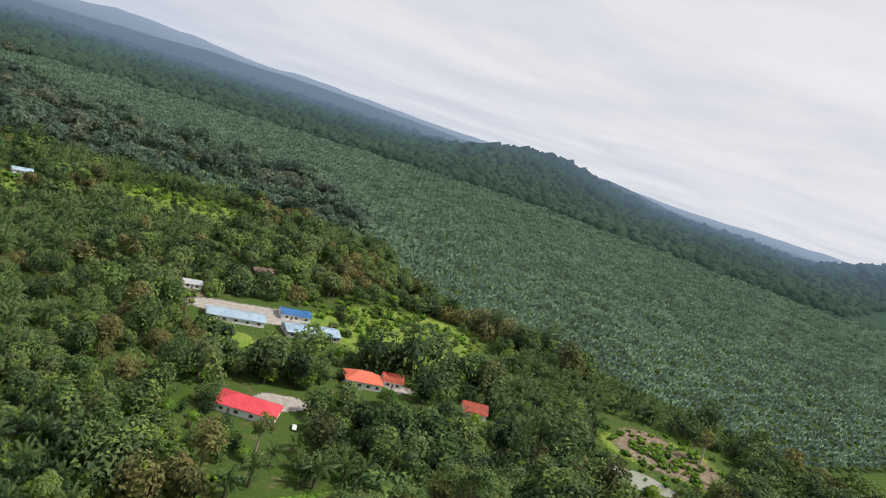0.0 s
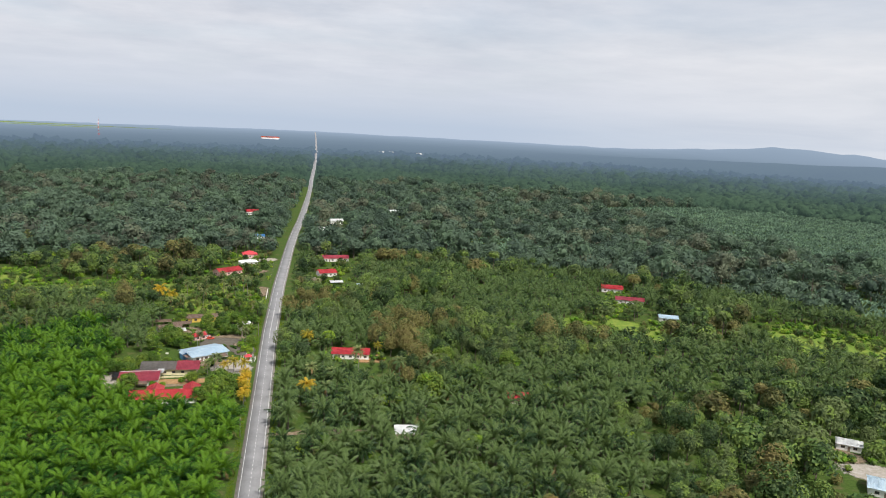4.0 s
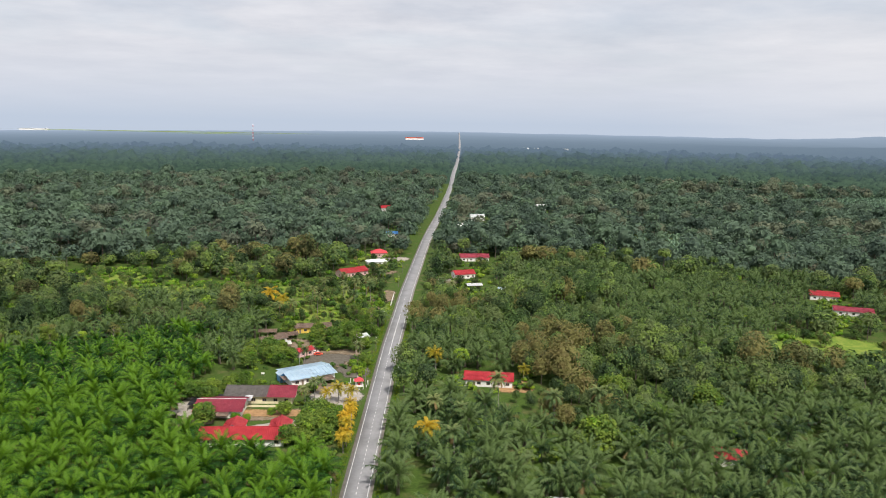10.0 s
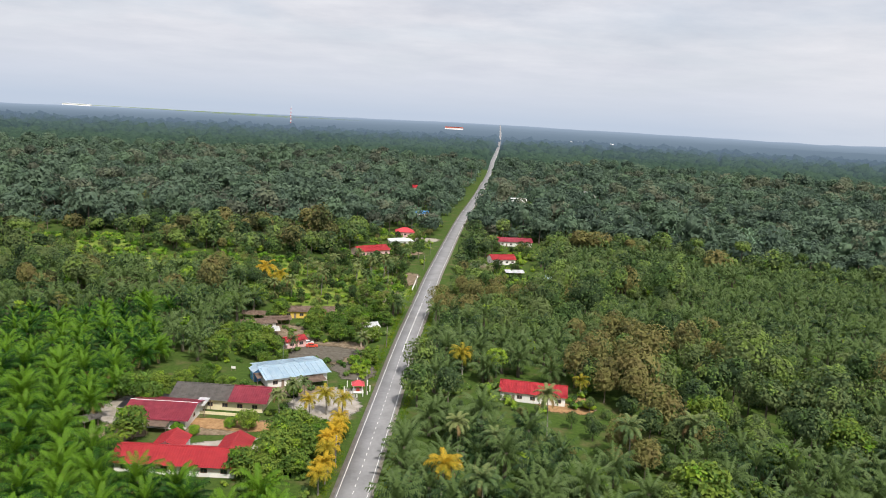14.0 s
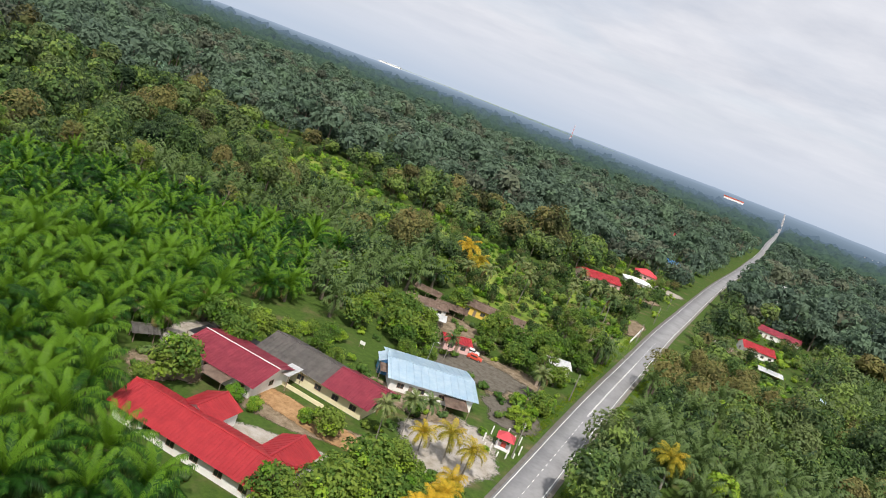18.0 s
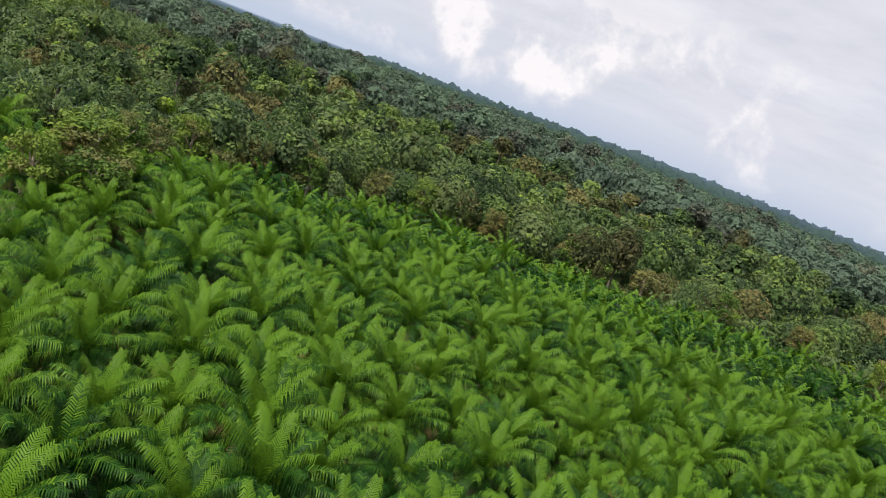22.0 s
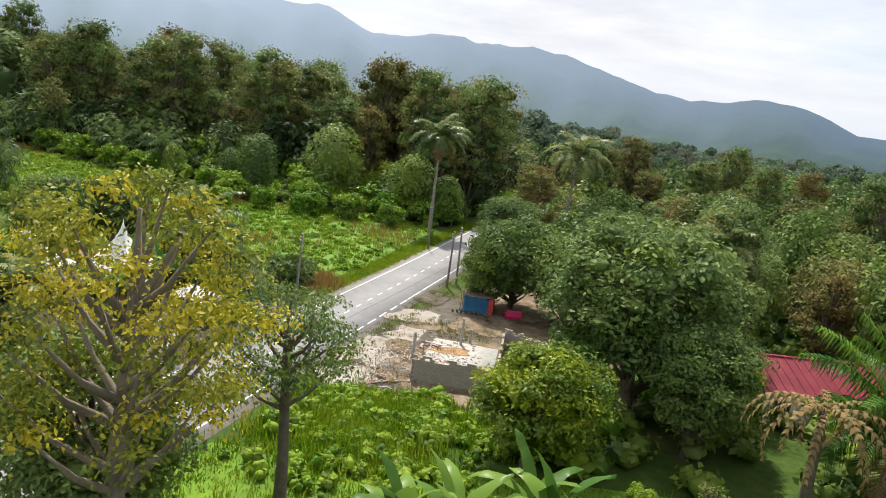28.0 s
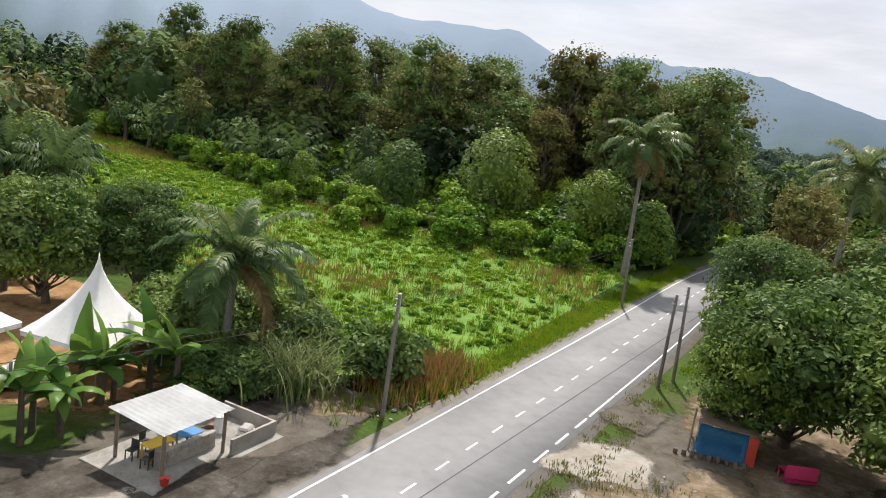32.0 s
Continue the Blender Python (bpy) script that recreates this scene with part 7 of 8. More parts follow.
# ---- ruined block house: walls of separate blocks
BLOCK = boxes((-0.195, -0.095, 0.0, 0.195, 0.095, 0.19), bev=0.008)
block_me = bpy.data.meshes.new("block")
BLOCK.to_mesh(block_me)
BLOCK.free()
block_me.materials.append(M["block"])


def block_wall(name, a, b, h, label, ragged, seed, paint=None, pieces=True):
    """A wall of staggered cement blocks from a to b with a ragged top; mortar stands a little behind the faces."""
    r_ = random.Random(seed)
    e = tagged(new(name), label, "wall", kind="")
    ang = math.atan2(b[1] - a[1], b[0] - a[0])
    L = math.hypot(b[0] - a[0], b[1] - a[1])
    e.location, e.rotation_euler = (a[0], a[1], 0), (0, 0, ang)
    rows = int(h / 0.2)
    part("core", boxes((0.02, -0.08, -0.2, L - 0.02, 0.08, (rows - ragged - 1) * 0.2)), M["mortar"], e)
    if paint:
        part("paint", boxes((0.05, 0.097, 0.02, L * 0.55, 0.103, (rows - ragged - 1) * 0.2 - 0.1)), M[paint[0]], e, "faded painted plaster")
        part("paint", boxes((L * 0.55, 0.097, 0.02, L - 0.05, 0.103, (rows - ragged - 1) * 0.2 - 0.3)), M[paint[1]], e, "faded painted plaster")
    for r in range(rows):
        n = int(L / 0.4)
        for k in range(n):
            x = 0.2 + 0.4 * k + (0.2 if r % 2 else 0.0)
            if x > L - 0.15 or (r >= rows - ragged and r_.random() < 0.30 * (r - rows + ragged + 1)):
                continue
            q = part_me("block", block_me, e)
            q.location = (x, r_.uniform(-0.006, 0.006), r * 0.2)
    return e


block_wall("ruin_wall", (-11.7, -21.6), (-18.4, -22.6), 2.4, "front wall of grey cement blocks, unplastered", 2, 1)
block_wall("ruin_wall", (-18.4, -22.6), (-16.6, -34.2), 2.2, "side wall of cement blocks with teal and pink paint", 3, 2, ("pinkwall", "tealwall"))
block_wall("ruin_wall", (-16.6, -34.4), (-21.2, -32.9), 2.2, "back wall of a roofless room", 2, 3)
block_wall("ruin_wall", (-18.0, -26.9), (-22.4, -28.0), 2.2, "inner wall of a roofless room with pink plaster", 2, 4, ("pinkwall", "white"))
block_wall("ruin_wall", (-22.6, -28.0), (-21.3, -33.0), 2.2, "outer wall of a roofless room", 2, 5)
fl = new("floor_slab", mesh_np("floor_slab", [(-11.6, -22, 0.1), (-17.9, -22.8, 0.1), (-16.3, -34, 0.1), (-10.2, -33.4, 0.1), (-11.6, -22, -0.1), (-17.9, -22.8, -0.1), (-16.3, -34, -0.1), (-10.2, -33.4, -0.1)],
                                [(0, 1, 2, 3), (0, 4, 5, 1), (1, 5, 6, 2), (2, 6, 7, 3), (3, 7, 4, 0)], [M["concrete"]]))
tagged(fl, "pale concrete floor of the ruined house", "floor slab", kind="structure")


def plank_pile(x, y, z, n, L, seed, label, mats=("wood", "concrete", "whiteroof", "rust")):
    r_ = random.Random(seed)
    e = tagged(new("rubble_pile"), label, "rubble", "building rubble")
    e.location = (x, y, z)
    for k in range(n):
        l, w_ = L * r_.uniform(0.15, 0.7), r_.uniform(0.04, 0.16)
        bm = boxes((-l / 2, -w_ / 2, -0.02, l / 2, w_ / 2, 0.025))
        q = part(("plank", "sheet", "board")[k % 3], bm, M[mats[k % len(mats)]], e)
        q.location = (r_.gauss(0, L * 0.45), r_.gauss(0, L * 0.45), 0.04 + 0.3 * r_.random() ** 2)
        q.rotation_euler = (r_.gauss(0, 0.12), r_.gauss(0, 0.15), r_.uniform(0, 3.14))


plank_pile(-9.3, -20.5, 0, 34, 2.4, 1, "heap of broken boards and roofing beside the ruin", ("wood", "concrete", "rust", "block"))
plank_pile(-10.4, -17.6, 0, 26, 2.2, 2, "scattered planks and tiles on dry weeds", ("wood", "orange", "wood", "rust", "concrete"))
plank_pile(-8.8, -26.5, 0, 30, 2.0, 3, "scattered white rubble and boards on the sand", ("block", "concrete", "wood", "rust"))
plank_pile(-10.6, -30.5, 0.1, 20, 1.6, 4, "broken timber and cloth on the old floor", ("wood", "plastic_dark", "pinkwall", "white"))
plank_pile(-14.2, -27, 0.1, 18, 1.6, 5, "small debris on the old floor", ("concrete", "white", "wood", "pinkcloth"))
plank_pile(-20.5, -30, 0.05, 22, 1.5, 6, "junk inside the roofless room", ("wood", "plastic_dark", "rust", "tealwall"))
for k, (x, y, h) in enumerate(((-10.2, -26.6, 2.4), (-12.8, -33.2, 2.6), (-13.4, -34.4, 1.4))):
    p_ = part("column", boxes((-0.11, -0.11, -0.2, 0.11, 0.11, h), bev=0.01), M["concrete"], None)
    p_.location = (x, y, 0)
    tagged(p_, "bare concrete column of the ruined house", "column", "columns of the ruin")


def lattice(x, y, z, ang):
    e = tagged(new("window_grille"), "green steel window grille lying in the rubble", "grille")
    e.location, e.rotation_euler = (x, y, z), (radians(12), 0, radians(ang))
    for k in range(9):
        part("bar", boxes((-1.2 + 0.3 * k - 0.015, -0.7, 0, -1.2 + 0.3 * k + 0.015, 0.7, 0.03)), M["steel"], e)
    for yy in (-0.7, 0, 0.7):
        part("rail", boxes((-1.22, yy - 0.02, 0.03, 1.22, yy + 0.02, 0.06)), M["steel"], e)


lattice(-10.2, -22.4, 0.25, 25)
lattice(-9.6, -23.6, 0.15, 50)
pebble = [(lambda V, F: (V, F, np.zeros(len(F), int)))(*ico_blob(rng, (0, 0, 0.05), (0.14, 0.11, 0.08), 0.2)) for _ in range(4)]
Q = np.concatenate([rng.normal(size=(420, 2)) * (2.2, 5.5) + (-9.6, -25), rng.normal(size=(160, 2)) * (2.0, 2.5) + (-14, -29), rng.normal(size=(120, 2)) * (2.2, 1.2) + (7.2, -37)])
Q = Q[(np.abs(Q[:, 0]) > 4.6)]
scatter("rubble_stones", pebble, np.c_[Q, np.full(len(Q), 0.02), 0.5 + rng.random(len(Q))], [M["concrete"]], "broken concrete lumps scattered on sand", "rubble", 61)
tuftd = [tuft(rng, 12, 0.35, 0.25) for _ in range(4)]
Q = rng.normal(size=(420, 2)) * (2.2, 6.0) + (-9.0, -24)
Q = Q[Q[:, 0] < -4.6]
scatter("dry_weeds", tuftd, np.c_[Q, np.full(len(Q), 0.02), 0.5 + 0.4 * rng.random(len(Q))], [M["dry"]], "brown dry weeds among the rubble", "weeds", 62)
Q = np.concatenate([rng.normal(size=(1300, 2)) * (3.2, 1.3) + (-14, -14.5), rng.normal(size=(900, 2)) * (3, 3) + (-12, -9), rng.normal(size=(260, 2)) * (0.8, 2.4) + (6.6, -41)])
Q = Q[np.abs(Q[:, 0]) > 5.2]
QC = np.concatenate([rng.normal(size=(260, 2)) * (4.0, 1.6) + (-14.5, -14), rng.normal(size=(160, 2)) * (4, 3) + (-13, -8)])
scatter("broadleaf_weeds", creeper, np.c_[QC, np.zeros(len(QC)), 0.5 + 0.6 * rng.random(len(QC))][np.abs(QC[:, 0]) > 6.0], [M["bright"], M["mid"]], "rank bright green weeds before the ruined wall", "weeds", 68)
scatter("tall_weeds", tuft_l, np.c_[Q, np.zeros(len(Q)), np.ones(len(Q))], [M["grass"]], "tall bright weeds before the ruined wall", "weeds", 63)
Q = rng.normal(size=(240, 2)) * (0.9, 2.2) + (7.2, -41.5)
scatter("dry_bushes", tuft_l, np.c_[Q, np.zeros(len(Q)), np.full(len(Q), 1.5)], [M["drygrass"]], "withered orange grass beside the pole", "weeds", 64)
# dark seam along the asphalt
def seam_mesh():
    ys = np.arange(-115, 21, 5.0)
    xs = -0.55 - (-17 - ys) * 0.027
    n_ = len(ys)
    V = np.concatenate([np.c_[xs - 0.035, ys, np.full(n_, 0.0665)], np.c_[xs + 0.035, ys, np.full(n_, 0.0665)]])
    i_ = np.arange(n_ - 1)
    return mesh_np("tar_seam", V, np.stack([i_, i_ + n_, i_ + n_ + 1, i_ + 1], 1), [M["wire"]])



part_me("tar_seam", seam_mesh(), road)

# looser soils over the yards: centre, half sizes, material
for i, (x, y, rx, ry, mt, lab) in enumerate(((-6.3, -39.0, 2.6, 4.2, "sand", "bare pale sand"), (-7.5, -33, 2.2, 3.4, "sand", "bare pale sand"), (-6.6, -26, 2.6, 5.5, "sand", "pale sand strewn with rubble"), (-7.2, -19, 2.2, 4.0, "sand", "pale sand"), (-5.6, -47.5, 1.7, 4.0, "greysoil", "dark trampled soil"),
                                             (-9.5, -36.5, 3.5, 1.7, "dirt", "brown weedy earth"), (-13, -40, 4.5, 3, "dirt", "brown trampled earth"), (-10, -24.5, 2.4, 4.5, "dirt", "brown weeds and rubble"), (-8.5, -28.5, 2.0, 2.2, "dirt", "brown weeds"), (-18, -43, 7, 6, "dirt", "dark earth under the mango tree"), (-25, -32, 6, 9, "dirt", "dark earth behind the ruin"), (-15, -53, 11, 8, "dirt", "dark earth under the trees"),
                                             (12, -14, 10, 9, "darksoil", "dark trampled soil"), (8.5, -22, 5.5, 15, "darksoil", "dark trodden soil round the stall"), (-12.6, -30.5, 2.0, 1.4, "orangesoil", "spilled yellow sand"), (7.6, -29, 2.0, 7, "greysoil", "grey roadside soil"), (7.5, -9, 3.4, 12, "sand", "pale sandy roadside soil"), (8, -35, 2.4, 3.4, "dirt", "brown soil at the pole's foot"), (6.5, -22, 1.5, 4.5, "darksoil", "dark sandy soil"), (6.5, -38.5, 1.0, 2.6, "orangesoil", "worn orange soil"))):
    tagged(blob_patch("soil", x, y, rx, ry, 0.105 + 0.002 * i, M[mt], 600 + i, 0, 0.3), lab + " beside the road", "soil", kind="structure")
car(20.6, -23.2, 60, "white_paint", "pale car parked beside the tent")
rg = np.random.default_rng(77)
Q = np.c_[rg.uniform(4.3, 6.8, 2600), rg.uniform(-112, -40, 2600)]
scatter("verge_grass", tuft_s, np.c_[Q, np.zeros(len(Q)), np.full(len(Q), 0.8)], [M["grass"]], "mown bright grass strip below the meadow", "grass", 66)
Q = np.concatenate([np.c_[rg.uniform(-6.4, -4.2, 420), rg.uniform(-62, -12, 420)], rg.normal(size=(220, 2)) * (3.5, 1.6) + (-9.5, -36.5), rg.normal(size=(260, 2)) * (1.4, 1.6) + (8, -35.5)])
Q = Q[(wave(Q, 0.5, 0.3, 1.0) > -0.1) & (np.abs(Q[:, 0]) > 4.2)]
scatter("short_weeds", tuftd, np.c_[Q, np.full(len(Q), 0.08), 0.4 + 0.4 * rg.random(len(Q))], [M["olive"]], "short weeds growing through the sand", "weeds", 67)

# ------------------------------------------------------------------ gardens of the village
def put_trees(kind, rows, name, label, group):
    for k, (x, y, s) in enumerate(rows):
        one_tree(kind, x, y, s, name, label, k, group, turn=k * 1.1)


plant_things("yellow_palm", gold_var, [(-18, 166.5, 0, 0.9), (-14.4, 171, 0, 0.95), (-10, 170, 0, 0.95), (-8, 158, 0, 0.9), (-7.4, 153, 0, 0.85), (-7.6, 148, 0, 0.9), (-7.0, 143, 0, 0.85), (-7.2, 138, 0, 0.9), (-6.8, 133, 0, 0.85), (-7.2, 128, 0, 0.85),
                                         (-9.2, 156, 0, 0.7), (-9, 145, 0, 0.75), (-8.8, 134, 0, 0.75)], "ornamental palm with golden yellow fronds", "palm tree", "yellow palms by the road", 401)
plant_things("yellow_palm", gold_var, [(21.3, 211, 0, 1.35), (57.5, 199, 0, 1.0), (-72.5, 311, 0, 1.45), (-63, 302, 0, 1.35), (19, 131, 0, 1.3)], "tall palm with yellow lower fronds", "palm tree", "yellowing coconut palms", 402)
plant_things("coconut_palm", coco_var, [(-26, 166, 0, 0.62), (-23.5, 171, 0, 0.66), (-22, 177.5, 0, 0.6), (-12, 221, 0, 0.7), (-36, 218, 0, 0.6), (22, 150, 0, 0.85), (31, 146, 0, 0.8), (45, 168, 0, 0.9), (28, 120, 0, 0.9), (63, 150, 0, 0.9), (80, 160, 0, 0.95),
                                          (-25, 310, 0, 0.8), (-32, 322, 0, 0.85), (-18, 330, 0, 0.8), (-27, 335, 0, 0.9), (-35, 340, 0, 0.8), (-22, 345, 0, 0.85), (-30, 352, 0, 0.8), (-17, 356, 0, 0.75), (-80, 282, 0, 0.9), (-54, 288, 0, 0.9)],
             "slender coconut palm in a village garden", "palm tree", "coconut palms", 403)
put_trees("garden", [(-57.5, 147.5, 1.0), (-20, 152, 0.95), (-16, 147, 0.85), (-68, 171, 0.9), (-63, 178, 0.7), (-48, 214, 1.0), (-52, 222, 1.1), (-42, 217, 0.8), (-58, 208, 0.9), (-28, 247, 0.9), (-36, 257, 0.8), (-22, 256, 1.0), (-52, 262, 0.8), (-72, 262, 1.0), (-66, 275, 1.1),
                    (-12, 238, 0.7), (-20, 240, 0.6), (-18, 262, 0.8)], "garden_tree", "dense green fruit tree in a village garden", "garden trees")
put_trees("garden", [(73.4, 131, 1.5), (86, 131, 1.0), (60, 118, 0.9), (52, 137, 0.8), (100, 150, 1.1), (90, 178, 1.2), (120, 165, 1.3)], "round_tree", "big rounded tree with pale green leaves among palms", "round trees east of the road")
put_trees("shrub", [(-33, 160, 0.55), (-36.5, 158.5, 0.8), (-25, 158, 0.7), (-48, 152, 0.9), (-44, 153, 0.7), (-14, 190, 0.5), (-11, 184, 0.4), (-12, 206, 0.9), (-9, 203, 0.8), (-10, 211, 0.9), (-8, 216, 0.8), (-14, 213, 1.0), (-9, 222, 0.9), (-60, 190, 0.9), (-54, 196, 0.8), (-47, 190, 0.5),
                    (-10, 280, 1.2), (-15, 290, 1.3), (-9, 300, 1.0), (-18, 300, 1.2), (-12, 318, 1.2)], "bush", "rounded green bush in a garden", "garden bushes")
put_trees("light", [(-19, 268, 1.1), (-15, 232, 0.9), (-11, 262, 1.0)], "garden_tree", "light open tree beside the road", "light trees beside the road")
for k, (x, y, s) in enumerate(((-12.5, 208, 0.9), (-10.5, 213.5, 0.9), (-13.5, 218, 1.0), (-70, 185, 1.0), (-60, 172.5, 0.9), (15, 205, 1.1), (17.5, 201, 1.0), (13.5, 199, 1.0))):
    banana_plant(x, y, s, 500 + k)


def gazebo(x, y):
    e = tagged(new("garden_shrine"), "small white pavilion with a red pyramid roof", "pavilion")
    e.location, e.rotation_euler = (x, y, 0), (0, 0, radians(12))
    part("base", boxes((-1.6, -1.6, -0.1, 1.6, 1.6, 0.25), bev=0.03), M["white"], e)
    for sx in (-1, 1):
        for sy in (-1, 1):
            part("column", tube_bm([(sx * 1.25, sy * 1.25, 0.25), (sx * 1.25, sy * 1.25, 2.3)], [0.13, 0.12], 10), M["white"], e)
    bm = bmesh.new()
    b = [bm.verts.new(p) for p in ((-1.9, -1.9, 2.3), (1.9, -1.9, 2.3), (1.9, 1.9, 2.3), (-1.9, 1.9, 2.3))]
    t = bm.verts.new((0, 0, 3.6))
    bm.faces.new(b)
    for i in range(4):
        bm.faces.new((b[i], b[(i + 1) % 4], t))
    part("roof", bm, M["redroof"], e)
    part("table", boxes((-0.5, -0.5, 0.25, 0.5, 0.5, 1.0), bev=0.02), M["redcloth"], e)


gazebo(-9.0, 190.0)
for k in range(14):
    t = 2 * math.pi * k / 14
    p_ = part("fence_post", boxes((-0.12, -0.12, -0.1, 0.12, 0.12, 1.0 if k % 2 else 1.9), bev=0.02), M["white"], None)
    p_.location = (-9.3 + 3.8 * math.cos(t), 190.5 + 5.6 * math.sin(t), 0)
    tagged(p_, "white garden post round the pavilion", "post", "white garden posts")
wl_ = part("roadside_wall", boxes((-5.75, 322, -0.1, -5.45, 352, 0.9), bev=0.03), M["white"], None)
tagged(wl_, "low white parapet wall along the road", "wall")


def signboard(x, y):
    e = tagged(new("signboard"), "small white board on posts in the grass", "sign")
    e.location = (x, y, 0)
    part("board", boxes((-0.7, -0.03, 0.9, 0.7, 0.03, 1.7)), M["white"], e)
    for sx in (-1, 1):
        part("post", boxes((sx * 0.6 - 0.04, 0.03, 0, sx * 0.6 + 0.04, 0.1, 1.7)), M["wood"], e)


signboard(-49.5, 199)


def street_lamp(x, y, h=7.5):
    e = tagged(new("street_lamp"), "slim white street lamp beside the road", "street lamp", "street lamps")
    e.location = (x, y, 0)
    part("pole", tube_bm([(0, 0, -0.3), (0, 0, h), (0.9, 0, h + 0.35)], [0.08, 0.05, 0.04], 8), M["steel"], e)
    part("lamp_head", boxes((0.8, -0.12, h + 0.28, 1.5, 0.12, h + 0.4), bev=0.03), M["white_paint"], e)


for x, y in ((5.6, 190), (-35.5, 205), (21.7, 132), (5.6, 118)):
    street_lamp(x, y)
for y in range(96, 420, 46):
    T_ = utility_pole(-6.2 if y < 300 else -4.0, y, 7.6)

# ------------------------------------------------------------------ the hamlet to the east, fields and pond
for i, (x, y, rx, ry, a, lab) in enumerate(((346, 212, 56, 50, -35, "bright overgrown field"), (213, 246, 34, 42, 25, "mown yellow-green clearing"), (314, -14, 66, 46, -30, "sunlit grassy slope with scrub"), (390, 968, 80, 20, 0, "young light green planting"),
                                            (-203, 384, 46, 36, 10, "bright grass clearing in the woods"), (-110, 352, 74, 30, 5, "strip of bright grass and bushes"), (330, -165, 32, 34, 0, "yellowish grass round the pond"), (210, 8, 16, 12, 20, "lawn below the blue sheds"))):
    tagged(blob_patch("field", x, y, rx, ry, 0.06 + 0.002 * i, M["field"], 80 + i, a), lab, "field", kind="structure")
FQ = []
for (x, y, rx, ry, a) in ((362, 232, 42, 20, -35), (330, -6, 52, 25, -38), (-110, 368, 70, 12, 5), (-203, 402, 40, 15, 10), (330, -165, 30, 32, 0)):
    q = rng.normal(size=(150, 2)) * (rx * 0.5, ry * 0.5)
    c, s = math.cos(radians(a)), math.sin(radians(a))
    FQ.append(np.stack([x + q[:, 0] * c - q[:, 1] * s, y + q[:, 0] * s + q[:, 1] * c], 1))
FQ = np.concatenate(FQ)
scatter("field_bushes", shrub1, np.c_[FQ, np.zeros(len(FQ)), 0.6 + 0.7 * rng.random(len(FQ))], [M["bright"], M["mid"], M["bark"]], "low bright bushes dotted over the fields", "bushes", 71)
pond = blob_patch("pond", 288, -164, 9, 15, 0.14, M["water"], 95, 10, 0.12)
tagged(pond, "murky still pond reflecting the sky", "water", kind="structure")
for x, y, h in ((215.5, -12.7, 4.5), (216, -21, 4.2), (229, -23.7, 4.5), (216.5, -29, 4.0), (247, -10.5, 4.8)):
    dead_fronds(x, y, h)
put_trees("garden", [(195, -30, 0.9), (206, -40, 1.0), (214, -28, 1.0), (262, -35, 0.9), (228, -68, 1.0), (205, -64, 1.1), (252, -72, 0.9)], "garden_tree", "round leafy tree in the hamlet", "trees in the hamlet")
put_trees("thin", [(345, -178, 1.6), (150, -70, 1.5), (110, -110, 1.5), (-203, 478, 1.9)], "bare_tree", "tall thin tree with a pale bare trunk", "bare trees")
house("house", 250.5, -54.5, -45, 9, 7, 3.2, 2.4, "orange", "white", "orange-roofed front wing of a white house", "gable", 2)
house("house", 114, 126, -15, 10, 7, 3.0, 1.8, "redroof", "white", "small house with a red roof hidden in trees", "gable", 2)
house("shed", 300, 78, -30, 12, 8, 3.0, 1.4, "rust", "wood", "rusty shed among trees behind the hamlet", "gable", 2)


# ------------------------------------------------------------------ far off
def mast(x, y, h):
    e = tagged(new("radio_mast"), "tall red and white lattice radio mast", "mast")
    e.location = (x, y, float(land(x, y)) + 6)
    n = 10
    for k in range(n):
        z0, z1, r0, r1 = h * k / n, h * (k + 1) / n, 3.0 - 2.4 * k / n, 3.0 - 2.4 * (k + 1) / n
        g = Geo()
        for i in range(3):
            t, u = 2.094 * i, 2.094 * (i + 1)
            g.add(*tube([(r0 * math.cos(t), r0 * math.sin(t), z0), (r1 * math.cos(t), r1 * math.sin(t), z1)], [0.35, 0.35], 4))
            g.add(*tube([(r0 * math.cos(t), r0 * math.sin(t), z0), (r1 * math.cos(u), r1 * math.sin(u), z1)], [0.2, 0.2], 4))
        part_me("section", g.mesh("section", [M["white_paint" if k % 2 else "redcloth"]]), e)


mast(-784, 3107, 70)
for x, y, w_, d_, rf, lab in ((-108, 3300, 80, 24, "orange", "long distant building with an orange roof"), (330, 2500, 60, 18, "whiteroof", "distant white factory sheds"), (430, 2480, 40, 16, "whiteroof", "distant white sheds beside the road"), (-2300, 4200, 150, 40, "whiteroof", "white sheds on the horizon"),
                              (-130, 1050, 14, 9, "redroof", "far house with a red roof"), (-180, 900, 12, 9, "redroof", "far red roof in the woods"), (-40, 760, 14, 9, "redroof", "red-roofed house by the road"), (60, 690, 14, 9, "whiteroof", "white-roofed house in the trees"), (140, 800, 16, 9, "whiteroof", "white roof among far trees"),
                              (-45, 900, 16, 9, "whiteroof", "white house far along the road"), (45, 620, 18, 9, "whiteroof", "grey-white house near the road")):
    e_ = house("house", x, y, 8, w_, d_, 4.0 if w_ < 30 else 7.0, 2.2 if w_ < 30 else 4, rf, "white", lab, "gable", 4, ribs=0)
    e_.location.z = float(land(x, y)) + (9 if y > 1250 else 3.0)
for i, (x, y, rx, ry) in enumerate(((-1500, 4000, 900, 130), (-1150, 3750, 300, 60))):
    tagged(blob_patch("field", x, y, rx, ry, float(land(x, y)) + 12, M["field"], 130 + i, 0), "pale distant rice field", "field", kind="structure")

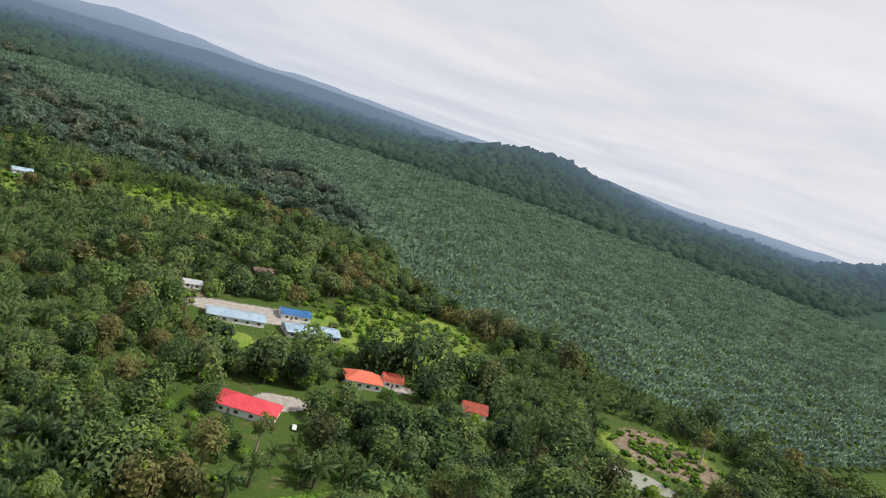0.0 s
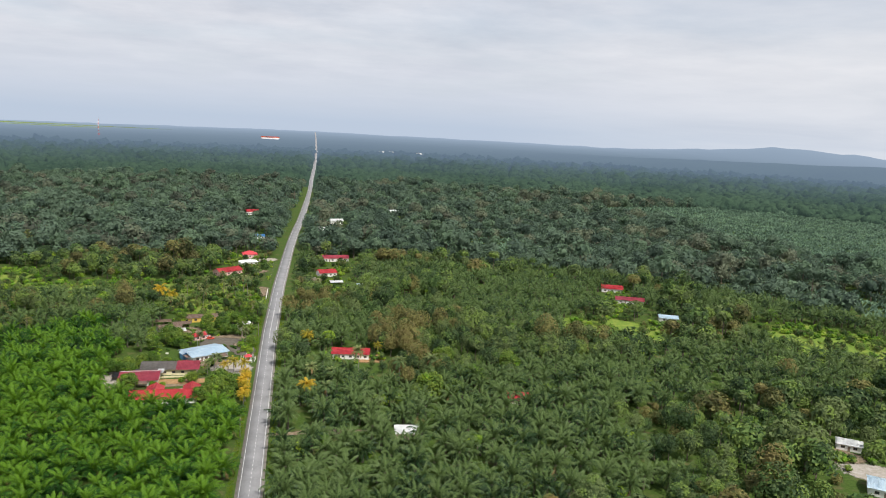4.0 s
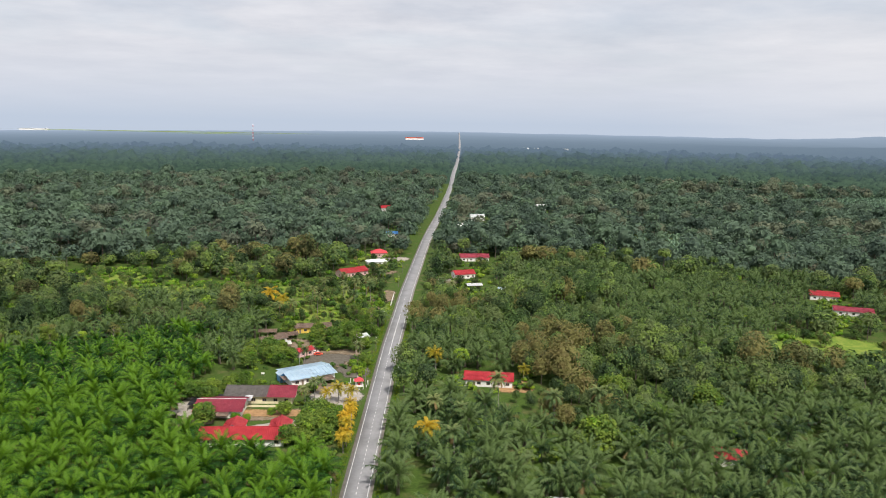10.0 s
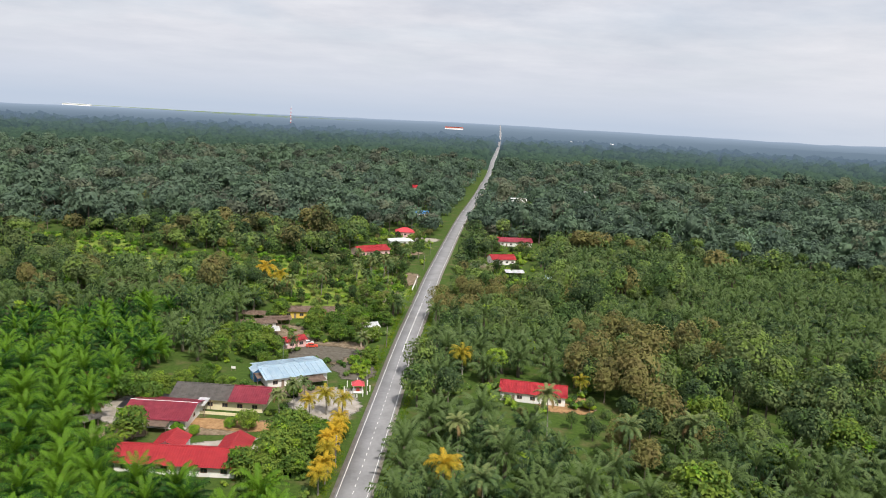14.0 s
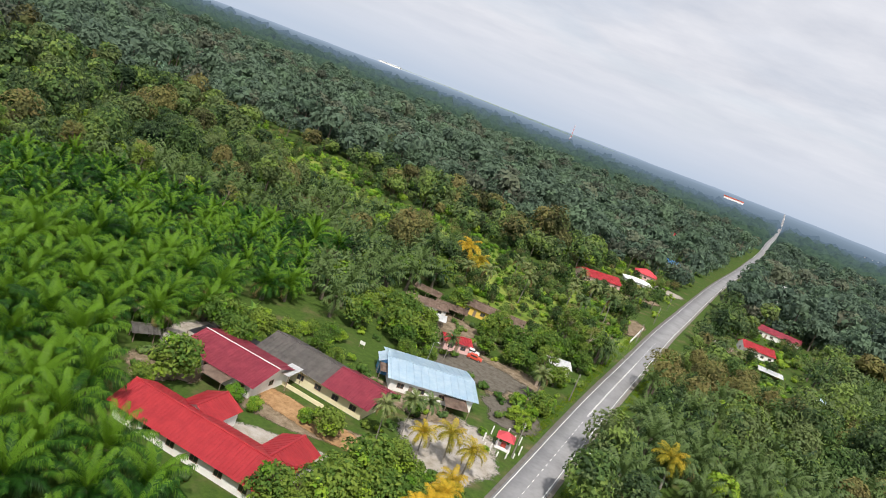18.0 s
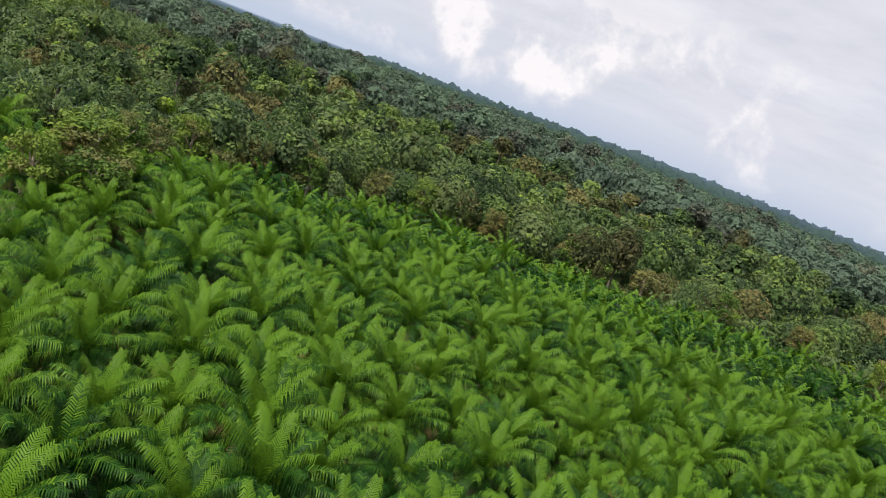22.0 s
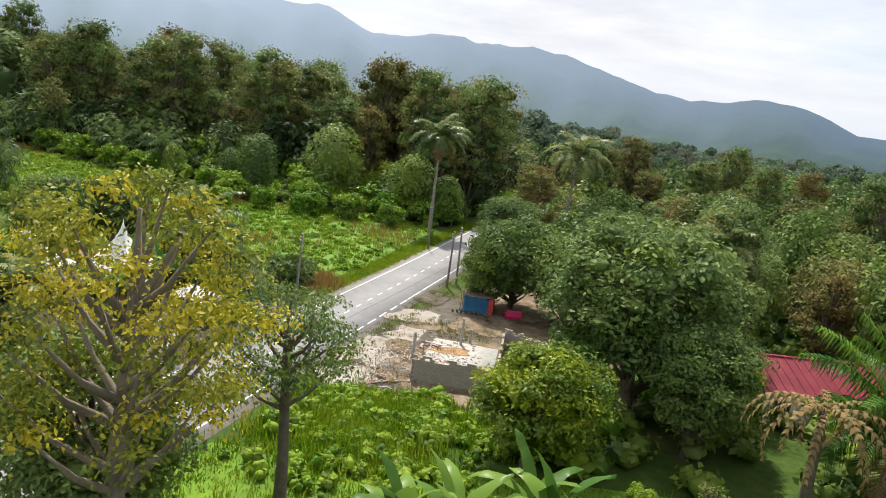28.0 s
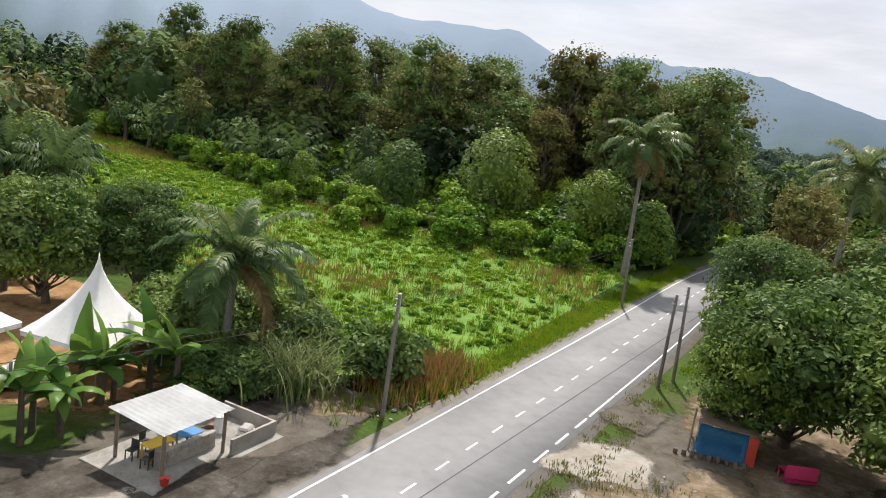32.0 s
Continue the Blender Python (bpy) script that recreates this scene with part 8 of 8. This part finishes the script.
# low growth in the open gardens round the farther houses
GQ = []
for (x, y, rx, ry, a) in OVALS[13:30]:
    q = rng.normal(size=(46, 2)) * (rx * 0.55, ry * 0.5)
    c, s_ = math.cos(radians(a)), math.sin(radians(a))
    GQ.append(np.stack([x + q[:, 0] * c - q[:, 1] * s_, y + q[:, 0] * s_ + q[:, 1] * c], 1))
GQ = np.concatenate(GQ)
GQ = GQ[np.abs(GQ[:, 0] - np.interp(GQ[:, 1], MID[:, 1], MID[:, 0])) > 7]
for hx in [(q[1], q[2]) for q in HOUSES]:
    GQ = GQ[np.hypot(GQ[:, 0] - hx[0], GQ[:, 1] - hx[1]) > 9]
scatter("garden_bushes", shrub1, np.c_[GQ, land(GQ[:, 0], GQ[:, 1]), 0.7 + 0.8 * rng.random(len(GQ))], [M["midfar"], M["bright"], M["bark"]], "low green bushes in house gardens", "bushes", 72)

# ---- loose shrubs and small fruit trees between the village houses
rv = np.random.default_rng(505)
Q = np.c_[rv.uniform(-70, -6, 900), rv.uniform(126, 284, 900)]
Q = Q[inside(Q, VILLAGE_W) & (np.abs(Q[:, 0]) > 7)]
FOOT = [(h[1], h[2], 0.62 * max(h[4], h[5]) + 1.5) for h in HOUSES if h[1] < 0] + [(-55, 160, 13), (-50, 173, 9), (-37, 173, 9), (-43, 165, 8), (-49, 138, 10), (-40, 138, 9), (-31, 139, 10), (-29, 200, 13), (-36, 195, 8)]
FOOT += [(-16, 176, 11), (-13, 186, 9), (-34, 150, 8), (-22, 225, 11), (-46, 199, 9), (-12, 196, 5), (-26, 150, 6), (-44, 152, 6)]
for x, y, r in FOOT:
    Q = Q[np.hypot(Q[:, 0] - x, Q[:, 1] - y) > r]
k = rv.random(len(Q))
bush4 = [shrub_geo(rv, 1.5, 70, 0.34) for _ in range(5)]
scatter("garden_thicket", bush4, with_z(Q[k < 0.45], 0.8), [M["mid"], M["dark"], M["bark"]], "mixed shrubs between the village houses", "shrubs", 506)
scatter("garden_thicket", bush4, with_z(Q[(k > 0.45) & (k < 0.65)], 0.6), [M["bright"], M["mid"], M["bark"]], "bright shrubs in the village gardens", "shrubs", 507)
put_trees("garden", [(float(a), float(b), 0.4 + 0.35 * float(c)) for (a, b), c in zip(Q[k > 0.65][:42], rv.random(42))], "garden_tree", "small fruit tree between the village houses", "small garden trees")
put_trees("garden", [(-26, 134, 0.8), (-19, 139, 1.0), (-15, 144, 0.9), (-22, 145, 0.75), (-12, 150, 0.7), (-62, 168, 0.8)], "garden_tree", "leafy tree beside the red-roofed house", "trees beside the red house")

# ---- low gardens along the road north of the village
Q = []
for cx, cy, rx, ry, n_ in ((-40, 322, 33, 55, 520), (-38, 382, 22, 44, 160), (-24, 440, 16, 52, 130), (36, 375, 16, 42, 120), (50, 440, 17, 40, 110), (-110, 352, 72, 28, 260), (-203, 384, 44, 34, 170), (346, 212, 48, 42, 220), (213, 246, 27, 34, 60), (314, -14, 58, 38, 200)):
    q = rv.uniform(-1, 1, (n_, 2))
    q = q[np.hypot(q[:, 0], q[:, 1]) < 1] * (rx, ry) + (cx, cy)
    Q.append(q)
Q = np.concatenate(Q)
Q = Q[np.abs(Q[:, 0] - np.interp(Q[:, 1], MID[:, 1], MID[:, 0])) > 8]
for h in HOUSES:
    Q = Q[np.hypot(Q[:, 0] - h[1], Q[:, 1] - h[2]) > 0.6 * max(h[4], h[5]) + 2]
k = rv.random(len(Q))
vary = lambda sel: np.c_[with_z(Q[sel], 1.0)[:, :3], 0.45 + 1.5 * rv.random(sel.sum()) ** 1.6]
scatter("garden_thicket", bush4, vary(k < 0.32), [M["bright"], M["mid"], M["bark"]], "bright shrubs and bananas in roadside gardens", "shrubs", 508)
scatter("garden_thicket", bush4, vary((k > 0.4) & (k < 0.66)), [M["mid"], M["olive"], M["bark"]], "green shrubs in roadside gardens", "shrubs", 509)
scatter("garden_thicket", tree2n, np.c_[with_z(Q[k > 0.80], 1.0)[:, :3], 0.35 + 0.4 * rv.random((k > 0.80).sum())], [M["midfar"], M["olivefar"], M["bark"]], "small fruit trees in roadside gardens", "small trees", 510)
tagged(blob_patch("field", -40, 322, 40, 64, 0.045, M["field"], 95, 0), "grassy gardens north of the village", "field", kind="structure")
tagged(blob_patch("yard", -16, 318, 7, 30, 0.07, M["dirt"], 96, 0), "pale worn soil beside the road", "yard", kind="structure")
plant_things("coconut_palm", coco_var, [(-44, 300, 0, 0.75), (-50, 318, 0, 0.8), (-38, 362, 0, 0.8), (-58, 334, 0, 0.85), (-62, 290, 0, 0.8), (-47, 345, 0, 0.75), (-14, 380, 0, 0.8), (24, 360, 0, 0.8), (30, 340, 0, 0.85)], "coconut palm above roadside gardens", "palm tree", "coconut palms", 411)
